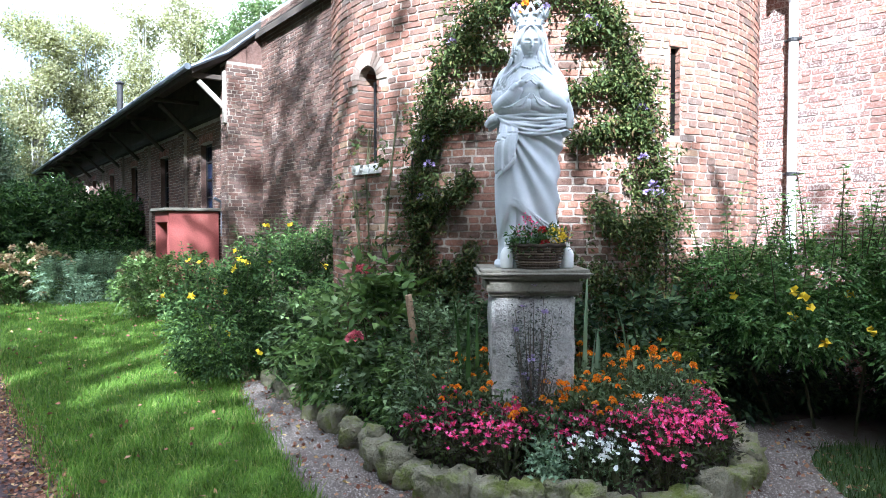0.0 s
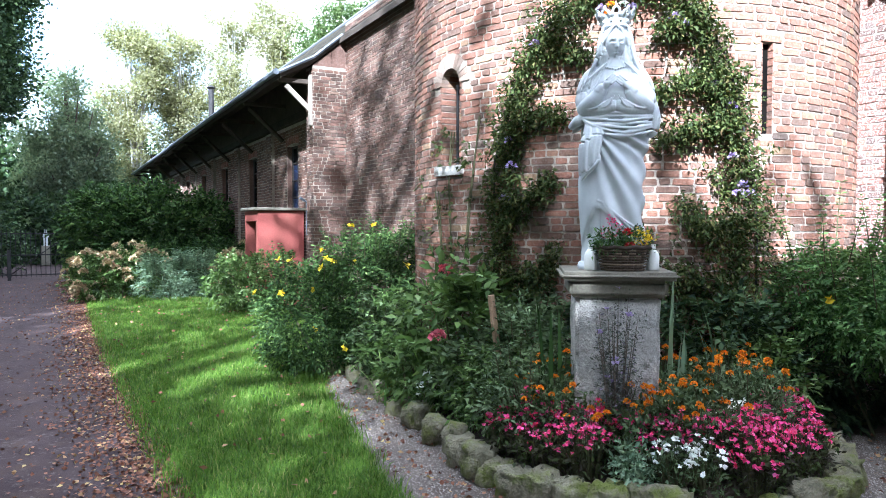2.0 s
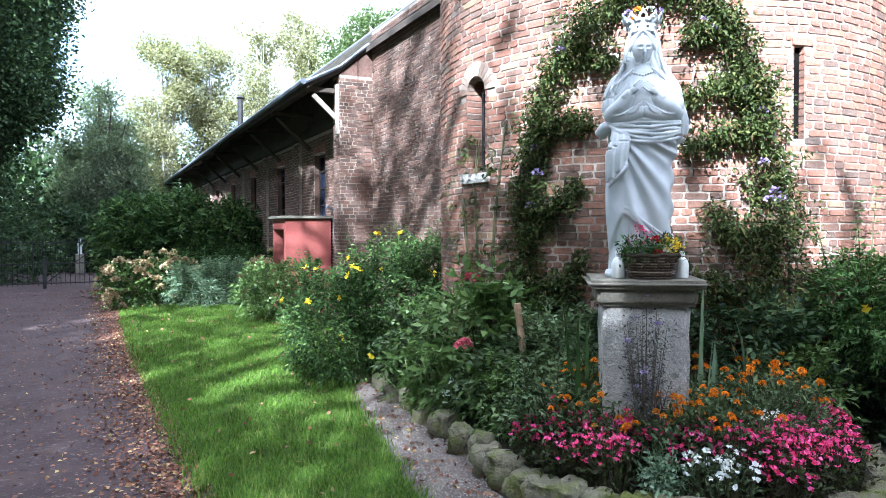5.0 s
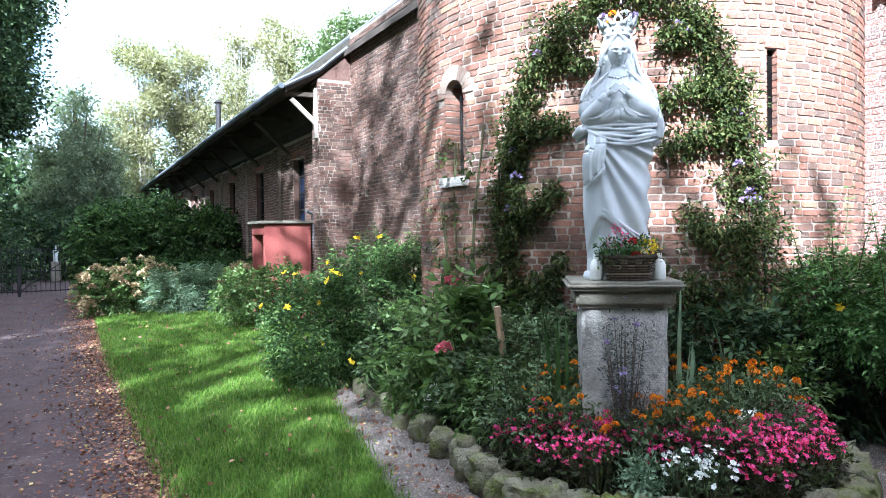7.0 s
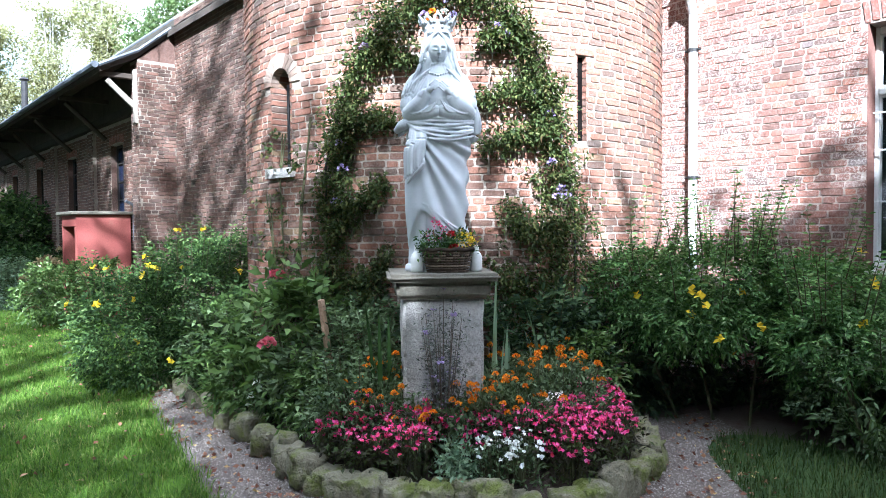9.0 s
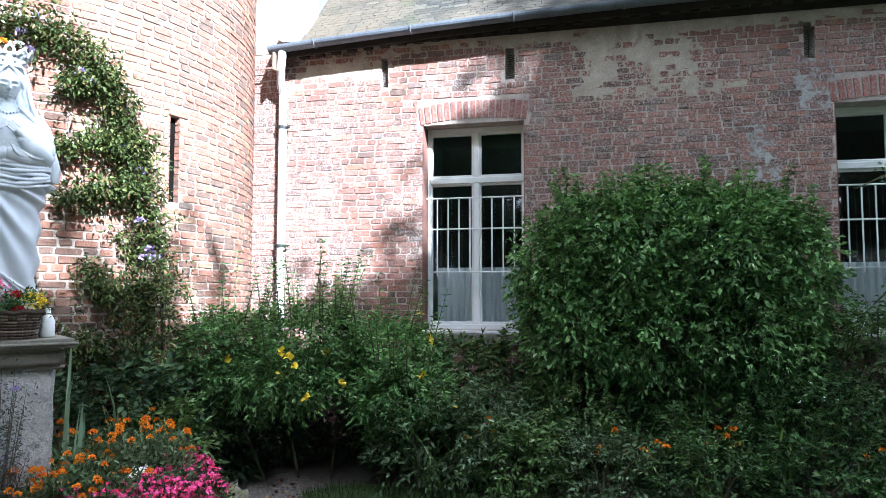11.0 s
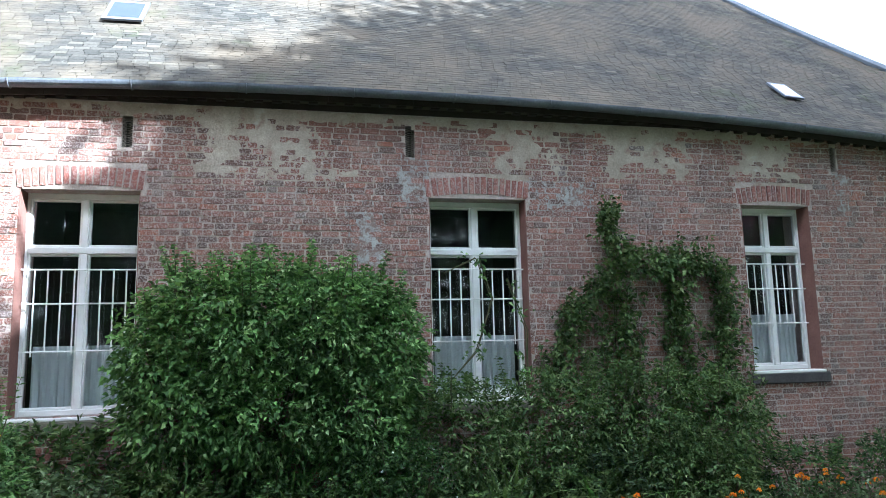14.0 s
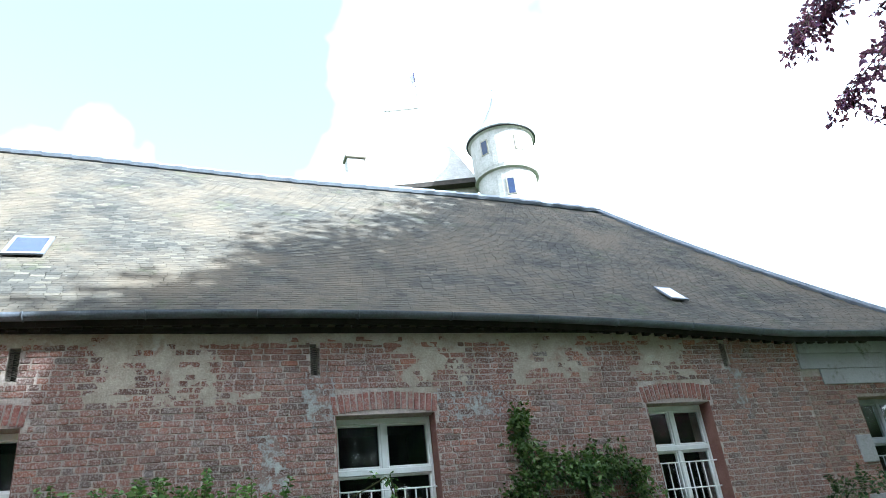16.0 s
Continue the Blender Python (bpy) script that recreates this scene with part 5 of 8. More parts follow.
def statue_mesh():
    """A robed, crowned figure as one plain mesh, front towards -y: draped body, sleeves, head, veil and crown."""
    g = Geo()
    rows = [(0.00, -0.205, 0.195, 0.165), (0.06, -0.200, 0.190, 0.160), (0.14, -0.196, 0.182, 0.152), (0.26, -0.205, 0.172, 0.150), (0.40, -0.218, 0.168, 0.150), (0.55, -0.220, 0.176, 0.148),
            (0.70, -0.208, 0.188, 0.144), (0.80, -0.200, 0.192, 0.142), (0.88, -0.202, 0.208, 0.140), (0.98, -0.212, 0.218, 0.146), (1.08, -0.210, 0.214, 0.146), (1.16, -0.192, 0.194, 0.128),
            (1.215, -0.165, 0.165, 0.104), (1.255, -0.118, 0.116, 0.088), (1.30, -0.060, 0.058, 0.060)]
    Z, S = 230, 220
    zs = np.linspace(0, 1.32, Z)[:, None]
    xl, xr, dp = (np.interp(zs, [r[0] for r in rows], [r[i] for r in rows]) for i in (1, 2, 3))
    t = (np.arange(S) * math.tau / S)[None, :]
    c, s = np.cos(t), np.sin(t)
    w, mid = (xr - xl) / 2, (xr + xl) / 2
    x0 = mid + w * c
    front = np.clip(-s, 0, 1) ** 0.5
    step = lambda v, k: 1 / (1 + np.exp(-np.clip(v * k, -60, 60)))  # noqa: E731
    # slanting hem of the mantle over the long robe
    hem = np.interp(x0, (-0.22, -0.19, -0.15, -0.115, -0.08, 0.0, 0.08, 0.170), (0.13, 0.165, 0.28, 0.380, 0.365, 0.295, 0.230, 0.165))
    on = step(zs - hem, 130)
    robe = 0.020 * np.abs(np.sin(x0 * 44 + 0.7 + 0.25 * np.sin(zs * 9))) - 0.012
    fan = np.arctan2(x0 + 0.17, 0.95 - zs)
    far_ = np.hypot(x0 + 0.17, 0.95 - zs)
    pull = 0.016 * np.minimum(1, far_ * 2.6) * np.sin(fan * 13 + 0.5) ** 3 + 0.008 * np.sin(fan * 29 + 4 * zs)
    band = 0.006 * np.exp(-((zs - hem - 0.008) / 0.006) ** 2) + 0.005 * np.exp(-((zs - hem - 0.055) / 0.005) ** 2) + 0.003 * (np.sin((x0 + zs) * 150) > 0.2) * (np.abs(zs - hem - 0.03) < 0.017)
    band = band * (x0 > -0.10)
    side = 0.012 * np.exp(-((x0 - xr) / 0.03) ** 2) * np.sin(zs * 34)
    low = (zs < 0.90)
    f = low * (front * (on * (0.016 + pull * (1 - 0.6 * (band > 0.002)) + band) + (1 - on) * robe) + side)
    back = np.clip(s, 0, 1) ** 0.5
    f = f + back * (0.012 * np.sin(12 * t + 1.6 * zs) + 0.006 * np.sin(23 * t))
    chest = 0.016 * np.exp(-((zs - 1.10) / 0.08) ** 2) * front
    yoke = (zs > 1.0) * front * 0.003 * np.sin(np.abs(c) * 14 - zs * 30) * (np.abs(c) > 0.35)
    X = mid + (w + f + yoke * 0.5) * c
    Y = (dp + f + chest + yoke) * s - 0.012 * np.exp(-((zs - 0.4) / 0.2) ** 2)
    V = np.stack([X, Y, np.broadcast_to(zs, X.shape)], 2).reshape(-1, 3)
    F = [(i * S + k, i * S + (k + 1) % S, (i + 1) * S + (k + 1) % S, (i + 1) * S + k) for i in range(Z - 1) for k in range(S)]
    g.add(V.tolist(), F + [tuple(range(S))[::-1], tuple((Z - 1) * S + k for k in range(S))])
    g.lathe([(0.22, 0.0), (0.225, 0.02), (0.215, 0.045), (0.19, 0.05)], 40, squash=0.82)
    # folded end that hangs over one hip and flares to a curling edge
    for j in range(8):
        x = -0.205 + 0.0145 * j
        y = -0.098 - 0.085 * math.sqrt(max(0.0, 1 - (x / 0.25) ** 2)) + 0.005 * math.cos(j * 1.9)
        end = 0.590 + 0.013 * j + 0.005 * math.sin(j * 1.9)
        g.limb([(-0.170 + 0.010 * j, -0.115, 0.915), (x * 0.5 - 0.080 + 0.006 * j, y + 0.004, 0.83), (x, y - 0.008, 0.75), (x - 0.004, y - 0.008, end)], [0.013, 0.016, 0.0175, 0.0125])
    g.limb([(-0.100, -0.185, 0.70), (-0.098, -0.196, 0.67), (-0.125, -0.190, 0.635), (-0.165, -0.165, 0.595), (-0.200, -0.125, 0.555)], [0.010, 0.012, 0.011, 0.010, 0.006])
    # girdle, and the mantle drawn across the waist in hanging folds
    g.limb([(-0.17, -0.06, 0.965), (-0.08, -0.135, 0.962), (0.0, -0.152, 0.958), (0.09, -0.135, 0.955), (0.18, -0.06, 0.955)], 0.013)
    for k in range(6):
        pts = []
        for q in range(11):
            x = -0.195 + 0.41 * q / 10
            u = (x - 0.06) / 0.25
            sag = (0.004 + 0.021 * k) * max(0.0, 1 - u * u) ** 0.7 + 0.004 * math.sin(5 * u + 2.1 * k)
            pts.append((x, -0.032 - (0.122 + 0.003 * k + 0.004 * math.sin(2.3 * k)) * math.sqrt(max(0.02, 1 - (x / 0.245) ** 2)), 0.940 - 0.003 * k + 0.012 * max(0, u) - sag))
        g.limb(pts, [0.007] + [0.0105 + 0.003 * math.sin(1.3 * q + 1.7 * k) for q in range(9)] + [0.007], 12, 2)
    # knot at the hip with a bunched end
    g.limb([(-0.18, -0.075, 0.945), (-0.225, -0.085, 0.925), (-0.262, -0.065, 0.895)], [0.028, 0.034, 0.024])
    g.limb([(-0.19, -0.06, 0.915), (-0.23, -0.06, 0.885), (-0.25, -0.045, 0.865)], [0.024, 0.022, 0.012])
    # broad shoulders under the mantle, arms folded on the breast, wide sleeves gathered at the elbows
    for s_ in (-1, 1):
        up_ = 0.0 if s_ > 0 else 0.010
        g.limb([(s_ * 0.085, 0.0, 1.255), (s_ * 0.140, -0.012, 1.205), (s_ * 0.172, -0.035, 1.130), (s_ * 0.184, -0.060, 1.045), (s_ * 0.170, -0.075, 0.985)], [0.040, 0.056, 0.060, 0.060, 0.050], 20)
        g.limb([(s_ * 0.178, -0.085, 1.000), (s_ * 0.135, -0.128, 1.030), (s_ * 0.090, -0.150, 1.080 + up_)], [0.056, 0.054, 0.040], 20)
        g.limb([(s_ * 0.165, -0.095, 0.985), (s_ * 0.095, -0.130, 0.985), (s_ * 0.020, -0.142, 1.000)], [0.044, 0.046, 0.040], 18)
        for j in range(6):
            # creases that run from shoulder and elbow towards the breast
            g.limb([(s_ * (0.070 + 0.024 * j), -0.082 - 0.006 * j, 1.245 - 0.014 * j), (s_ * (0.118 + 0.020 * j), -0.110 + 0.004 * j, 1.150 - 0.010 * j), (s_ * (0.165 + 0.013 * j), -0.128 + 0.014 * j, 1.045 - 0.012 * j)], [0.004, 0.0075, 0.004], 8, 4)
            g.limb([(s_ * (0.226 - 0.016 * j), -0.098 - 0.012 * j, 1.030 - 0.008 * j), (s_ * (0.170 - 0.022 * j), -0.150 - 0.006 * j, 0.985 + 0.002 * j), (s_ * (0.112 - 0.020 * j), -0.176 - 0.002 * j, 0.990 + 0.014 * j)], [0.004, 0.0075, 0.004], 8, 4)
        # cuff, and the hand laid on the breast with the fingers upward
        g.limb([(s_ * 0.104, -0.158, 1.078 + up_), (s_ * 0.088, -0.163, 1.098 + up_)], [0.032, 0.029], 18)
        h0, h1 = Vector((s_ * 0.074, -0.172, 1.106 + up_)), Vector((s_ * 0.042, -0.172, 1.134 + up_))
        g.limb([h0, (h0 + h1) / 2, h1], [0.017, 0.021, 0.018])
        side_ = Vector((s_ * 0.0092, 0, 0.0092))
        for j in range(4):
            p = h1 + side_ * (j - 1.5) + Vector((0, -0.010, 0))
            q = Vector((-s_ * 0.021, 0.002, 0.019)) * (1.0 - 0.08 * abs(j - 1.5))
            g.limb([p, p + q, p + q * 2.0], [0.0078, 0.0074, 0.0052], 8, 3)
        # edge of the shoulder cape
        g.limb([(s_ * 0.055, -0.082, 1.275), (s_ * 0.110, -0.100, 1.225), (s_ * 0.172, -0.090, 1.165), (s_ * 0.225, -0.045, 1.120)], [0.007, 0.010, 0.010, 0.006], 10)
    # fall of the mantle behind the far elbow
    g.limb([(0.215, -0.05, 1.03), (0.236, -0.05, 0.94), (0.228, -0.04, 0.86), (0.19, -0.03, 0.82)], [0.036, 0.038, 0.034, 0.014], 16)
    # collar beads
    for k in range(13):
        b = radians(208 + 124 * k / 12)
        g.lathe([(0.002, -0.006), (0.007, 0.0), (0.002, 0.006)], 8, Matrix.Translation((0.092 * math.cos(b), 0.088 * math.sin(b) - 0.016, 1.262 - 0.030 * (1 - abs(math.cos(b))))))
    # head, a little bent forward and turned
    hm = Matrix.Translation((-0.002, -0.034, 1.408)) @ pose(0, 0, 0, 14, 2, 8)
    hv = []
    H, R = 96, 72
    gauss = lambda v, k: math.exp(-(v / k) ** 2)  # noqa: E731
    for i in range(R + 1):
        p = math.pi * i / R
        for k in range(H):
            b = math.tau * k / H
            x, y, z = 0.0635 * math.sin(p) * math.cos(b), 0.076 * math.sin(p) * math.sin(b), -0.096 * math.cos(p)
            if z < 0:
                x *= 1 + 2.2 * z
            fr = 1.0 if y < 0 else 0.0
            out = 0.026 * gauss(x, 0.0085) * gauss(z + 0.020, 0.012) + 0.011 * gauss(x, 0.0075) * gauss(z - 0.004, 0.020)
            out += 0.003 * gauss(abs(x) - 0.025, 0.018) * gauss(z - 0.025, 0.007)
            out -= 0.011 * gauss(abs(x) - 0.025, 0.014) * gauss(z - 0.008, 0.009)
            out += 0.010 * gauss(abs(x) - 0.025, 0.012) * gauss(z - 0.000, 0.006)
            out += 0.008 * gauss(x, 0.014) * gauss(z + 0.045, 0.005) + 0.010 * gauss(x, 0.012) * gauss(z + 0.057, 0.005) - 0.012 * gauss(x, 0.017) * gauss(z + 0.051, 0.003)
            out += 0.010 * gauss(x, 0.017) * gauss(z + 0.081, 0.012) - 0.006 * gauss(x, 0.014) * gauss(z + 0.067, 0.004)
            hv.append(hm @ Vector((x, y - 1.4 * out * fr, z)))
    g.add(hv, [(i * H + k, i * H + (k + 1) % H, (i + 1) * H + (k + 1) % H, (i + 1) * H + k) for i in range(R) for k in range(H)])
    g.limb([(0, -0.004, 1.25), (-0.001, -0.012, 1.30), (-0.002, -0.018, 1.37)], [0.056, 0.040, 0.038], 18)
    for s_ in (-1, 1):
        g.limb([(s_ * 0.060, -0.010, 1.43), (s_ * 0.068, -0.012, 1.36), (s_ * 0.070, -0.015, 1.30), (s_ * 0.078, -0.020, 1.25)], [0.030, 0.036, 0.040, 0.040], 16)
    # waved hair parted over the forehead and falling inside the veil
    for s_ in (-1, 1):
        for j in range(4):
            pts = []
            for q in range(13):
                u = q / 12
                a0 = radians(-82 + 66 * min(1, u * 1.7) + 14 * j)
                rr = 0.071 + 0.004 * j + 0.0035 * math.sin(u * 16 + j * 1.6)
                pts.append((-0.002 + s_ * rr * math.cos(a0) * (1 + 0.40 * u ** 1.6), -0.030 + 0.078 * math.sin(a0) * (1 - 0.30 * u), 1.495 - 0.010 * j - 0.215 * u ** 1.25))
            g.limb(pts, [0.006] + [0.0095] * 11 + [0.006], 8, 2)
    g.limb([(-0.002, -0.012, 1.42), (-0.002, -0.016, 1.455)], [0.078, 0.076], 24)
    # veil over the back of the head, widening on to the shoulders
    vr = []
    n_v, VS = 34, 44
    for i in range(n_v + 1):
        q = i / n_v
        z = 1.530 - 0.34 * q
        top = math.sin(min(1, 0.14 + q * 4.0) * math.pi / 2)
        wv = float(np.interp(z, (1.19, 1.23, 1.28, 1.33, 1.40, 1.47, 1.53), (0.190, 0.165, 0.135, 0.118, 0.106, 0.098, 0.086))) * top
        dv = (0.090 + 0.012 * q) * top
        ring_ = []
        for k in range(VS + 1):
            b = radians(-24) + radians(228) * k / VS
            fo = 0.007 * math.sin(k * 0.85 + 2 * q) * q
            ring_.append((-0.002 + (wv + fo) * math.cos(b), -0.010 + (dv + fo) * math.sin(b), z))
        for k in range(VS, -1, -1):
            b = radians(-24) + radians(228) * k / VS
            ring_.append((-0.002 + (wv - 0.013) * math.cos(b), -0.010 + (dv - 0.013) * math.sin(b), z))
        vr.append(ring_)
    m_ = len(vr[0])
    g.add([p for r in vr for p in r], [(i * m_ + k, (i + 1) * m_ + k, (i + 1) * m_ + (k + 1) % m_, i * m_ + (k + 1) % m_) for i in range(n_v) for k in range(m_)] + [tuple(range(m_)), tuple(n_v * m_ + k for k in range(m_))[::-1]])
    for s_ in (-1, 1):
        g.limb([(s_ * 0.074, -0.052, 1.500), (s_ * 0.096, -0.052, 1.430), (s_ * 0.106, -0.058, 1.350), (s_ * 0.128, -0.066, 1.275), (s_ * 0.165, -0.060, 1.210)], [0.008, 0.011, 0.012, 0.012, 0.008], 10)
    # crown: flaring band, beaded edge and pierced points
    C0 = Matrix.Translation((-0.002, -0.014, 0))
    g.lathe([(0.076, 1.498), (0.086, 1.502), (0.084, 1.516), (0.090, 1.545), (0.104, 1.572), (0.098, 1.576), (0.084, 1.545), (0.074, 1.51)], 48, C0)
    g.lathe([(0.06, 1.49), (0.084, 1.50), (0.084, 1.515), (0.06, 1.52)], 48, C0)
    for k in range(10):
        b = math.tau * k / 10 - math.pi / 2
        tall = 0.042 if k % 2 == 0 else 0.028
        for e in (-0.22, 0.22):
            g.limb([(-0.002 + 0.101 * math.cos(b + e), -0.014 + 0.101 * math.sin(b + e), 1.566), (-0.002 + 0.113 * math.cos(b + e * 0.75), -0.014 + 0.113 * math.sin(b + e * 0.75), 1.572 + tall * 0.45), (-0.002 + 0.119 * math.cos(b), -0.014 + 0.119 * math.sin(b), 1.568 + tall)], [0.011, 0.009, 0.007], 8, 3)
        g.lathe([(0.003, -0.012), (0.011, 0.0), (0.003, 0.012)], 8, Matrix.Translation((-0.002 + 0.121 * math.cos(b), -0.014 + 0.121 * math.sin(b), 1.574 + tall)))
        g.lathe([(0.002, -0.009), (0.009, 0.0), (0.002, 0.009)], 8, Matrix.Translation((-0.002 + 0.093 * math.cos(b + 0.31), -0.014 + 0.093 * math.sin(b + 0.31), 1.532)))
    return g


STATUE = 0.957
statue = statue_mesh().obj("statue", M_STATUE, smooth=True)
statue.matrix_basis = pose(*PED, PED_TOP, 0, 0, -42) @ Matrix.Scale(STATUE, 4)
tagged(statue, "white painted stone statue with crown on a pedestal", "statue")
fuse = statue.modifiers.new("fuse", "REMESH")
fuse.mode, fuse.voxel_size, fuse.use_smooth_shade = "VOXEL", 0.0036, True
soften = statue.modifiers.new("soften", "SMOOTH")
soften.factor, soften.iterations = 0.5, 1


def pompon(g_r, petals, mat, name, parent, place, label="", ruffle=0.5):
    """A double bloom: rings of small petals over a dome."""
    n = petals
    t = rng.uniform(0, math.tau, n)
    p = np.arccos(1 - rng.uniform(0, 1.15, n))
    d = np.stack([np.sin(p) * np.cos(t), np.sin(p) * np.sin(t), np.cos(p)], 1)
    P = d * g_r * 0.58 + np.array(place)
    return leaf_object(name, P, d + rng.normal(size=d.shape) * 0.2, g_r * 0.52, g_r * 0.62, mat, parent, label, fold=ruffle)


# blooms laid in the crown
SM = statue.matrix_basis
for k in range(6):
    t = math.tau * k / 9 * 2 - math.pi / 2 - 0.35
    p = SM @ Vector((0.004 + 0.105 * math.cos(t), -0.02 + 0.108 * math.sin(t), 1.612))
    e = thing("crown_bloom", tuple(p), "small cut bloom laid in the statue's crown", "flower", "blooms in the crown")
    pompon(0.028, 26, (P_ORANGE, P_LILAC, P_WHITE)[k % 3], "petals", e, (0, 0, 0))

# basket of flowers and two white flasks
PM = ped.matrix_basis
basket = thing("flower_basket", tuple(PM @ Vector((0.03, -0.195, 1.238))), "oval brown wicker basket planted with heather and roses", "basket", rz=-38)
for k in range(8):
    z = 0.008 + 0.0155 * k
    w, d = 0.118 + 0.0035 * k, 0.080 + 0.0025 * k
    for ph in (0, math.pi):
        Geo().tube([((w + 0.005 * math.sin(t * 11 + ph)) * math.cos(t), (d + 0.005 * math.sin(t * 11 + ph)) * math.sin(t), z) for t in (math.tau * j / 66 for j in range(67))], 0.0058, 6, False).obj("woven_strand", M_WICKER, basket)
Geo().tube([(0.150 * math.cos(t), 0.104 * math.sin(t), 0.135 + 0.004 * math.sin(9 * t)) for t in (math.tau * j / 48 for j in range(49))], 0.012, 8, False).obj("rim", M_WICKER, basket)
Geo().lathe([(0.105, 0.005), (0.135, 0.11)], 24, squash=0.68).obj("soil", M_SOIL, basket)
P, D = clump_points([(-0.06, 0, 0.15, 0.095, 0.09, 0.065), (0.06, 0, 0.16, 0.095, 0.09, 0.07)], 90, 12, 0.02)
leaf_object("foliage", P, D, 0.035, 0.012, L_SHRUB, basket)
P, D = clump_points([(0.10, -0.02, 0.19, 0.05, 0.05, 0.035)], 30, 8, 0.012)
tagged(leaf_object("heather", P, D, 0.018, 0.010, P_YELLOW, basket), "pale yellow heather", kind="stuff")
for px, py, pz in ((0.015, -0.05, 0.215), (0.025, -0.08, 0.14)):
    pompon(0.032, 34, P_RED, "rose", basket, (px, py, pz), "dark red rose")
P, D = clump_points([(-0.07, -0.02, 0.25, 0.05, 0.04, 0.06)], 16, 5, 0.012)
tagged(leaf_object("heather", P, D, 0.014, 0.010, P_PINK, basket), "sparse pink heather", kind="stuff")
for sx in (-0.150, 0.205):
    fl = thing("flask", tuple(PM @ Vector((sx, -0.15, 1.238))), "small white opaque flask standing beside the basket", "flask", "flasks beside the basket")
    Geo().lathe([(0.034, 0.0), (0.038, 0.008), (0.038, 0.085), (0.030, 0.105), (0.016, 0.122)], 20).obj("body", M_WHITE_PAINT, fl, smooth=True)
    Geo().lathe([(0.017, 0.123), (0.017, 0.150), (0.013, 0.153)], 16).obj("cap", M_WHITE_PAINT, fl)

# ---------------------------------------------------------------- trees
def tree(name, place, lobes, leaf, mat, clusters, per, spread, label, trunk_r=0.25, lean=(0, 0), category="tree", limbs=9, bark=None, shell=0.55, width=0.62):
    """A tapered trunk, limbs up to the lobes, and a crown of single leaves in clusters. Lobes are in the tree's own space."""
    e = thing(name, place, label, category)
    low = min(l[2] - l[5] for l in lobes)
    top = max(l[2] + l[5] * 0.6 for l in lobes)
    cx, cy = np.mean([l[0] for l in lobes]), np.mean([l[1] for l in lobes])
    r = random.Random(hash((round(place[0] * 7), round(place[1] * 11))) & 0xffff)
    pts = [(cx * t * 0.7 + lean[0] * t + 0.08 * math.sin(5 * t), cy * t * 0.7 + lean[1] * t, top * t - 0.1) for t in (k / 7 for k in range(8))]
    Geo().tube(pts, [trunk_r * (1.25 - 1.1 * k / 7) for k in range(8)], 10).obj("trunk", bark or M_BARK, e)
    g = Geo()
    for k in range(limbs):
        l = lobes[k % len(lobes)]
        t0 = min(0.9, max(0.15, (low / top) * 0.8 + r.uniform(0, 0.4)))
        s = Vector(pts[min(7, int(t0 * 7))])
        a = r.uniform(0, math.tau)
        tip = Vector((l[0] + math.cos(a) * l[3] * 0.8, l[1] + math.sin(a) * l[4] * 0.8, l[2] + r.uniform(-0.3, 0.7) * l[5]))
        mid = (s + tip) / 2 + Vector((0, 0, 0.12 * (tip - s).length))
        g.tube([s, (s + mid) / 2 + Vector((0, 0, 0.1)), mid, tip], [trunk_r * 0.42, trunk_r * 0.3, trunk_r * 0.2, trunk_r * 0.05], 6)
    tagged(g.obj("limb", bark or M_BARK, e), kind="stuff")
    P, D = clump_points(lobes, clusters, per, spread, shell)
    tagged(leaf_object("crown", P, D, leaf, leaf * width, mat, e), kind="stuff")
    return e


# Unseen crown: lobes are placed for the shade they throw on roof and wall.
tree("copper_beech_tree", (-0.1, -13.0, 0), [(0, 0, 10.7, 4.6, 4.6, 4.7), (2.0, -0.5, 13.5, 2.2, 2.2, 2.7), (1.8, 0.8, 8.6, 2.8, 2.6, 3.4), (-1.5, 1.0, 8.0, 3.2, 3.0, 3.5), (-2.5, 0.0, 14.0, 2.0, 2.0, 2.6), (3.2, 0.5, 11.0, 2.6, 2.6, 4.2)], 0.22, L_COPPER, 3100, 16, 0.33, "copper beech with dark purple leaves", 0.45, shell=0.3)
# Unseen tree, added only to keep the sun off the statue.
tree("statue_shade_tree", (-9.24, -9.0, 0), [(0, 0, 13.5, 1.4, 1.4, 2.0), (0, 0, 10.0, 1.2, 1.2, 2.0)], 0.22, L_FAR_GREEN, 420, 14, 0.28, "unseen slender tree added to shade the statue", 0.14, shell=0.3)
# Two unseen trees, placed by where their shade and dapples should fall.
tree("unseen_shade_tree", (-5.04, -10.0, 0), [(0, 0, 8.9, 3.8, 3.8, 4.0), (0.8, 1.3, 7.8, 2.4, 2.4, 3.0), (0.80, -2.0, 13.6, 1.7, 1.7, 2.5)], 0.30, L_FAR_GREEN, 2100, 14, 0.30, "unseen broad tree added for the shade on bed and wall", 0.4, shell=0.3)
tree("unseen_shade_tree", (-11.2, -5.0, 0), [(0, 0, 13.2, 4.6, 4.6, 7.8)], 0.30, L_FAR_GREEN, 600, 11, 0.40, "unseen loose tree added for dappled shade", 0.4, shell=0.4)
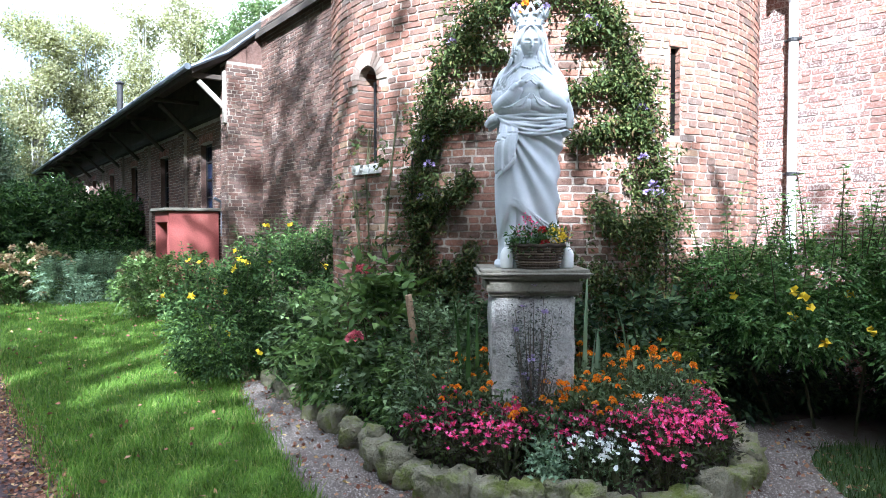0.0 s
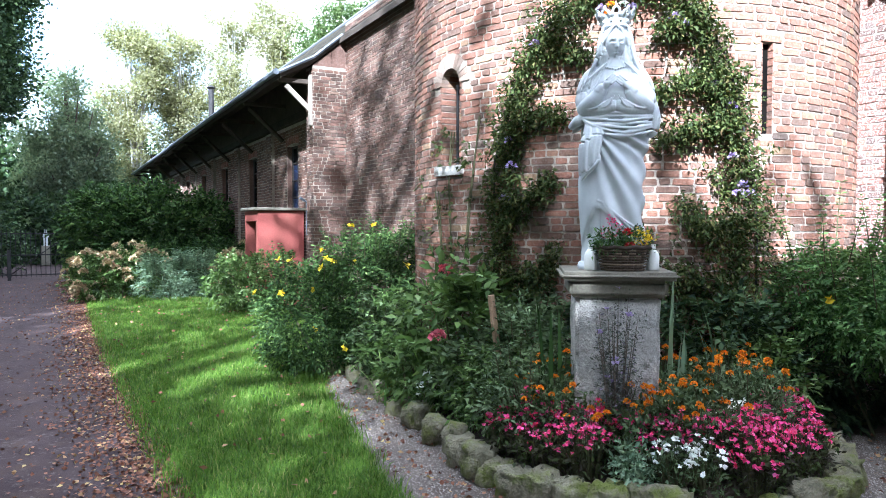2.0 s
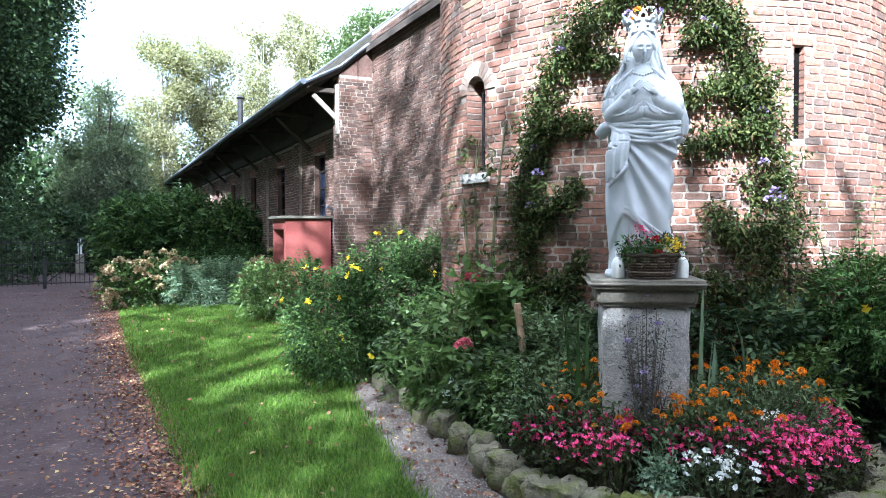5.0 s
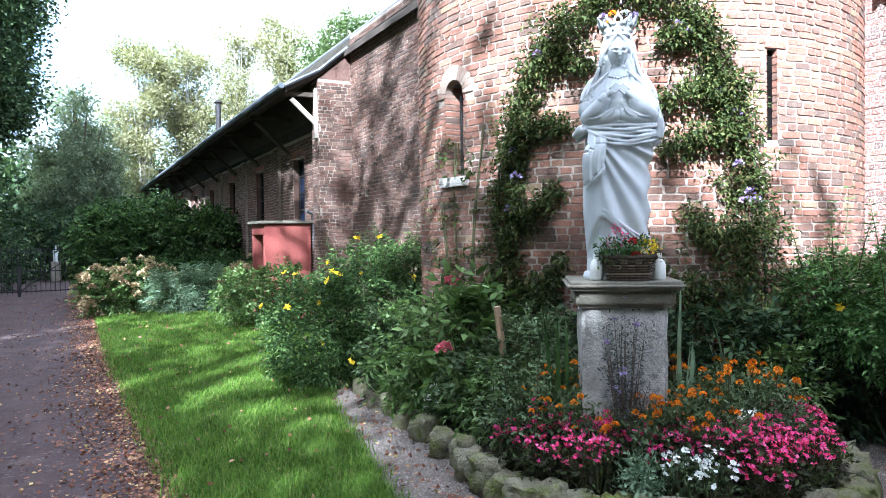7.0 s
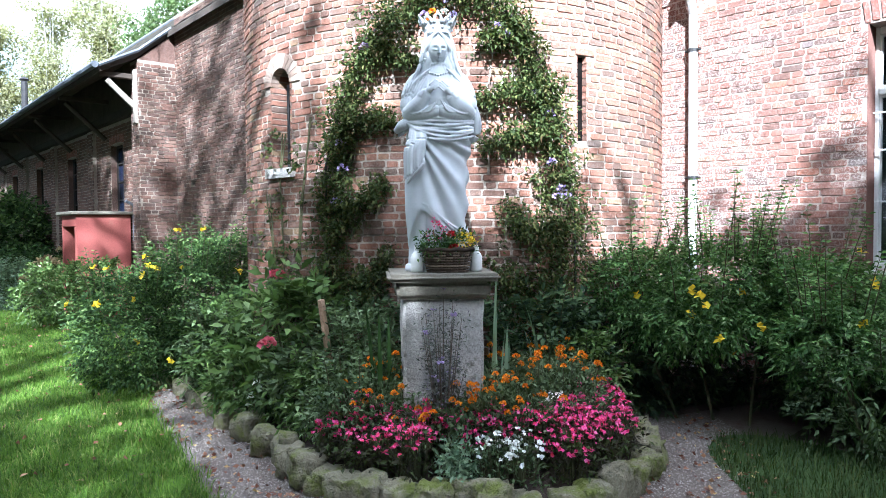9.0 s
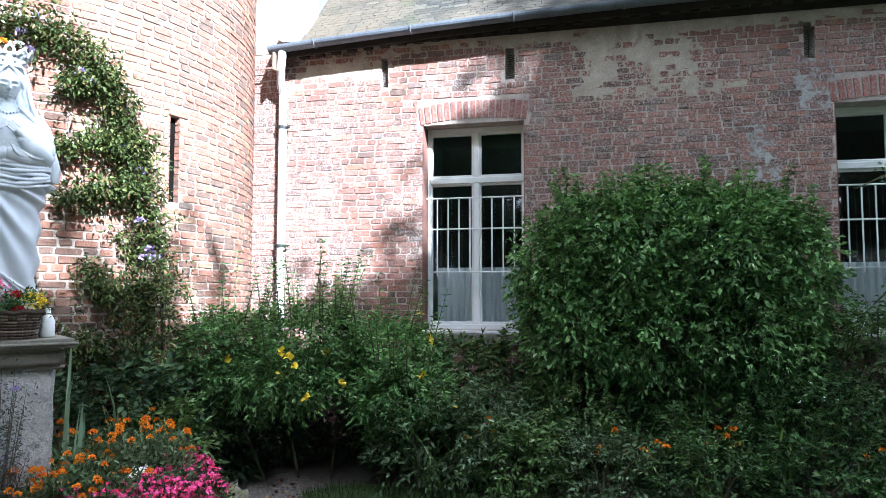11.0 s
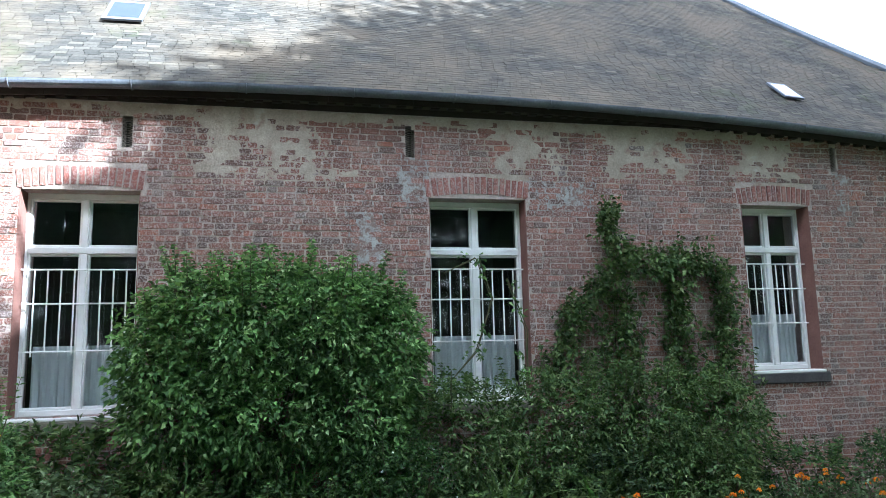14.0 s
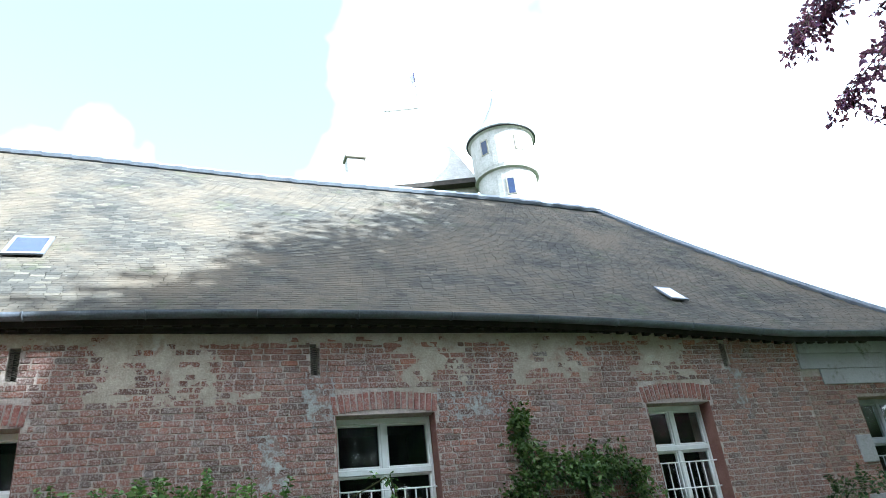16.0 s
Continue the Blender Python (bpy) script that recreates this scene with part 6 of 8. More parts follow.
# Unseen row added to darken window reflections and dim the house end.
for place, lobes in (((2.0, -23.0, 0), [(0, 0, 7.0, 4.2, 3.4, 5.6), (2.2, 0.5, 5.0, 3.2, 2.6, 4.4)]), ((-6.5, -24.0, 0), [(0, 0, 7.0, 4.4, 3.4, 5.6), (-2.0, 0.6, 4.6, 3.2, 2.8, 4.2)]), ((8.5, -24.5, 0), [(0, 0, 6.4, 4.2, 3.4, 5.4)])):
    tree("unseen_shade_tree", place, lobes, 0.34, L_FAR_GREEN, 700, 14, 0.5, "unseen dense tree added to darken reflections and the house end", 0.35, shell=0.4)
# the low copper branch that hangs into view
branch = Geo()
tips = []
e = thing("copper_beech_branch", (0, 0, 0), "hanging copper beech branch with purple leaves", "branch")
for tip in ((4.15, -6.3, 6.25), (3.75, -6.5, 6.6), (3.9, -6.55, 5.45), (3.6, -6.7, 5.1), (3.4, -6.8, 6.05)):
    s = Vector((1.2, -10.6, 8.2))
    tip = Vector(tip)
    m1 = s.lerp(tip, 0.5) + Vector((0, 0, 0.5))
    pts = [s, s.lerp(m1, 0.6) + Vector((0, 0, 0.25)), m1, m1.lerp(tip, 0.6) + Vector((0, 0, 0.12)), tip]
    branch.tube(pts, [0.045, 0.035, 0.022, 0.012, 0.005], 6)
    tips.append(pts)
P, D = [], []
for pts in tips:
    for k in range(70):
        # hanging twiglets with a row of leaves on each
        t = rng.uniform(0.5, 1.0) ** 0.6
        i = min(3, int(t * 4))
        p = pts[i].lerp(pts[i + 1], min(1.0, t * 4 - i)) + Vector(rng.normal(size=3) * 0.05)
        way = Vector((rng.normal() * 0.5 + 0.3, rng.normal() * 0.5 + 0.3, -0.75)).normalized() * rng.uniform(0.16, 0.42)
        branch.tube([p, p + way * 0.5 + Vector((0, 0, 0.02)), p + way], [0.006, 0.004, 0.002], 4)
        for q in range(11):
            P.append(tuple(p + way * (q + 1) / 11))
            D.append(tuple(way.normalized() * 0.7 + Vector(rng.normal(size=3) * 0.6)))
branch.obj("twig", M_BARK, e)
tagged(leaf_object("leaves", np.array(P), np.array(D), 0.085, 0.048, L_COPPER, e), kind="stuff")

far = [("poplar_tree", (5.2, 38, 0), [(0, 0, 8.6, 1.7, 1.7, 3.0), (-0.6, 0, 6.0, 1.4, 1.4, 2.4)], L_POPLAR, "tall pale yellow-green poplar behind the barn", 300),
       ("poplar_tree", (7.6, 39, 0), [(0, 0, 9.0, 1.6, 1.6, 3.4), (0.5, 0, 6.4, 1.5, 1.5, 2.4)], L_POPLAR, "tall pale yellow-green poplar behind the barn", 300),
       ("poplar_tree", (10.0, 38, 0), [(0, 0, 9.4, 1.5, 1.5, 3.4), (0.3, 0, 6.5, 1.5, 1.5, 2.5)], L_POPLAR, "tall pale yellow-green poplar behind the barn", 280),
       ("poplar_tree", (12.2, 37, 0), [(0, 0, 10.2, 1.2, 1.2, 3.6)], L_POPLAR, "slender poplar with thin crown", 200),
       ("willow_tree", (14.0, 33.5, 0), [(0, 0, 9.6, 2.0, 2.0, 3.0), (1.5, 0, 10.6, 1.8, 1.8, 2.6)], L_WILLOW, "bright green willow above the barn roof", 380),
       ("maple_tree", (2.0, 34, 0), [(0, 0, 4.8, 1.7, 1.7, 3.2), (-0.6, 0, 3.4, 1.5, 1.5, 2.2), (0.9, 0, 3.2, 1.4, 1.4, 2.0)], L_MAPLE, "round grey-green tree behind the gate", 760),
       ("oak_tree", (-2.8, 27, 0), [(0, 0, 8.6, 3.0, 2.6, 5.0), (1.4, -0.4, 6.4, 1.9, 1.7, 2.0), (1.6, 0, 9.6, 2.0, 1.8, 2.4), (-0.6, 0, 4.2, 2.2, 2.2, 2.4)], L_DARK, "dark overhanging oak beside the drive", 2600)]
M_PALE_BARK = surface("pale_poplar_bark", [(0.3, (0.26, 0.25, 0.22)), (0.7, (0.42, 0.41, 0.37))], coarse=3, fine=30, bump=0.5)
r_ = random.Random(97)
for name, place, lobes, mat, label, cl in far:
    slim = mat in (L_POPLAR, L_WILLOW, L_MAPLE)
    if slim:
        # many small tufts with sky between them
        lobes = [(l[0] + l[3] * 0.75 * math.sin(a) * q, l[1] + l[4] * 0.75 * math.cos(a) * q, l[2] + l[5] * r_.uniform(-0.95, 0.85), *(l[3] * r_.uniform(0.30, 0.55) for _ in range(2)), l[5] * r_.uniform(0.14, 0.28))
                 for l in lobes for a, q in ((r_.uniform(0, math.tau), math.sqrt(r_.uniform(0.05, 1))) for _ in range(26))]
    tree(name, place, lobes, 0.15, mat, int(cl * (2.4 if slim else 2.2)), 26 if slim else 34, 0.20 if slim else 0.30, label, 0.16 if mat is L_POPLAR else 0.28, shell=0.2 if slim else 0.35, limbs=22 if slim else 9, bark=M_PALE_BARK if mat is L_POPLAR else None)


woods = thing("far_woods", (0, 0, 0), "dim line of far woods behind the gate", "trees")
P, D_ = clump_points([(-22 + 4.2 * k, 52 + 3 * math.sin(k * 2.1), 3.2 + 0.9 * math.sin(k * 1.3), 3.2, 2.4, 3.6 + 0.8 * math.sin(k * 1.9)) for k in range(12)], 4200, 12, 0.5, 0.3)
tagged(leaf_object("crown", P, D_, 0.42, 0.28, L_DARK, woods), kind="stuff")
# Unseen belt: added for dark reflections, and lobes that shade road and barn.
belt = thing("unseen_tree_belt", (-11.0, 6.0, 0), "unseen belt of trees added to block sky and sun", "trees")
BELT = [(0.8 * math.sin(k * 1.7), -28 + 3.2 * k, *((3.6 + 0.8 * math.sin(k * 2.3), 2.0, 2.2, 4.4) if -28 + 3.2 * k < -2 else (8.8 + 0.8 * math.sin(k * 2.3), 2.3, 2.4, 9.4))) for k in range(18)]
BELT += [(0.4 * math.sin(k * 2.1), -18.5 + 2.7 * k, 9.0, 1.8 if k < 3 else 1.3, 1.9 if k < 3 else 1.15, 3.2) for k in range(8)]
BELT += [(0.5 * math.sin(k * 1.3), -5.0 + 3.0 * k, 17.2, 1.9, 2.0, 2.6) for k in range(3)]
P, D_ = clump_points(BELT, 8300, 12, 0.45, 0.3)
tagged(leaf_object("crown", P, D_, 0.40, 0.26, L_FAR_GREEN, belt), kind="stuff")
for l in BELT:
    Geo().tube([(l[0], l[1], -0.1), (l[0], l[1], l[2] + 1)], [0.2, 0.08], 8).obj("trunk", M_BARK, belt)


# ---------------------------------------------------------------- shrubs and flowers
def shrub(name, place, lobes, mat, clusters, per, spread, leaf, label, width=0.45, stems=8, shoots=0, shoot_len=0.5, category="shrub", shell=0.5, droop=0.1, group="", pairs=4):
    """Stems from the base, leaf clusters over lobes, and leafy shoots that stand out."""
    e = thing(name, place, label, category, group)
    g = Geo()
    r = random.Random(int(place[0] * 131 + place[1] * 577) & 0xffff)
    for k in range(stems):
        l = lobes[k % len(lobes)]
        a = r.uniform(0, math.tau)
        tip = Vector((l[0] + math.cos(a) * l[3] * 0.7, l[1] + math.sin(a) * l[4] * 0.7, l[2] + l[5] * r.uniform(0.1, 0.8)))
        base = Vector((tip.x * 0.35 + r.uniform(-0.06, 0.06), tip.y * 0.35 + r.uniform(-0.06, 0.06), -0.03))
        g.tube([base, base.lerp(tip, 0.5) + Vector((0, 0, 0.08)), tip], [0.012, 0.009, 0.003], 5)
    sp, sd = [], []
    for k in range(shoots):
        l = lobes[r.randrange(len(lobes))]
        a = r.uniform(0, math.tau)
        s = Vector((l[0] + math.cos(a) * l[3] * 0.7, l[1] + math.sin(a) * l[4] * 0.7, l[2] + l[5] * 0.6))
        out = Vector((math.cos(a) * r.uniform(0.05, 0.45), math.sin(a) * r.uniform(0.05, 0.45), 1)).normalized() * shoot_len * r.uniform(0.5, 1.1)
        tip = s + out
        g.tube([s, s.lerp(tip, 0.5) + Vector((0, 0, 0.03)), tip], [0.005, 0.004, 0.0015], 5)
        for q in range(14):
            t = 0.1 + 0.9 * q / 13
            p = s.lerp(tip, t)
            for sgn in (-1, 1):
                b = a + math.pi / 2 * (q % 2) + (0 if sgn > 0 else math.pi)
                sp.append(p)
                sd.append((math.cos(b), math.sin(b), 0.35))
    tagged(g.obj("stem", M_STEM, e), kind="stuff")
    P, D = spray_points(lobes, int(clusters * per / (2 * pairs + 1)), pairs, leaf * 3.0, 0.1 + droop, shell)
    if sp:
        P, D = np.concatenate([P, np.array([tuple(p) for p in sp])]), np.concatenate([D, np.array(sd)])
    tagged(leaf_object("foliage", P, D, leaf, leaf * width, mat, e, droop=droop), kind="stuff")
    return e


def open_bloom(e, place, r, mat, name="flower", petals=5, up=(0, 0, 1), label=""):
    """A flat flower of broad petals."""
    n = petals
    u = Vector(up).normalized()
    q = u.to_track_quat("Z", "Y")
    D = np.array([tuple(q @ Vector((math.cos(math.tau * k / n), math.sin(math.tau * k / n), 0.35))) for k in range(n)])
    P = np.tile(np.array(place, float), (n, 1))
    return leaf_object(name, P, D, r, r * 1.2, mat, e, label, fold=0.1)


def on_lobes(lobes, n, r, up=0.3, k=1.05):
    out = []
    while len(out) < n:
        l = lobes[r.randrange(len(lobes))]
        d = Vector((r.gauss(0, 1) - 0.5, r.gauss(0, 1) - 0.6, r.gauss(0, 1) + up)).normalized()
        out.append(((l[0] + d.x * l[3] * k, l[1] + d.y * l[4] * k, l[2] + d.z * l[5] * k), tuple(d)))
    return out


hyp1 = [(-0.35, 0.15, 0.55, 0.50, 0.50, 0.55), (0.15, -0.05, 0.72, 0.52, 0.48, 0.68), (0.55, 0.0, 0.85, 0.38, 0.38, 0.60)]
s1 = shrub("hypericum_shrub", (3.0, 6.65, 0), hyp1, L_HYP, 1700, 20, 0.05, 0.050, "dense green shrub with scattered yellow flowers", 0.36, 12, 40, 0.42)
r_ = random.Random(71)
for p, d in on_lobes(hyp1, 18, r_, 0.5, 1.28):
    open_bloom(s1, p, 0.045, P_YELLOW, up=d)
hyp2 = [(-0.25, 0.66, 1.02, 0.38, 0.38, 0.28), (0.0, 0.1, 1.05, 0.46, 0.50, 0.32), (0.2, -0.5, 0.95, 0.42, 0.46, 0.30), (-0.32, 0.25, 0.82, 0.36, 0.55, 0.22), (-0.05, -0.7, 0.72, 0.36, 0.36, 0.25)]
# Dark leaves added where there is only shade below the arching shrub.
shrub("shade_filler_leaves", (6.15, 2.45, 0), [(0, 0, 0.40, 0.25, 0.65, 0.45), (0, -0.6, 0.40, 0.25, 0.5, 0.42), (-0.95, 0.62, 0.36, 0.40, 0.22, 0.36), (-0.4, 0.45, 0.45, 0.35, 0.3, 0.45)], L_DARK, 800, 18, 0.05, 0.06, "dark leaves added to stand for the shade under a shrub", 0.5, 10, 0)
s2 = shrub("hypericum_shrub", (5.45, 2.35, 0), hyp2, L_CLIMB, 1500, 18, 0.05, 0.048, "arching green shrub with yellow flowers before the wall", 0.42, 3, 60, 0.60, shell=0.45, droop=0.15, pairs=4)
for p, d in on_lobes(hyp2, 16, r_, 0.7, 1.35):
    open_bloom(s2, p, 0.042, P_YELLOW, up=d)
big = [(0, 0.72, 1.62, 0.34, 0.34, 0.40), (0.02, 0.35, 1.92, 0.34, 0.40, 0.38), (-0.08, -0.1, 1.80, 0.40, 0.42, 0.50), (0.0, -0.45, 2.04, 0.32, 0.40, 0.32), (-0.06, -0.85, 1.80, 0.40, 0.42, 0.50), (0.05, -1.15, 1.94, 0.32, 0.36, 0.34), (0.05, -1.50, 1.66, 0.32, 0.30, 0.46),
       (-0.08, 0.50, 1.22, 0.36, 0.48, 0.42), (-0.1, -0.30, 1.20, 0.40, 0.55, 0.46), (-0.05, -1.15, 1.18, 0.38, 0.52, 0.50), (0.05, 0.4, 0.65, 0.28, 0.6, 0.4), (0.05, -0.8, 0.62, 0.28, 0.8, 0.4)]
big = [(x, (y + 0.42) * 0.84 - 0.42, z, rx, ry * 0.9, rz * 0.95) for x, y, z, rx, ry, rz in big]
shrub("climbing_shrub", (6.12, -0.05, 0), big, L_CLIMB, 2500, 18, 0.06, 0.056, "large dense green shrub between two windows", 0.58, 14, 150, 0.36, shell=0.6, droop=0.2, pairs=3)
low2 = [(0, 0.75, 0.80, 0.40, 0.50, 0.55), (-0.02, -0.1, 0.86, 0.42, 0.55, 0.55), (0.0, -0.95, 0.90, 0.40, 0.60, 0.55), (0.05, -1.75, 0.78, 0.36, 0.55, 0.55), (-0.15, 0.2, 0.45, 0.4, 0.7, 0.4), (-0.12, -1.2, 0.45, 0.4, 0.8, 0.42)]
shrub("rose_shrub", (6.14, -2.75, 0), low2, L_ROSE, 1600, 18, 0.055, 0.05, "tangled green rose shrub along the wall", 0.5, 12, 70, 0.36, shell=0.55, droop=0.25, pairs=3)
shrub("wall_shrub", (6.3, -7.75, 0), [(0, 0, 1.75, 0.32, 0.62, 0.35), (0, -0.1, 1.3, 0.32, 0.6, 0.45), (0.0, 0.5, 1.0, 0.3, 0.4, 0.4), (0, 0, 0.6, 0.3, 0.6, 0.5)], L_DARK, 420, 11, 0.055, 0.06, "dark green shrub against the end of the wall", 0.5, 8, 10, 0.2)


def wall_climber(name, label, put, path, mat, leaf, spread, per_m, offset=0.07, width=0.55):
    """A climber that follows a path (u, z, half width) over a wall."""
    e = thing(name, (0, 0, 0), label, "climbing plant")
    g = Geo()
    P, D = [], []
    for strand in path:
        pts = [put(u, z, 0.03) for u, z, w in strand]
        for o in range(2):
            g.tube([(p[0] + rng.normal() * 0.012, p[1] + rng.normal() * 0.012, p[2]) for p in pts], 0.006, 5)
        for (u0, z0, w0), (u1, z1, w1) in zip(strand, strand[1:]):
            ln = math.hypot(u1 - u0, z1 - z0)
            for k in range(max(1, int(ln * per_m))):
                t = rng.uniform()
                w = w0 + (w1 - w0) * t
                if k % 9 == 0:
                    hub, c0 = t, rng.normal(size=2) * w * 0.62
                    d0 = offset * abs(rng.normal()) + 0.02
                t, c, d = hub, c0 + rng.normal(size=2) * 0.03, max(0.012, d0 + rng.normal() * 0.018)
                P.append(put(u0 + (u1 - u0) * t + c[0], z0 + (z1 - z0) * t + c[1], d))
                q = np.array(put(u0, z0, 1.0)) - np.array(put(u0, z0, 0.0))
                D.append(q * 0.7 + rng.normal(size=3) * 0.8 + np.array([0, 0, -0.15]))
    tagged(g.obj("stem", M_STEM, e), kind="stuff")
    tagged(leaf_object("foliage", np.array(P), np.array(D), leaf, leaf * width, mat, e, droop=0.15), kind="stuff")
    return e


def arc(pts):
    return [(A(a), z, w) for a, z, w in pts]


arch = wall_climber("clematis_arch", "clematis trained as an arch on the tower wall", tower_map, [
    arc([(-160.5, 0.2, 0.17), (-160, 0.8, 0.16), (-160, 1.4, 0.13), (-159, 2.0, 0.11), (-156.5, 2.45, 0.12), (-152, 2.85, 0.12), (-145, 3.12, 0.12), (-137, 3.27, 0.11), (-128, 3.22, 0.12), (-121.5, 3.0, 0.13), (-117, 2.65, 0.13), (-114, 2.2, 0.12), (-111.5, 1.75, 0.19), (-111.5, 1.2, 0.27), (-113, 0.6, 0.32), (-113, 0.2, 0.32)]),
    arc([(-160, 1.55, 0.08), (-153, 1.72, 0.09), (-148, 1.85, 0.07)]), arc([(-158, 2.2, 0.08), (-150, 2.35, 0.08), (-146, 2.3, 0.05)]), arc([(-114, 2.25, 0.09), (-122, 2.2, 0.09), (-128, 2.1, 0.06)]),
    arc([(-117, 2.55, 0.08), (-124, 2.52, 0.08), (-129, 2.45, 0.05)]), arc([(-111, 1.5, 0.12), (-119, 1.45, 0.09), (-124, 1.65, 0.07)]), arc([(-113, 0.9, 0.2), (-120, 0.9, 0.16), (-126, 1.2, 0.10)]),
    arc([(-158, 1.1, 0.12), (-152, 1.0, 0.10), (-148, 1.3, 0.05)]), arc([(-150, 2.9, 0.09), (-142, 2.75, 0.07)]), arc([(-123, 3.0, 0.09), (-129, 2.85, 0.06)])], L_ARCH, 0.042, 0.1, 2300, offset=0.095, width=0.46)
Geo().tube([tower_map(A(a), z, 0.06) for a, z in ((-162, 0), (-162, 2.0), (-158, 2.5), (-152, 2.95), (-145, 3.2), (-137, 3.32), (-128, 3.26), (-121, 3.05), (-115, 2.7), (-111, 2.1), (-108.5, 1.6), (-108.5, 0))], 0.008, 6).obj("iron_hoop", M_IRON, arch)
for a, z in ((-151.5, 2.86), (-157, 2.15), (-156.5, 1.95), (-158, 1.7), (-126, 2.98), (-124.5, 2.93), (-135, 3.18), (-133, 3.3), (-118.5, 2.5), (-115.5, 2.35), (-113, 1.78), (-111.5, 1.72), (-113.8, 1.72), (-115, 1.98)):
    pompon(0.045, 24, P_LILAC, "clematis_flower", arch, tower_map(A(a), z, 0.14), ruffle=0.2)
shrub("border_plant", (6.15, 1.35, 0), [(0, 0, 0.62, 0.28, 0.55, 0.42), (-0.2, 0.35, 0.45, 0.3, 0.4, 0.4)], L_ROSE, 330, 18, 0.05, 0.07, "leafy green plant under the window sill", 0.5, 9, 12, 0.3, category="plant", group="border plants")
wall_climber("wall_climber", "leafy climber over the bricks beside a window", house_map, [
    [(-3.68, 3.08, 0.03), (-3.70, 2.8, 0.05), (-3.76, 2.6, 0.12), (-3.8, 2.3, 0.21), (-3.76, 2.0, 0.24), (-3.75, 1.6, 0.24), (-3.8, 1.0, 0.3)],
    [(-3.8, 2.48, 0.15), (-4.2, 2.48, 0.13), (-4.6, 2.48, 0.13), (-4.88, 2.42, 0.12), (-4.95, 2.1, 0.11), (-4.92, 1.7, 0.12), (-4.9, 1.2, 0.2), (-5.0, 0.6, 0.3)],
    [(-3.6, 2.25, 0.12), (-3.3, 1.98, 0.09), (-3.15, 1.7, 0.10), (-3.05, 1.3, 0.2)], [(-4.35, 2.42, 0.09), (-4.42, 2.0, 0.10), (-4.38, 1.6, 0.14), (-4.5, 1.1, 0.22)]], L_ROSE, 0.060, 0.1, 1150, offset=0.12)
wall_climber("window_creeper", "thin leafy shoots hanging before the window bars", lambda u, z, d: house_map(u, z, d + 0.02), [
    [(-1.9, 1.2, 0.1), (-2.3, 1.6, 0.06), (-2.45, 2.1, 0.05), (-2.3, 2.5, 0.05)], [(-2.8, 1.2, 0.1), (-2.78, 1.8, 0.06), (-2.6, 2.3, 0.05)], [(-2.3, 2.5, 0.04), (-2.0, 2.35, 0.04)]], L_CLIMB, 0.06, 0.1, 55, offset=0.03)
wall_climber("climbing_rose", "thin climbing rose canes on the tower", tower_map, [
    arc([(-171, 0.2, 0.12), (-172, 1.0, 0.10), (-170, 1.7, 0.05), (-167, 2.4, 0.04)]), arc([(-175, 0.3, 0.12), (-176, 1.2, 0.08), (-178, 1.9, 0.06), (-176, 2.3, 0.03)]), arc([(-180, 0.3, 0.14), (-181, 1.3, 0.10), (-182, 1.8, 0.07)])], L_ARCH, 0.05, 0.1, 75, offset=0.12)

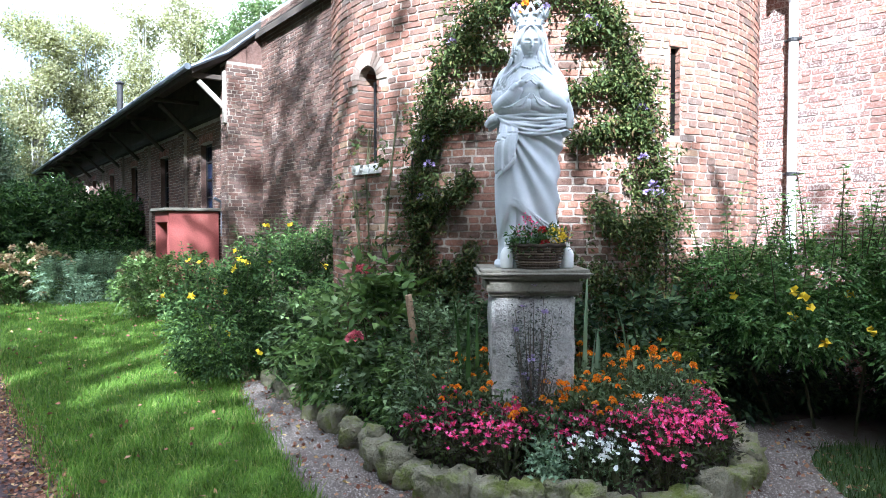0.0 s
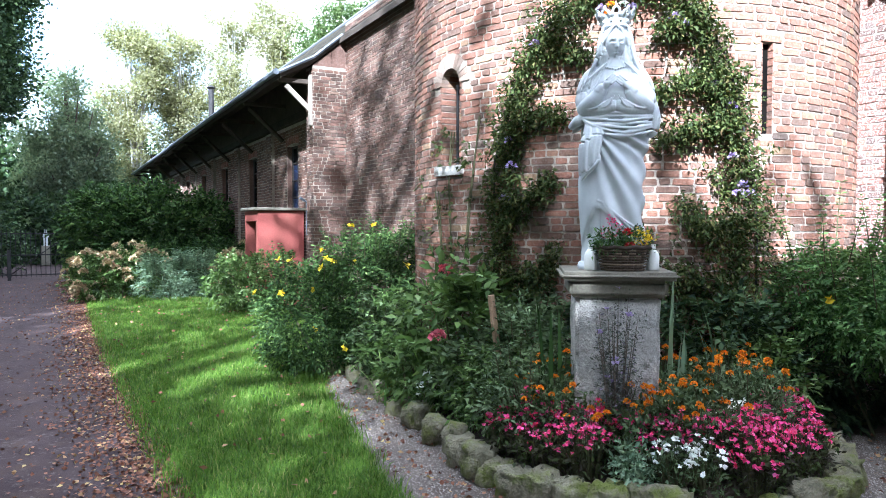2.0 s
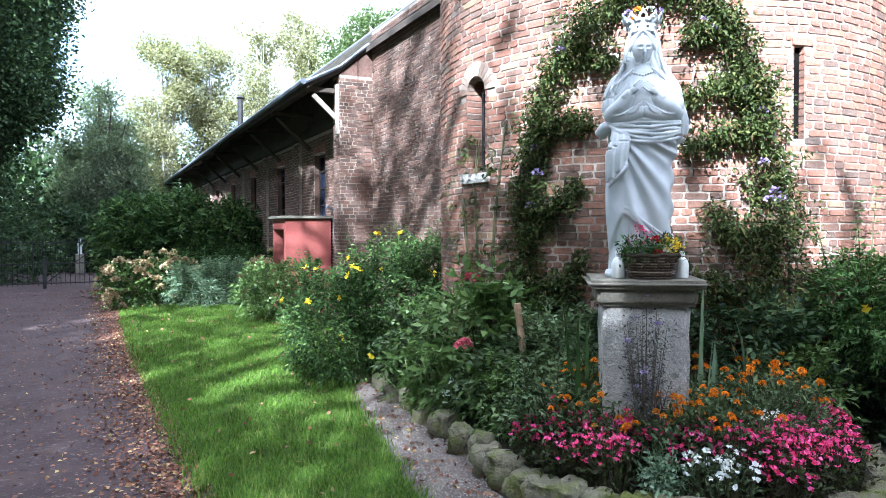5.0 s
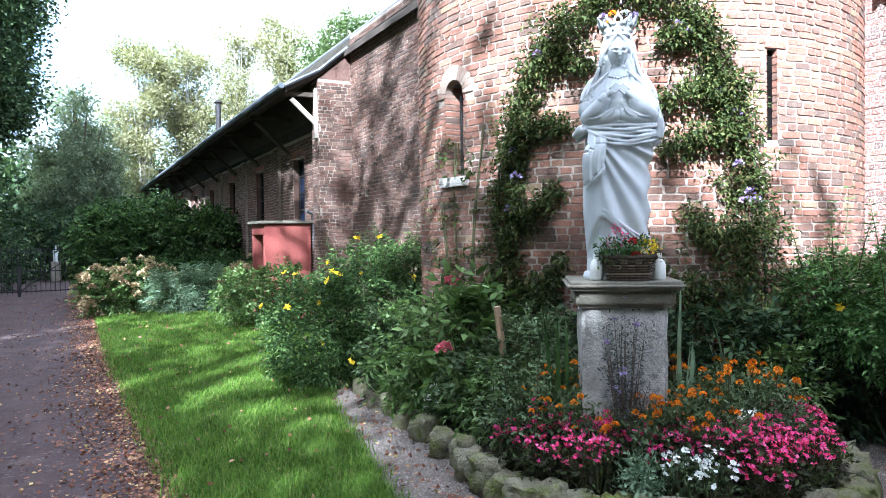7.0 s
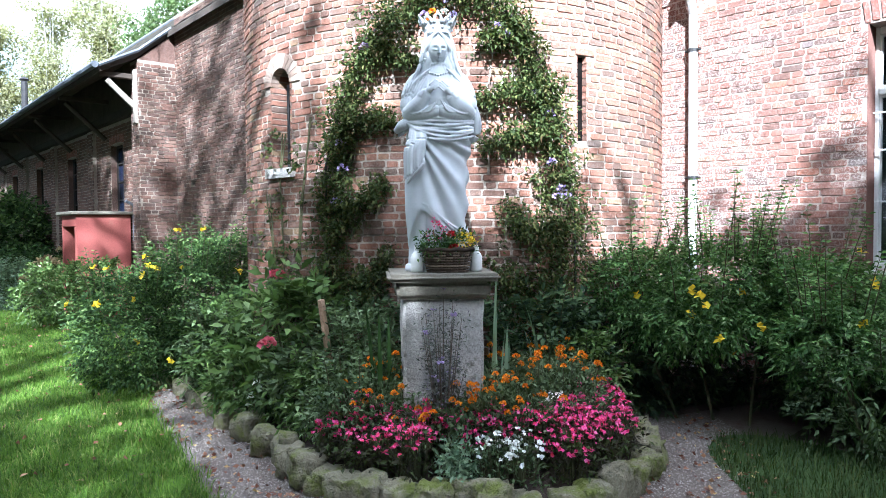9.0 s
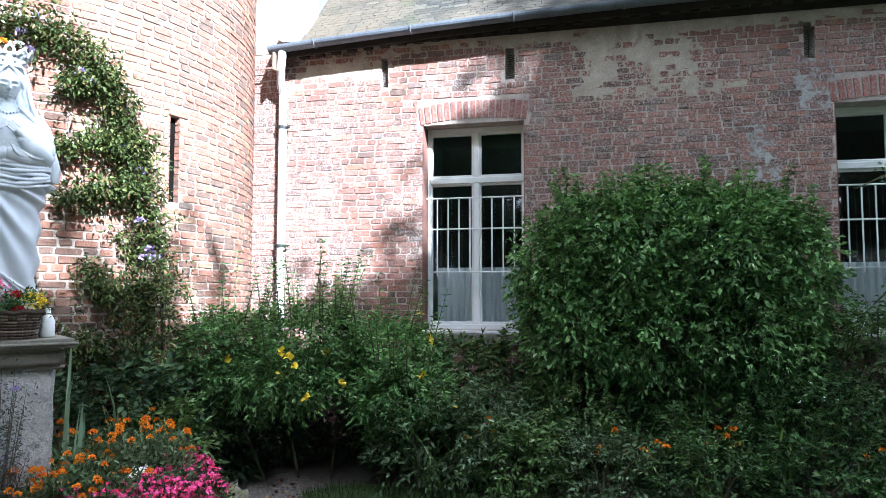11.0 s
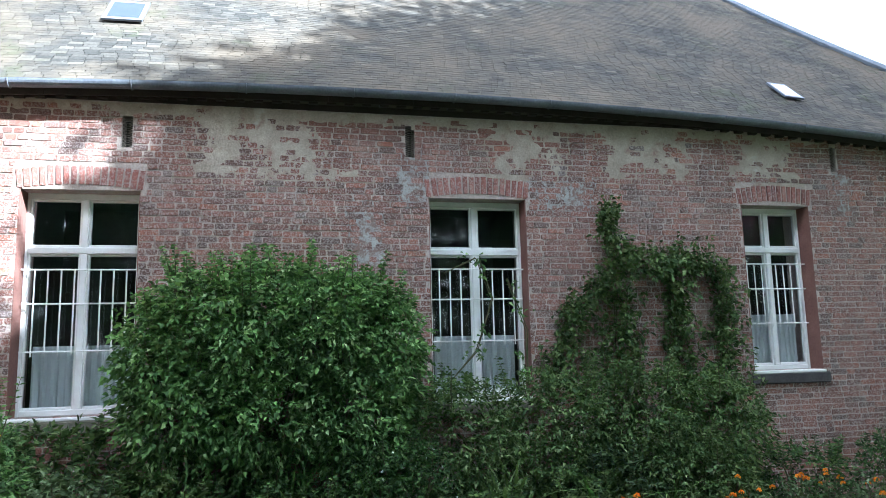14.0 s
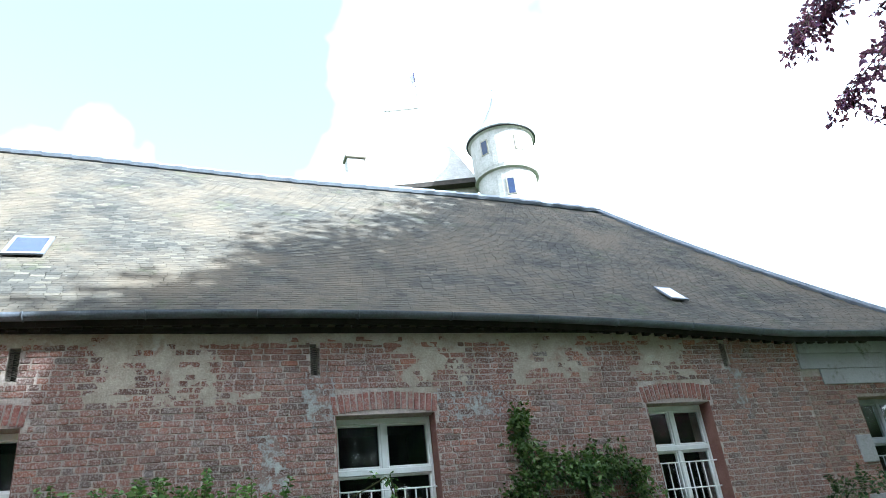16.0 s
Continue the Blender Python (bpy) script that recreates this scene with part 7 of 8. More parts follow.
# plants along the tower's foot
for place, lobes, mat, leaf, cl, label in (
        ((3.05, 5.55, 0), [(0, 0, 0.45, 0.34, 0.40, 0.42), (0.15, -0.3, 0.55, 0.3, 0.3, 0.4)], L_BRIGHT, 0.07, 170, "leafy green border plant"),
        ((3.15, 4.8, 0.05), [(0, 0, 0.45, 0.30, 0.32, 0.45), (-0.1, -0.2, 0.62, 0.24, 0.24, 0.42)], L_BRIGHT, 0.105, 120, "tall leafy dahlia plant with pink blooms"),
        ((3.45, 4.35, 0.1), [(0, 0, 0.42, 0.30, 0.30, 0.42)], L_BED, 0.075, 130, "green border plant at the tower's foot"),
        ((3.75, 4.0, 0.1), [(0, 0, 0.40, 0.30, 0.28, 0.40)], L_DARK, 0.07, 130, "dark green plant behind the pedestal"),
        ((4.4, 3.25, 0.1), [(0, 0, 0.45, 0.36, 0.26, 0.45), (0.3, 0, 0.35, 0.3, 0.25, 0.35)], L_DARK, 0.075, 190, "dark green plant at the arch's foot"),
        ((2.9, 4.0, 0.1), [(0, 0, 0.22, 0.22, 0.26, 0.24)], L_BRIGHT, 0.06, 130, "fresh green border plant"),
        ((3.1, 3.85, 0.2), [(0, 0, 0.34, 0.26, 0.26, 0.34)], L_BED, 0.06, 130, "green border plant beside the pedestal"),
        ((2.80, 3.55, 0.2), [(0, 0, 0.20, 0.24, 0.24, 0.22)], L_BED, 0.05, 110, "green border plant beside the pedestal"),
        ((3.95, 3.6, 0.2), [(0, 0, 0.36, 0.3, 0.3, 0.36)], L_DARK, 0.06, 150, "dark green plant behind the pedestal"),
        ((4.5, 3.1, 0.15), [(0, 0, 0.26, 0.28, 0.26, 0.28)], L_BRIGHT, 0.06, 140, "fresh green plant at the arch's foot"),
        ((4.0, 3.0, 0.22), [(0, 0, 0.14, 0.26, 0.26, 0.16)], L_BED, 0.05, 140, "green plant among the marigolds"),
        ((3.15, 5.95, 0), [(0, 0, 0.4, 0.36, 0.36, 0.4)], L_BED, 0.06, 160, "green border plant beside the shrub"),
        ((2.88, 5.0, 0.05), [(0, 0, 0.22, 0.2, 0.3, 0.24)], L_BRIGHT, 0.06, 110, "fresh green border plant"),
        ((3.0, 4.35, 0.05), [(0, 0, 0.26, 0.24, 0.28, 0.26)], L_BED, 0.075, 130, "green border plant before the tower"),
        ((5.35, 1.35, 0), [(0, 0, 0.40, 0.34, 0.45, 0.38), (0.15, -0.35, 0.42, 0.3, 0.35, 0.36)], L_BED, 0.06, 220, "fresh green plant at the foot of the wall"),
        ((5.35, 0.75, 0), [(0, 0, 0.22, 0.26, 0.36, 0.24)], L_BRIGHT, 0.055, 130, "low green border plant in shade"),
        ((5.3, 0.1, 0), [(0, 0, 0.20, 0.26, 0.36, 0.22)], L_BED, 0.055, 120, "low fresh green border plant"),
        ((5.3, -0.6, 0), [(0, 0, 0.20, 0.26, 0.40, 0.22)], L_HYP, 0.055, 130, "low green border plant in shade"),
        ((5.35, -1.3, 0), [(0, 0, 0.20, 0.26, 0.40, 0.22)], L_SHRUB, 0.055, 120, "low dark green border plant"),
        ((5.45, -2.0, 0), [(0, 0, 0.20, 0.24, 0.36, 0.22)], L_HYP, 0.055, 120, "low green border plant in shade"),
        ((5.85, -2.95, 0), [(0, 0, 0.24, 0.26, 0.36, 0.26)], L_ROSE, 0.055, 130, "green border plant by the stones"),
        ((5.75, 0.4, 0), [(0, 0, 0.35, 0.34, 0.45, 0.35)], L_ROSE, 0.06, 170, "green border plant in shade"),
        ((5.65, -0.55, 0), [(0, 0, 0.30, 0.32, 0.5, 0.32)], L_HYP, 0.055, 170, "green border plant in shade"),
        ((5.75, -1.40, 0), [(0, 0, 0.46, 0.36, 0.46, 0.44), (0.05, 0.1, 0.72, 0.26, 0.32, 0.2)], L_SHRUB, 0.045, 330, "dark rounded bush with tiny white flowers"),
        ((5.85, -3.3, 0), [(0, 0, 0.36, 0.3, 0.5, 0.34)], L_DARK, 0.055, 170, "dark green border plant"),
        ((5.9, -4.25, 0), [(0, 0, 0.36, 0.3, 0.5, 0.36)], L_ROSE, 0.055, 170, "green border plant by the stones"),
        ((6.0, -5.3, 0), [(0, 0, 0.30, 0.3, 0.5, 0.32)], L_SHRUB, 0.055, 150, "green border plant by the stones"),
        ((6.0, -6.5, 0), [(0, 0, 0.32, 0.3, 0.6, 0.36)], L_SHRUB, 0.055, 170, "green border plant by the wall")):
    p_ = shrub("border_plant", place, lobes, mat, int(cl * 0.75), 18, 0.042, leaf if "dahlia" in label else leaf * 0.95, label, 0.45, 7, 8, 0.22, category="plant", group="border plants")
    if "dahlia" in label:
        for px, py, pz in ((-0.40, -0.30, 0.62), (0.12, 0.45, 1.05)):
            pompon(0.066, 60, P_DAHLIA, "dahlia_bloom", p_, (px, py, pz), "pink dahlia bloom")
    if "tiny white" in label:
        for p, d in on_lobes(lobes, 16, r_, 0.4):
            open_bloom(p_, p, 0.012, P_WHITE, up=d)


def strap_plant(place, n, length, width, lean, label, mat=None):
    e = thing("strap_leaved_plant", place, label, "plant", "strap-leaved plants")
    P = np.stack([rng.normal(size=n) * 0.05, rng.normal(size=n) * 0.05, np.zeros(n)], 1)
    blades(P, length, width, lean, mat or L_STRAP, "strap_leaves", e, steps=6, stiff=0.8)


strap_plant((2.85, 4.75, 0.0), 34, 0.60, 0.022, 0.75, "arching pale green strap leaves of a daylily")
strap_plant((2.78, 5.35, 0.0), 34, 0.50, 0.022, 0.8, "arching strap leaves beside the path")
strap_plant((3.35, 3.95, 0.2), 26, 0.6, 0.02, 0.7, "arching strap leaves behind the pedestal")
strap_plant((3.46, 2.96, 0.2), 8, 0.85, 0.042, 0.12, "upright grey-green iris leaves by the pedestal", L_GREY)
strap_plant((2.90, 3.42, 0.2), 8, 0.85, 0.040, 0.14, "upright iris leaves at the pedestal's side", L_SHRUB)
strap_plant((4.15, 3.15, 0.2), 10, 0.8, 0.022, 0.4, "tall iris leaves beside the arch", L_GREY)
strap_plant((5.72, -2.25, 0.0), 46, 0.72, 0.055, 0.95, "clump of broad drooping green leaves before the wall", L_BRIGHT)
strap_plant((5.72, -3.05, 0.0), 26, 0.7, 0.045, 1.0, "drooping strap leaves in deep shade")
strap_plant((5.55, -0.95, 0.0), 26, 0.5, 0.02, 1.0, "thin arching green leaves at the border's edge", L_BRIGHT)
strap_plant((5.75, -0.55, 0.2), 14, 0.75, 0.026, 0.9, "tall arching strap leaves under the shrub")
strap_plant((5.55, -0.05, 0.0), 26, 0.6, 0.02, 0.8, "arching strap leaves in the shade")
strap_plant((5.75, -3.75, 0.0), 34, 0.6, 0.022, 0.8, "arching strap leaves by the stones")
strap_plant((5.30, 1.35, 0.0), 24, 0.5, 0.03, 0.9, "drooping strap leaves by the path", L_BRIGHT)
strap_plant((5.6, 0.35, 0.0), 22, 0.55, 0.022, 0.9, "thin arching leaves among the border plants", L_BRIGHT)
strap_plant((5.62, -1.15, 0.1), 20, 0.62, 0.03, 0.9, "arching strap leaves beside the dark bush")
strap_plant((5.45, 1.0, 0.0), 20, 0.45, 0.025, 0.6, "strap leaves at the foot of the wall")

stake = thing("wooden_stake", (2.97, 3.94, 0.1), "leaning bare wooden stake among the plants", "stake")
Geo().soft_box((-0.022, -0.016, 0), (0.022, 0.016, 0.93), 0.005, pose(0, 0, 0, -5, -5, 10)).obj("stake", M_STAKE, stake)

# ---------------------------------------------------------------- round bed: soil, stones, flowers
BC = Vector((3.58, 3.22, 0))
BED_EDGE = [(2.87, 6.85), (2.86, 6.4), (2.84, 5.95), (2.78, 5.55), (2.70, 5.15), (2.66, 4.8), (2.62, 4.4), (2.55, 4.05), (2.47, 3.65), (2.47, 3.3), (2.56, 2.95), (2.72, 2.62), (2.95, 2.36), (3.25, 2.18), (3.58, 2.13), (3.92, 2.2), (4.22, 2.36), (4.48, 2.6), (4.70, 2.86), (4.9, 3.08)]
bm = bmesh.new()
inner = [(5.0, 3.35), (4.6, 3.55), (4.2, 3.75), (3.8, 4.1), (3.55, 4.6), (3.5, 5.2), (3.55, 5.8), (3.6, 6.4), (3.6, 7.2)]
f = bm.faces.new([bm.verts.new((x, y, 0.0)) for x, y in BED_EDGE + inner])
bmesh.ops.triangulate(bm, faces=[f])
for _ in range(4):
    bmesh.ops.subdivide_edges(bm, edges=[q for q in bm.edges if q.calc_length() > 0.22], cuts=1)
    bmesh.ops.triangulate(bm, faces=bm.faces[:])
for v in bm.verts:
    edge = min(math.hypot(v.co.x - x, v.co.y - y) for x, y in BED_EDGE)
    v.co.z = 0.02 + 0.24 * min(1.0, edge / 0.55) * (1.0 if v.co.y < 4.2 else 0.5) + noise.noise(v.co * 4) * 0.03
tagged(Geo().from_bm(bm).obj("flower_bed", M_SOIL, smooth=True), "dark soil of the raised flower bed", "flower bed", kind="structure")
flat_area("border_soil", [(5.35, 1.9), (6.59, 1.9), (6.59, -13), (4.9, -13), (4.85, -5), (4.95, -3.0), (5.2, -1.2)], 0.008, M_SOIL, "dark soil of the border along the wall", "flower bed", 0.03)
flat_area("shrub_soil", [(4.75, 3.2), (5.2, 2.75), (6.59, 2.3), (6.59, 3.6), (5.0, 3.35)], 0.008, M_SOIL, "dark soil under the shrub", "flower bed", 0.02)


def stone(place, size, seed, label, rz=0.0, group="edging stones", mat=None):
    """A rounded, uneven block of field stone."""
    bm = bmesh.new()
    bmesh.ops.create_icosphere(bm, subdivisions=3, radius=1)
    for v in bm.verts:
        d = v.co.normalized()
        p = Vector([math.copysign(abs(c) ** 0.55, c) for c in d])
        q = d * 1.4 + Vector((seed * 3.1, seed * 1.7, 0))
        k = 1 + 0.36 * noise.noise(q) + 0.24 * noise.noise(q * 2.4) + 0.13 * noise.noise(q * 5.5) + 0.07 * noise.noise(q * 12)
        v.co = Vector((p.x * size[0] * k, p.y * size[1] * k, p.z * size[2] * k))
    ob = Geo().from_bm(bm).obj("edging_stone", mat or M_ROCK, smooth=True)
    ob.matrix_basis = pose(*place, 0, 0, rz)
    return tagged(ob, label, "stone", group)


r_ = random.Random(81)
for i, ((xa, ya), (xb, yb)) in enumerate(zip(BED_EDGE, BED_EDGE[1:])):
    ln = math.hypot(xb - xa, yb - ya)
    for j in ((0.25, 0.75) if i > 6 else (0.4,)):
        h = r_.uniform(0.06, 0.115)
        stone((xa + (xb - xa) * j + r_.uniform(-0.03, 0.03), ya + (yb - ya) * j + r_.uniform(-0.03, 0.03), h * 0.75), (ln * r_.uniform(0.23, 0.31), r_.uniform(0.075, 0.115), h), 2 * i + j * 2 + 1, "rough mossy sandstone edging the flower bed", math.degrees(math.atan2(yb - ya, xb - xa)) + r_.uniform(-22, 22))
for i, (x, y, sx, sy, sz) in enumerate(((5.80, -1.94, 0.10, 0.07, 0.20), (5.62, -3.30, 0.14, 0.09, 0.07), (5.66, -3.05, 0.11, 0.08, 0.06), (5.70, -2.7, 0.12, 0.08, 0.05), (5.6, -1.45, 0.13, 0.09, 0.06), (5.55, -0.85, 0.16, 0.09, 0.07),
                                        (5.52, -0.4, 0.14, 0.09, 0.06), (5.72, 2.92, 0.11, 0.09, 0.12), (5.5, 3.0, 0.13, 0.09, 0.09), (5.3, 3.05, 0.12, 0.08, 0.07))):
    stone((x, y, sz * 0.75), (sx, sy, sz), 40 + i, "rough grey stone edging the border", 80 + r_.uniform(-14, 14), "stones along the border", M_BORDER_STONE if i < 7 else M_ROCK)
for i, y in enumerate((-3.62, -3.88, -4.13, -4.37, -4.6)):
    stone((5.50 - 0.03 * i, y, 0.075), (0.115, 0.09, 0.085), 60 + i, "squared pale stone in a low mortared edging", 92 + r_.uniform(-5, 5), "stones of the low edging", M_BORDER_STONE)
    if i:
        joint = Geo().soft_box((-0.07, -0.022, 0), (0.06, 0.022, 0.135), 0.01, pose(5.515 - 0.03 * i, y + 0.125, 0)).obj("edging_mortar", M_MORTAR)
        tagged(joint, "rough pale mortar joint between edging stones", "mortar", "joints of the low edging")
for i in range(46):
    y = 0.1 - 3.5 * i / 45 + r_.uniform(-0.05, 0.05)
    s_ = r_.uniform(0.025, 0.055)
    stone((5.50 + 0.07 * math.sin(i * 1.3) + r_.uniform(-0.08, 0.08), y, s_ * 0.6), (s_ * 1.3, s_, s_ * 0.8), 90 + i, "small rubble stone along the border's edge", r_.uniform(0, 180), "rubble along the border", M_BORDER_STONE)
stump = thing("tree_stump", (5.42, -4.83, -0.02), "sawn grey-brown tree stump beside the stone edging", "stump")
Geo().lathe([(0.125, 0.0), (0.108, 0.05), (0.095, 0.13), (0.088, 0.22), (0.090, 0.285)], 22).obj("trunk", M_STUMP, stump, smooth=True)
Geo().lathe([(0.089, 0.286), (0.092, 0.290), (0.084, 0.300), (0.01, 0.302)], 22).obj("sawn_top", M_STAKE, stump)


def bed_height(x, y):
    edge = min(math.hypot(x - a, y - b) for a, b in BED_EDGE)
    return 0.02 + 0.24 * min(1.0, edge / 0.55) * (1.0 if y < 4.2 else 0.5)


def bedding(name, place, label, leaf_mat, leaf, petal_mat, blooms, bloom_r, size, tall, clusters, group, double=True, category="flower"):
    e = thing(name, place, label, category, group)
    lobe = [(0, 0, tall * 0.5, size, size, tall * 0.5)]
    g = Geo()
    P, D = clump_points(lobe, clusters, 9, 0.03, 0.4)
    tagged(leaf_object("foliage", P, D, leaf, leaf * 0.45, leaf_mat, e), kind="stuff")
    for k in range(blooms):
        a, q = r_.uniform(0, math.tau), math.sqrt(r_.uniform(0, 1))
        p = (size * q * math.cos(a), size * q * math.sin(a), tall * (1.08 - 0.35 * q * q) + r_.uniform(-0.04, 0.075))
        g.tube([(p[0] * 0.5, p[1] * 0.5, 0.02), p], [0.003, 0.002], 4)
        if double:
            pompon(bloom_r * r_.uniform(0.8, 1.15), 44, petal_mat, "bloom", e, p)
        else:
            open_bloom(e, p, bloom_r * r_.uniform(0.8, 1.2), petal_mat, "bloom", 5, (r_.uniform(-0.7, 0.3), r_.uniform(-0.8, 0.2), 0.8))
    tagged(g.obj("stem", M_STEM, e), kind="stuff")
    return e


def bed_at(ang, rad):
    x, y = BC.x + math.cos(radians(ang)) * rad, BC.y + math.sin(radians(ang)) * rad
    return (x, y, bed_height(x, y) - 0.01)


for ang, rad in ((178, 0.62), (196, 0.55), (214, 0.62), (232, 0.58), (250, 0.66), (206, 0.82), (188, 0.85), (268, 0.56), (286, 0.62), (302, 0.55), (318, 0.66), (334, 0.58), (350, 0.66), (224, 0.95), (240, 0.90), (200, 0.98), (306, 0.82), (328, 0.86), (345, 0.88), (8, 0.8), (165, 0.75), (290, 0.80)):
    if math.hypot(bed_at(ang, rad)[0] - PED[0], bed_at(ang, rad)[1] - PED[1]) < 0.36:
        continue
    if min(math.hypot(bed_at(ang, rad)[0] - a, bed_at(ang, rad)[1] - b) for a, b in BED_EDGE) < 0.38:
        continue
    bedding("marigold_plant", bed_at(ang, rad), "bushy marigold with orange double blooms", L_BED, 0.04, P_ORANGE, r_.randrange(5, 9), 0.023, 0.24, 0.36 + r_.uniform(-0.06, 0.09), 70, "marigolds in the round bed")
for k, (ang, rad) in enumerate((a, q) for a in range(120, 340, 20) for q in (0.34, 0.46)):
    x_, y_ = PED[0] + rad * math.cos(radians(ang + 7 * (k % 2))), PED[1] + rad * math.sin(radians(ang + 7 * (k % 2)))
    if min(math.hypot(x_ - a, y_ - b) for a, b in BED_EDGE) < 0.30:
        continue
    bedding("marigold_plant", (x_, y_, bed_height(x_, y_) - 0.01), "bushy marigold with orange double blooms", L_BED, 0.04, P_ORANGE, r_.randrange(3, 6), 0.023, 0.20, 0.35 + r_.uniform(-0.07, 0.10), 44, "marigolds in the round bed")
for k, ((xa, ya), (xb, yb)) in enumerate(zip(BED_EDGE[8:], BED_EDGE[9:])):
    for j in range(4):
        t_, deep = (0.25, 0.16) if j == 0 else (0.75, 0.20) if j == 1 else (0.5, 0.33) if j == 2 else (0.02, 0.36)
        x_, y_ = xa + (xb - xa) * t_, ya + (yb - ya) * t_
        to = (BC - Vector((x_, y_, 0))).normalized()
        x_, y_ = x_ + to.x * deep, y_ + to.y * deep
        if min(math.hypot(x_ - u_, y_ - v_) for u_, v_ in ((3.00, 2.54), (3.13, 2.45), (2.86, 2.68))) < 0.14 or k > 9:
            continue
        bedding("begonia_plant", (x_, y_, bed_height(x_, y_) - 0.01), "low begonia covered in bright pink flowers", L_BRONZE, 0.042, P_PINK, r_.randrange(28, 44), 0.0195, 0.13, 0.22 + r_.uniform(-0.03, 0.05), 38, "pink begonias round the bed", False)
for x_, y_ in ((3.00, 2.54), (3.13, 2.45), (3.55, 2.62)):
    bedding("white_begonia_plant", (x_, y_, bed_height(x_, y_)), "low plant with small white flowers", L_BED, 0.034, P_WHITE, 30, 0.019, 0.12, 0.23, 34, "white flowers in the bed", False)
bedding("white_begonia_plant", (2.80, 4.66, 0.06), "low plant with small white flowers", L_SHRUB, 0.04, P_WHITE, 34, 0.026, 0.15, 0.27, 36, "white flowers in the bed", False)
e = bedding("silver_cushion_plant", (2.86, 2.68, 0.14), "silver-grey cushion plant among the flowers", L_GREY, 0.04, P_WHITE, 0, 0.01, 0.10, 0.18, 60, "", category="plant")
for i, (x, y) in enumerate(((5.55, 0.95), (5.5, -0.3), (5.6, -0.75), (5.55, -1.75), (5.65, -3.4), (5.6, -4.3), (5.75, -4.9), (5.85, -5.35), (5.7, -5.7), (5.6, 0.1))):
    bedding("marigold_plant", (x - 0.13, y, 0.0), "straggling marigold with a few orange blooms", L_BED, 0.05, P_ORANGE, r_.randrange(4, 8), 0.028, 0.19, 0.40 + r_.uniform(-0.06, 0.06), 40, "marigolds along the wall")

# spindly aster before the pedestal
aster = thing("aster_plant", (2.98, 2.93, 0.2), "spindly grey aster with a few lilac flowers", "plant")
g = Geo()
P, D = [], []
for k in range(22):
    a = r_.uniform(0, math.tau)
    tip = Vector((math.cos(a) * r_.uniform(0.03, 0.19), math.sin(a) * r_.uniform(0.03, 0.19), r_.uniform(0.35, 0.98)))
    b = Vector((math.cos(a) * 0.02, math.sin(a) * 0.02, 0))
    pts = [b, b.lerp(tip, 0.5) + Vector((0, 0, 0.04)), tip]
    g.tube(pts, [0.005, 0.004, 0.001], 5)
    for q in range(95):
        t = r_.uniform(0.25, 1.0)
        p = b.lerp(tip, t)
        P.append((p.x + r_.gauss(0, 0.026), p.y + r_.gauss(0, 0.026), p.z + r_.gauss(0, 0.02)))
        D.append((r_.gauss(0, 1), r_.gauss(0, 1), 0.5))
    if k < 12:
        open_bloom(aster, tuple(tip), 0.022, P_LILAC, petals=9)
tagged(g.obj("stem", M_BARK, aster), kind="stuff")
tagged(leaf_object("foliage", np.array(P), np.array(D), 0.026, 0.009, L_LILAC_GREY, aster), kind="stuff")

# ---------------------------------------------------------------- far garden
shrub("laurel_hedge", (3.0, 19.0, 0), [(-1.05, 0, 1.2, 0.75, 0.8, 1.12), (0.1, 0.1, 1.25, 0.85, 0.8, 1.18), (1.2, -0.2, 1.15, 0.8, 0.7, 1.05)], L_HYP, 1500, 16, 0.12, 0.14, "large dark evergreen hedge beside the barn", 0.45, 8, 14, 0.35, category="hedge")
shrub("spreading_conifer", (3.7, 16.8, 0), [(-0.6, 0, 0.55, 0.9, 0.6, 0.30), (0.6, 0, 0.62, 0.9, 0.6, 0.32)], L_SHRUB, 280, 11, 0.10, 0.16, "low spreading green conifer by the hedge", 0.16, 8, 20, 0.35)
for place, lobes in (((1.9, 15.5, 0), [(-0.45, 0, 0.42, 0.42, 0.4, 0.40), (0.25, 0.2, 0.52, 0.55, 0.45, 0.42)]), ((4.55, 14.6, 0), [(0, 0, 0.55, 0.5, 0.45, 0.5), (-0.55, 0.1, 0.4, 0.4, 0.4, 0.4)])):
    h_ = shrub("hydrangea_bush", place, lobes, L_BRIGHT, 330, 10, 0.07, 0.085, "hydrangea bush with faded brownish flower heads", 0.6, 8, 0, 0.3)
    for p, d in on_lobes(lobes, 70, r_, 0.6, 1.38):
        pompon(0.095, 40, P_HYDRANGEA, "flower_head", h_, p, ruffle=0.15)
shrub("yellow_green_shrub", (3.55, 11.9, 0.12), [(-0.25, 0.1, 0.40, 0.42, 0.40, 0.42), (0.3, -0.1, 0.45, 0.40, 0.40, 0.45)], L_BRIGHT, 300, 16, 0.05, 0.07, "fresh yellow-green shrub before the red porch", 0.5, 8, 10, 0.25)
shrub("grey_leaved_shrub", (2.95, 15.0, 0), [(-0.35, 0, 0.30, 0.42, 0.35, 0.30), (0.3, 0, 0.36, 0.46, 0.36, 0.34)], L_GREY, 420, 14, 0.06, 0.10, "rounded grey-green tufted shrub at the end of the lawn", 0.16, 10, 170, 0.42)
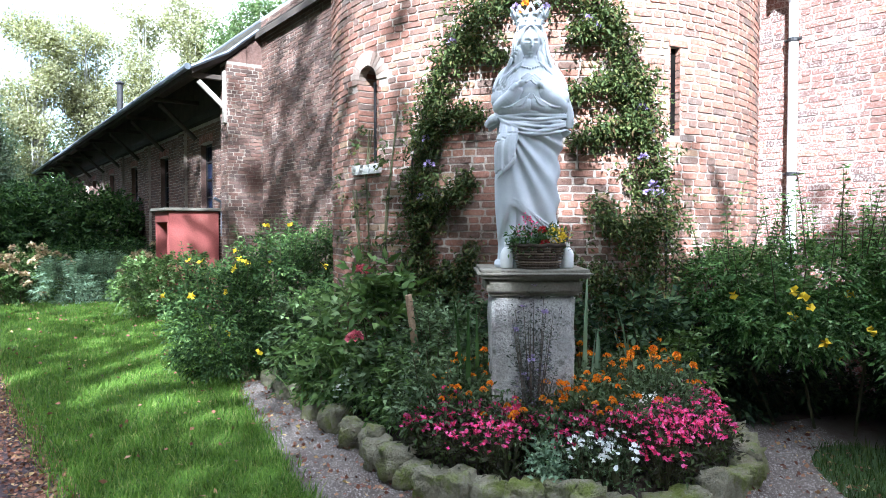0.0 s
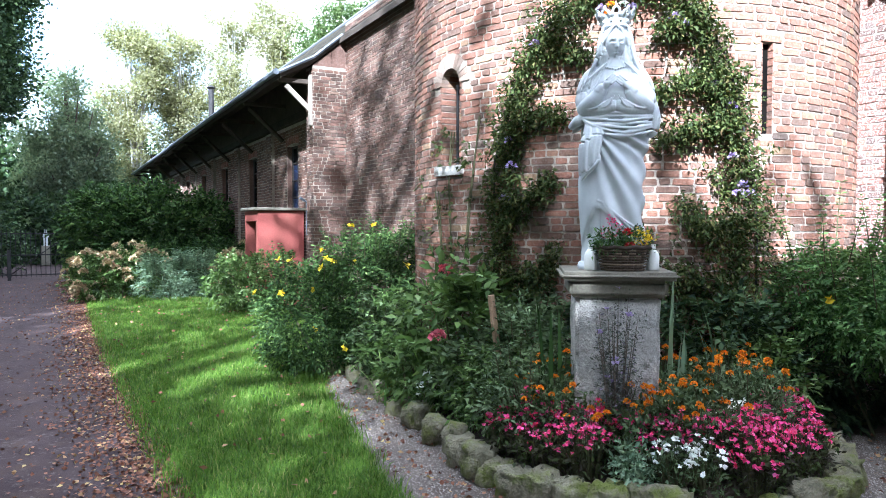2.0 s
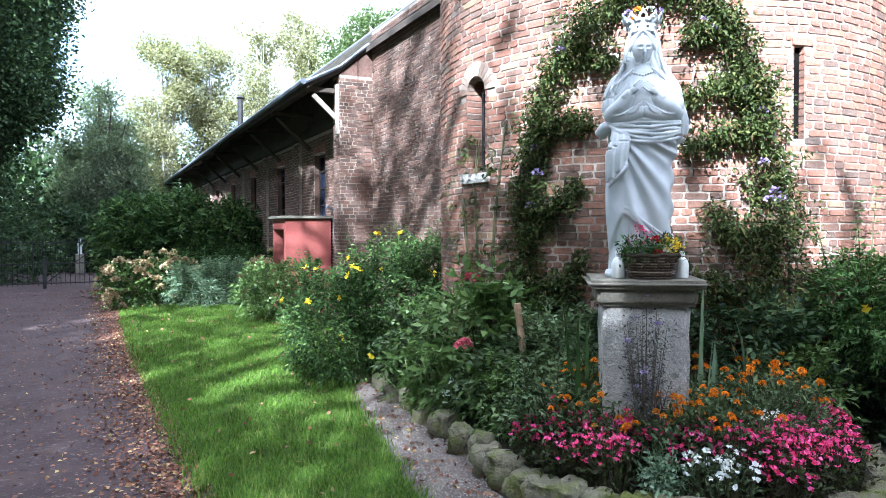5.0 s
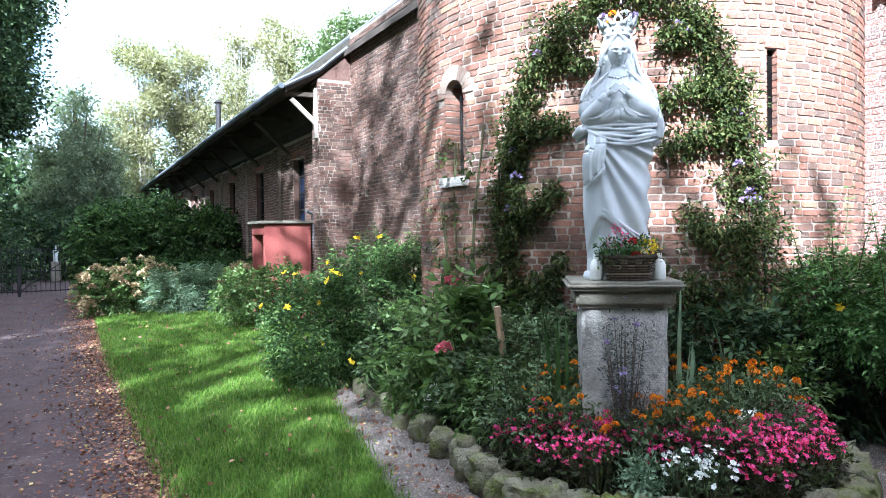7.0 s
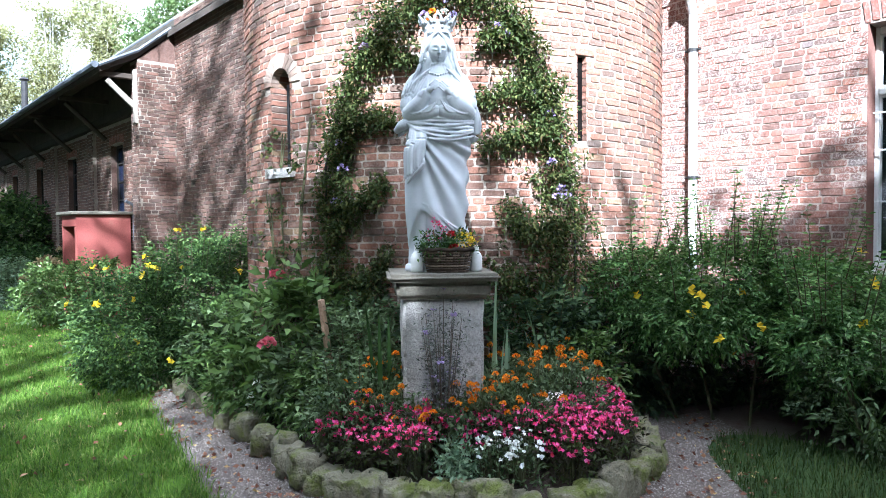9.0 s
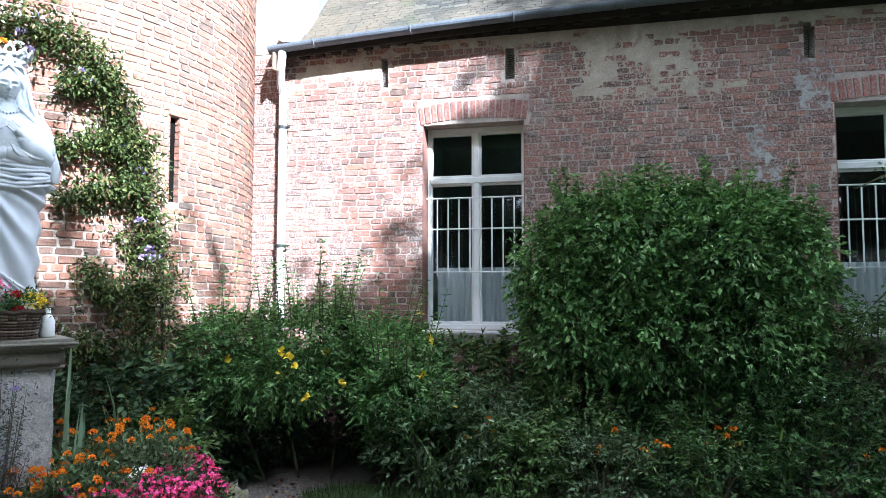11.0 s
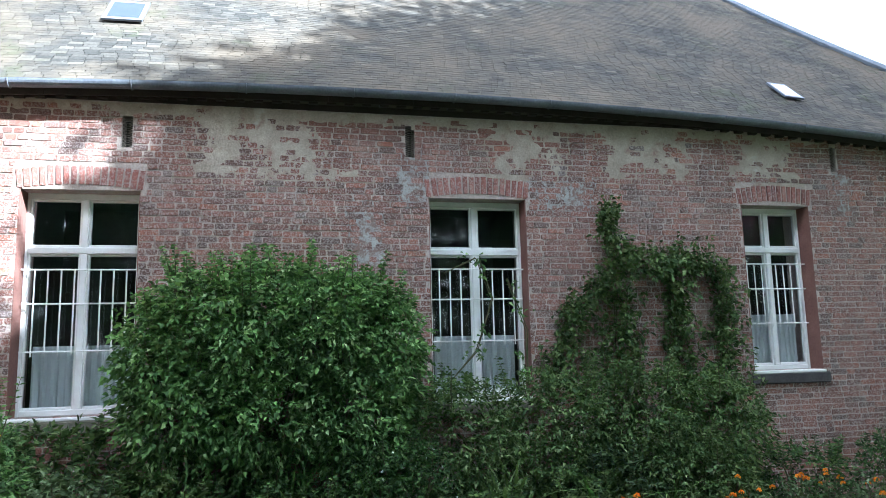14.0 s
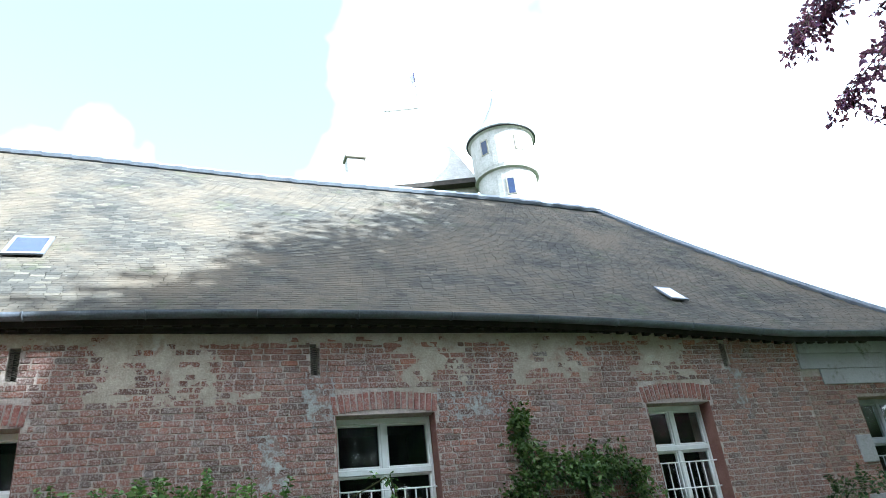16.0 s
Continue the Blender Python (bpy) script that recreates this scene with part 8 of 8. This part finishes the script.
shrub("undergrowth", (-2.0, 29.5, 0), [(-4, 0, 1.0, 2.0, 1.2, 1.3), (-1.5, 0.5, 1.1, 2.0, 1.2, 1.5), (2.0, 1.5, 1.0, 2.2, 1.0, 1.4), (5.0, 1.0, 1.2, 2.0, 1.2, 1.5), (0, 3, 1.6, 4, 1, 1.6)], L_DARK, 1300, 14, 0.2, 0.22, "bushy green undergrowth beyond the gate", 0.6, 8, 0)

shrub("dark_hedge", (-1.9, 24.6, 0), [(-1.8, 0, 1.1, 1.1, 0.8, 1.2), (-0.4, 0.2, 1.15, 1.1, 0.8, 1.25), (1.0, 0.3, 1.0, 1.0, 0.8, 1.1)], L_DARK, 700, 14, 0.14, 0.14, "dark hedge behind the iron gate", 0.5, 8, 8, 0.3, category="hedge")

# gate
gate = tagged(new("metal_gate"), "black iron double gate across the drive", "gate")
for x0, x1 in ((-3.1, -0.13), (-0.05, 1.35)):
    for z in (0.12, 0.66, 1.24):
        Geo().box((x0, 22.08, z - 0.015), (x1, 22.11, z + 0.015)).obj("rail", M_IRON, gate)
    n = int((x1 - x0) / 0.115)
    for k in range(n + 1):
        x = x0 + (x1 - x0) * k / n
        Geo().tube([(x, 22.095, 0.06), (x, 22.095, 1.36)], 0.010, 6).obj("gate_bar", M_IRON, gate)
    Geo().tube([(x0, 22.12, 1.22), (x1, 22.12, 0.14)] if x0 < -1 else [(x0, 22.12, 0.14), (x1, 22.12, 1.22)], 0.014, 6).obj("brace", M_IRON, gate)
for x in (-3.15, -0.09, 1.42):
    Geo().box((x - 0.04, 22.05, -0.05), (x + 0.04, 22.13, 1.44 if x != -0.09 else 0.80)).obj("gate_post", M_IRON, gate)
fs_ = statue_mesh().obj("statue", M_STATUE, smooth=True)
fs_.matrix_basis = pose(0.98, 29.0, 0.72, 0, 0, 0) @ Matrix.Scale(0.36, 4)
tagged(fs_, "small white statue on a plinth beyond the gate", "statue")
pl = thing("plinth", (0.98, 29.0, 0), "low grey stone plinth under the far statue", "plinth")
Geo().soft_box((-0.16, -0.16, 0), (0.16, 0.16, 0.72), 0.02).obj("block", M_STONE_SLAB, pl)

# ---------------------------------------------------------------- castle behind the roof
castle = thing("castle", (0, 0, 0), "pale stone castle with round turret rising behind the roof", "castle")
TX, TY = 26.7, -14.2
Geo().lathe([(1.42, -0.1), (1.42, 18.75), (1.52, 18.8), (1.56, 19.0), (1.56, 20.9), (1.7, 21.0)], 40, pose(TX, TY, 0)).obj("turret", M_CHATEAU, castle)
Geo().lathe([(1.74, 21.0), (1.78, 21.06), (1.5, 21.25), (0.9, 22.1), (0.34, 23.2), (0.08, 24.0), (0.02, 24.6)], 40, pose(TX, TY, 0)).obj("turret_roof", M_PALE_ROOF, castle, "conical turret roof, sun glare put into its colour")
Geo().lathe([(1.70, 20.975), (1.765, 20.985), (1.765, 21.005), (1.70, 21.012)], 40, pose(TX, TY, 0)).obj("turret_gutter", M_IRON, castle)
Geo().lathe([(1.44, 18.74), (1.585, 18.77), (1.585, 18.81), (1.44, 18.84)], 40, pose(TX, TY, 0)).obj("string_course", M_CHATEAU, castle)
for da, z, h in ((30, 19.75, 0.7), (-8, 17.35, 0.8), (-34, 19.75, 0.7)):
    a = math.atan2(-TY, -TX) - radians(da)
    rr = 1.565 if z > 18.8 else 1.425
    m = Matrix.Translation((TX + rr * math.cos(a), TY + rr * math.sin(a), z)) @ Matrix.Rotation(a, 4, "Z")
    w_ = Geo().soft_box((-0.06, -0.22, -0.06), (0.012, 0.22, h + 0.08), 0.01, m).obj("window", M_STONE_SLAB, castle)
    Geo().box((-0.02, -0.15, 0), (0.02, 0.15, h), m).obj("pane", M_BLUE_GLASS, w_)
B1, B2 = Vector((29.6, -6.6, 0)), Vector((27.5, -12.9, 0))
d_ = (B2 - B1).normalized()
n_ = Vector((-d_.y, d_.x, 0))
n_ = n_ if n_.x > 0 else -n_
g = Geo()
q = [B1, B2, B2 + n_ * 8, B1 + n_ * 8]
g.add([p + Vector((0, 0, z)) for z in (-0.1, 18.9) for p in q], [(0, 1, 5, 4), (1, 2, 6, 5), (2, 3, 7, 6), (3, 0, 4, 7)])
g.obj("main_wall", M_STONE_SLAB, castle)
g = Geo()
o = -n_ * 0.5 - d_ * 0.4
g.add([B1 + o + Vector((0, 0, 18.9)), B2 - n_ * 0.5 + d_ * 0.1 + Vector((0, 0, 18.9)), B2 + n_ * 8 + Vector((0, 0, 18.9)), B1 + n_ * 8 + Vector((0, 0, 18.9)),
       B1 + o + Vector((0, 0, 19.15)), B2 - n_ * 0.5 + d_ * 0.1 + Vector((0, 0, 19.15)), B2 + n_ * 8 + Vector((0, 0, 19.15)), B1 + n_ * 8 + Vector((0, 0, 19.15))], [(0, 1, 2, 3), (0, 1, 5, 4), (4, 5, 6, 7), (1, 2, 6, 5), (3, 0, 4, 7)])
# Timber colour on the cornice paints in the shade under the roof.
g.obj("cornice", M_TIMBER, castle, "cornice with shade put into its dark colour")
c1, c2 = B1 + d_ * 2.2 + n_ * 3.0, B1 + d_ * 4.2 + n_ * 3.0
g = Geo()
g.add([B1 + o + Vector((0, 0, 19.16)), B2 - n_ * 0.5 + Vector((0, 0, 19.16)), B2 + n_ * 8 + Vector((0, 0, 19.16)), B1 + n_ * 8 + Vector((0, 0, 19.16)),
       c1 + Vector((0, 0, 26.2)), c2 + Vector((0, 0, 26.2)), c2 + n_ * 2 + Vector((0, 0, 26.2)), c1 + n_ * 2 + Vector((0, 0, 26.2))], [(0, 1, 5, 4), (1, 2, 6, 5), (2, 3, 7, 6), (3, 0, 4, 7), (4, 5, 6, 7)])
# Pale stone colour stands in for sun glare on the slates.
g.obj("pavilion_roof", M_CHATEAU, castle, "steep pavilion roof, sun glare put into its colour")
Geo().soft_box((0, -0.06, 0), ((c2 - c1).length, 0.06, 0.35), 0.02, Matrix.Translation(c1 + Vector((0, 0, 26.2))) @ Matrix.Rotation(math.atan2(d_.y, d_.x), 4, "Z")).obj("roof_cresting", M_BAND, castle)
Geo().tube([c2 + Vector((0, 0, 26.2)), c2 + Vector((0, 0, 29.0))], 0.03, 6).obj("flag_pole", M_IRON, castle)
Geo().add([c2 + Vector((0, 0, 28.9)), c2 + d_ * -0.28 + Vector((0, 0, 28.5)), c2 + d_ * -0.2 + Vector((0, 0, 27.8)), c2 + Vector((0, 0, 28.2))], [(0, 1, 2, 3)]).obj("flag", M_FABRIC_RED, castle)
ch = B1 + d_ * 0.6 + n_ * 0.6
ch_ = Geo().soft_box((-0.3, -0.45, 0), (0.3, 0.45, 2.4), 0.03, Matrix.Translation(ch + Vector((0, 0, 19.1)))).obj("chimney", M_CHATEAU, castle)
Geo().soft_box((-0.4, -0.55, 2.4), (0.4, 0.55, 2.6), 0.03, Matrix.Translation(ch + Vector((0, 0, 19.1)))).obj("chimney_cap", M_STONE_SLAB, ch_)


# ---------------------------------------------------------------- grass, gravel, fallen leaves
def inside(poly, X, Y):
    c = np.zeros(len(X), bool)
    n = len(poly)
    for i in range(n):
        (xa, ya), (xb, yb) = poly[i], poly[(i + 1) % n]
        if ya == yb:
            continue
        hit_ = ((ya > Y) != (yb > Y)) & (X < (xb - xa) * (Y - ya) / (yb - ya) + xa)
        c ^= hit_
    return c


def scatter(poly, n, power=0.0, at=(0.2, 0.1)):
    xs, ys = [p[0] for p in poly], [p[1] for p in poly]
    out = np.zeros((0, 2))
    while len(out) < n:
        X, Y = rng.uniform(min(xs), max(xs), n * 3), rng.uniform(min(ys), max(ys), n * 3)
        k = inside(poly, X, Y)
        if power:
            k &= rng.uniform(size=len(X)) < (3.0 / np.maximum(3.0, np.hypot(X - at[0], Y - at[1]))) ** power
        out = np.concatenate([out, np.stack([X[k], Y[k]], 1)])
    return out[:n]


# Both strips near the wall take the blade colours with shade painted in.
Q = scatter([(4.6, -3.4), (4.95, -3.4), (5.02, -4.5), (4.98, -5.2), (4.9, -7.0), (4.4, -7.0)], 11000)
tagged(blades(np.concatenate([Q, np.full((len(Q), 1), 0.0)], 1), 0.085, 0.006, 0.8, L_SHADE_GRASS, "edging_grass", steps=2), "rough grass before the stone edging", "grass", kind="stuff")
lawn_seen = [(x, y) for x, y in lawn_poly if y > 1.2]
Q = scatter(lawn_seen, 120000, 1.2)
tagged(blades(np.concatenate([Q, np.full((len(Q), 1), -0.005)], 1), 0.075, 0.006, 0.8, L_GRASS, "lawn_grass", steps=2), "short green lawn grass", "grass", kind="stuff")
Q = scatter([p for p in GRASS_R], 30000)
tagged(blades(np.concatenate([Q, np.zeros((len(Q), 1))], 1), 0.085, 0.006, 0.8, L_SHADE_GRASS, "shade_grass", steps=2), "rough grass near the wall, shade put into its colour", "grass", kind="stuff")
Q = scatter([(1.7, 2.0), (2.5, 6.3), (2.9, 7.0), (2.75, 5.0), (2.5, 3.6), (2.9, 2.3), (3.6, 2.05), (4.3, 2.3), (5.2, 3.2), (5.6, 2.6), (5.2, 2.1), (4.2, 1.7), (3.2, 0.8)], 42000)
n = len(Q)
base = np.array([(1, 0, 0), (-0.5, 0.87, 0), (-0.5, -0.87, 0), (0, 0, 0.8)])
R_ = rng.uniform(0.003, 0.008, n)[:, None, None]
ang = rng.uniform(0, math.tau, n)
co, si = np.cos(ang), np.sin(ang)
V = np.stack([base[None, :, 0] * co[:, None] - base[None, :, 1] * si[:, None], base[None, :, 0] * si[:, None] + base[None, :, 1] * co[:, None], np.repeat(base[None, :, 2], n, 0)], 2) * R_ * rng.uniform(0.7, 1.3, (n, 4, 1))
V += np.concatenate([Q, np.full((n, 1), -0.004)], 1)[:, None, :]
i = np.arange(n)[:, None] * 4
F = np.concatenate([i + [0, 1, 3], i + [1, 2, 3], i + [2, 0, 3]], 1).reshape(-1, 3)
tagged(link_mesh("gravel_stones", np_mesh("gravel_stones", V.reshape(-1, 3), F), M_PEBBLE), "loose pale grey gravel stones", "gravel", kind="stuff")


edge = []
for (xa, ya), (xb, yb) in list(zip(KERB, KERB[1:])) + list(zip(LAWN_IN, LAWN_IN[1:])):
    n_ = int(math.hypot(xb - xa, yb - ya) * 320)
    t_ = rng.uniform(size=n_)
    edge.append(np.stack([xa + (xb - xa) * t_ + rng.normal(size=n_) * 0.045, ya + (yb - ya) * t_ + rng.normal(size=n_) * 0.045], 1))
Q = np.concatenate(edge)
Q = Q[(Q[:, 1] > 1.0) & (Q[:, 1] < 16)]
tagged(blades(np.concatenate([Q, np.full((len(Q), 1), -0.01)], 1), 0.085, 0.006, 0.9, L_GRASS, "edge_grass", steps=2), "ragged grass along the lawn's edges", "grass", kind="stuff")


def litter(name, Q, z, size, label):
    n = len(Q)
    P = np.concatenate([Q, z + rng.uniform(0.002, 0.012, (n, 1))], 1)
    a = rng.uniform(0, math.tau, n)
    D = np.stack([np.cos(a), np.sin(a), rng.normal(size=n) * 0.12], 1)
    V, F = leaf_arrays(P, D, size, size * 0.75, fold=0.18)
    tagged(link_mesh(name, np_mesh(name, V, F), L_FALLEN), label, "leaves", kind="stuff")


kx, ky = [p[0] for p in KERB], [p[1] for p in KERB]
Y = 0.5 + 20.5 * rng.uniform(0, 1, 15000) ** 1.4
X = np.interp(Y, ky, kx) - 0.03 - np.abs(rng.normal(size=len(Y))) * 0.30 + 0.12
litter("border_leaf_litter", scatter([(4.7, -6.5), (4.7, -2.0), (5.2, 0.4), (5.7, 0.4), (5.5, -3.4), (5.3, -6.5)], 1500), 0.012, 0.04, "brown fallen leaves along the border's edge")
litter("kerb_leaf_litter", np.stack([X, Y], 1), -0.018, 0.034, "drift of brown fallen leaves along the kerb")
litter("road_leaves", scatter([(-3.0, 1), (0.85, 1), (1.3, 21), (-3.0, 21)], 4200, 0.8), -0.016, 0.032, "scattered fallen leaves on the drive")
litter("lawn_leaves", scatter(lawn_seen, 260), 0.045, 0.045, "few yellow leaves on the lawn")
litter("path_leaves", scatter([(1.9, 3.0), (2.5, 6.3), (2.9, 7.0), (2.6, 4.4), (2.4, 3.4), (2.6, 2.4), (4.4, 2.3), (5.6, 2.9), (5.0, 2.0), (3.2, 0.8)], 900), 0.004, 0.035, "fallen leaves and debris on the gravel")
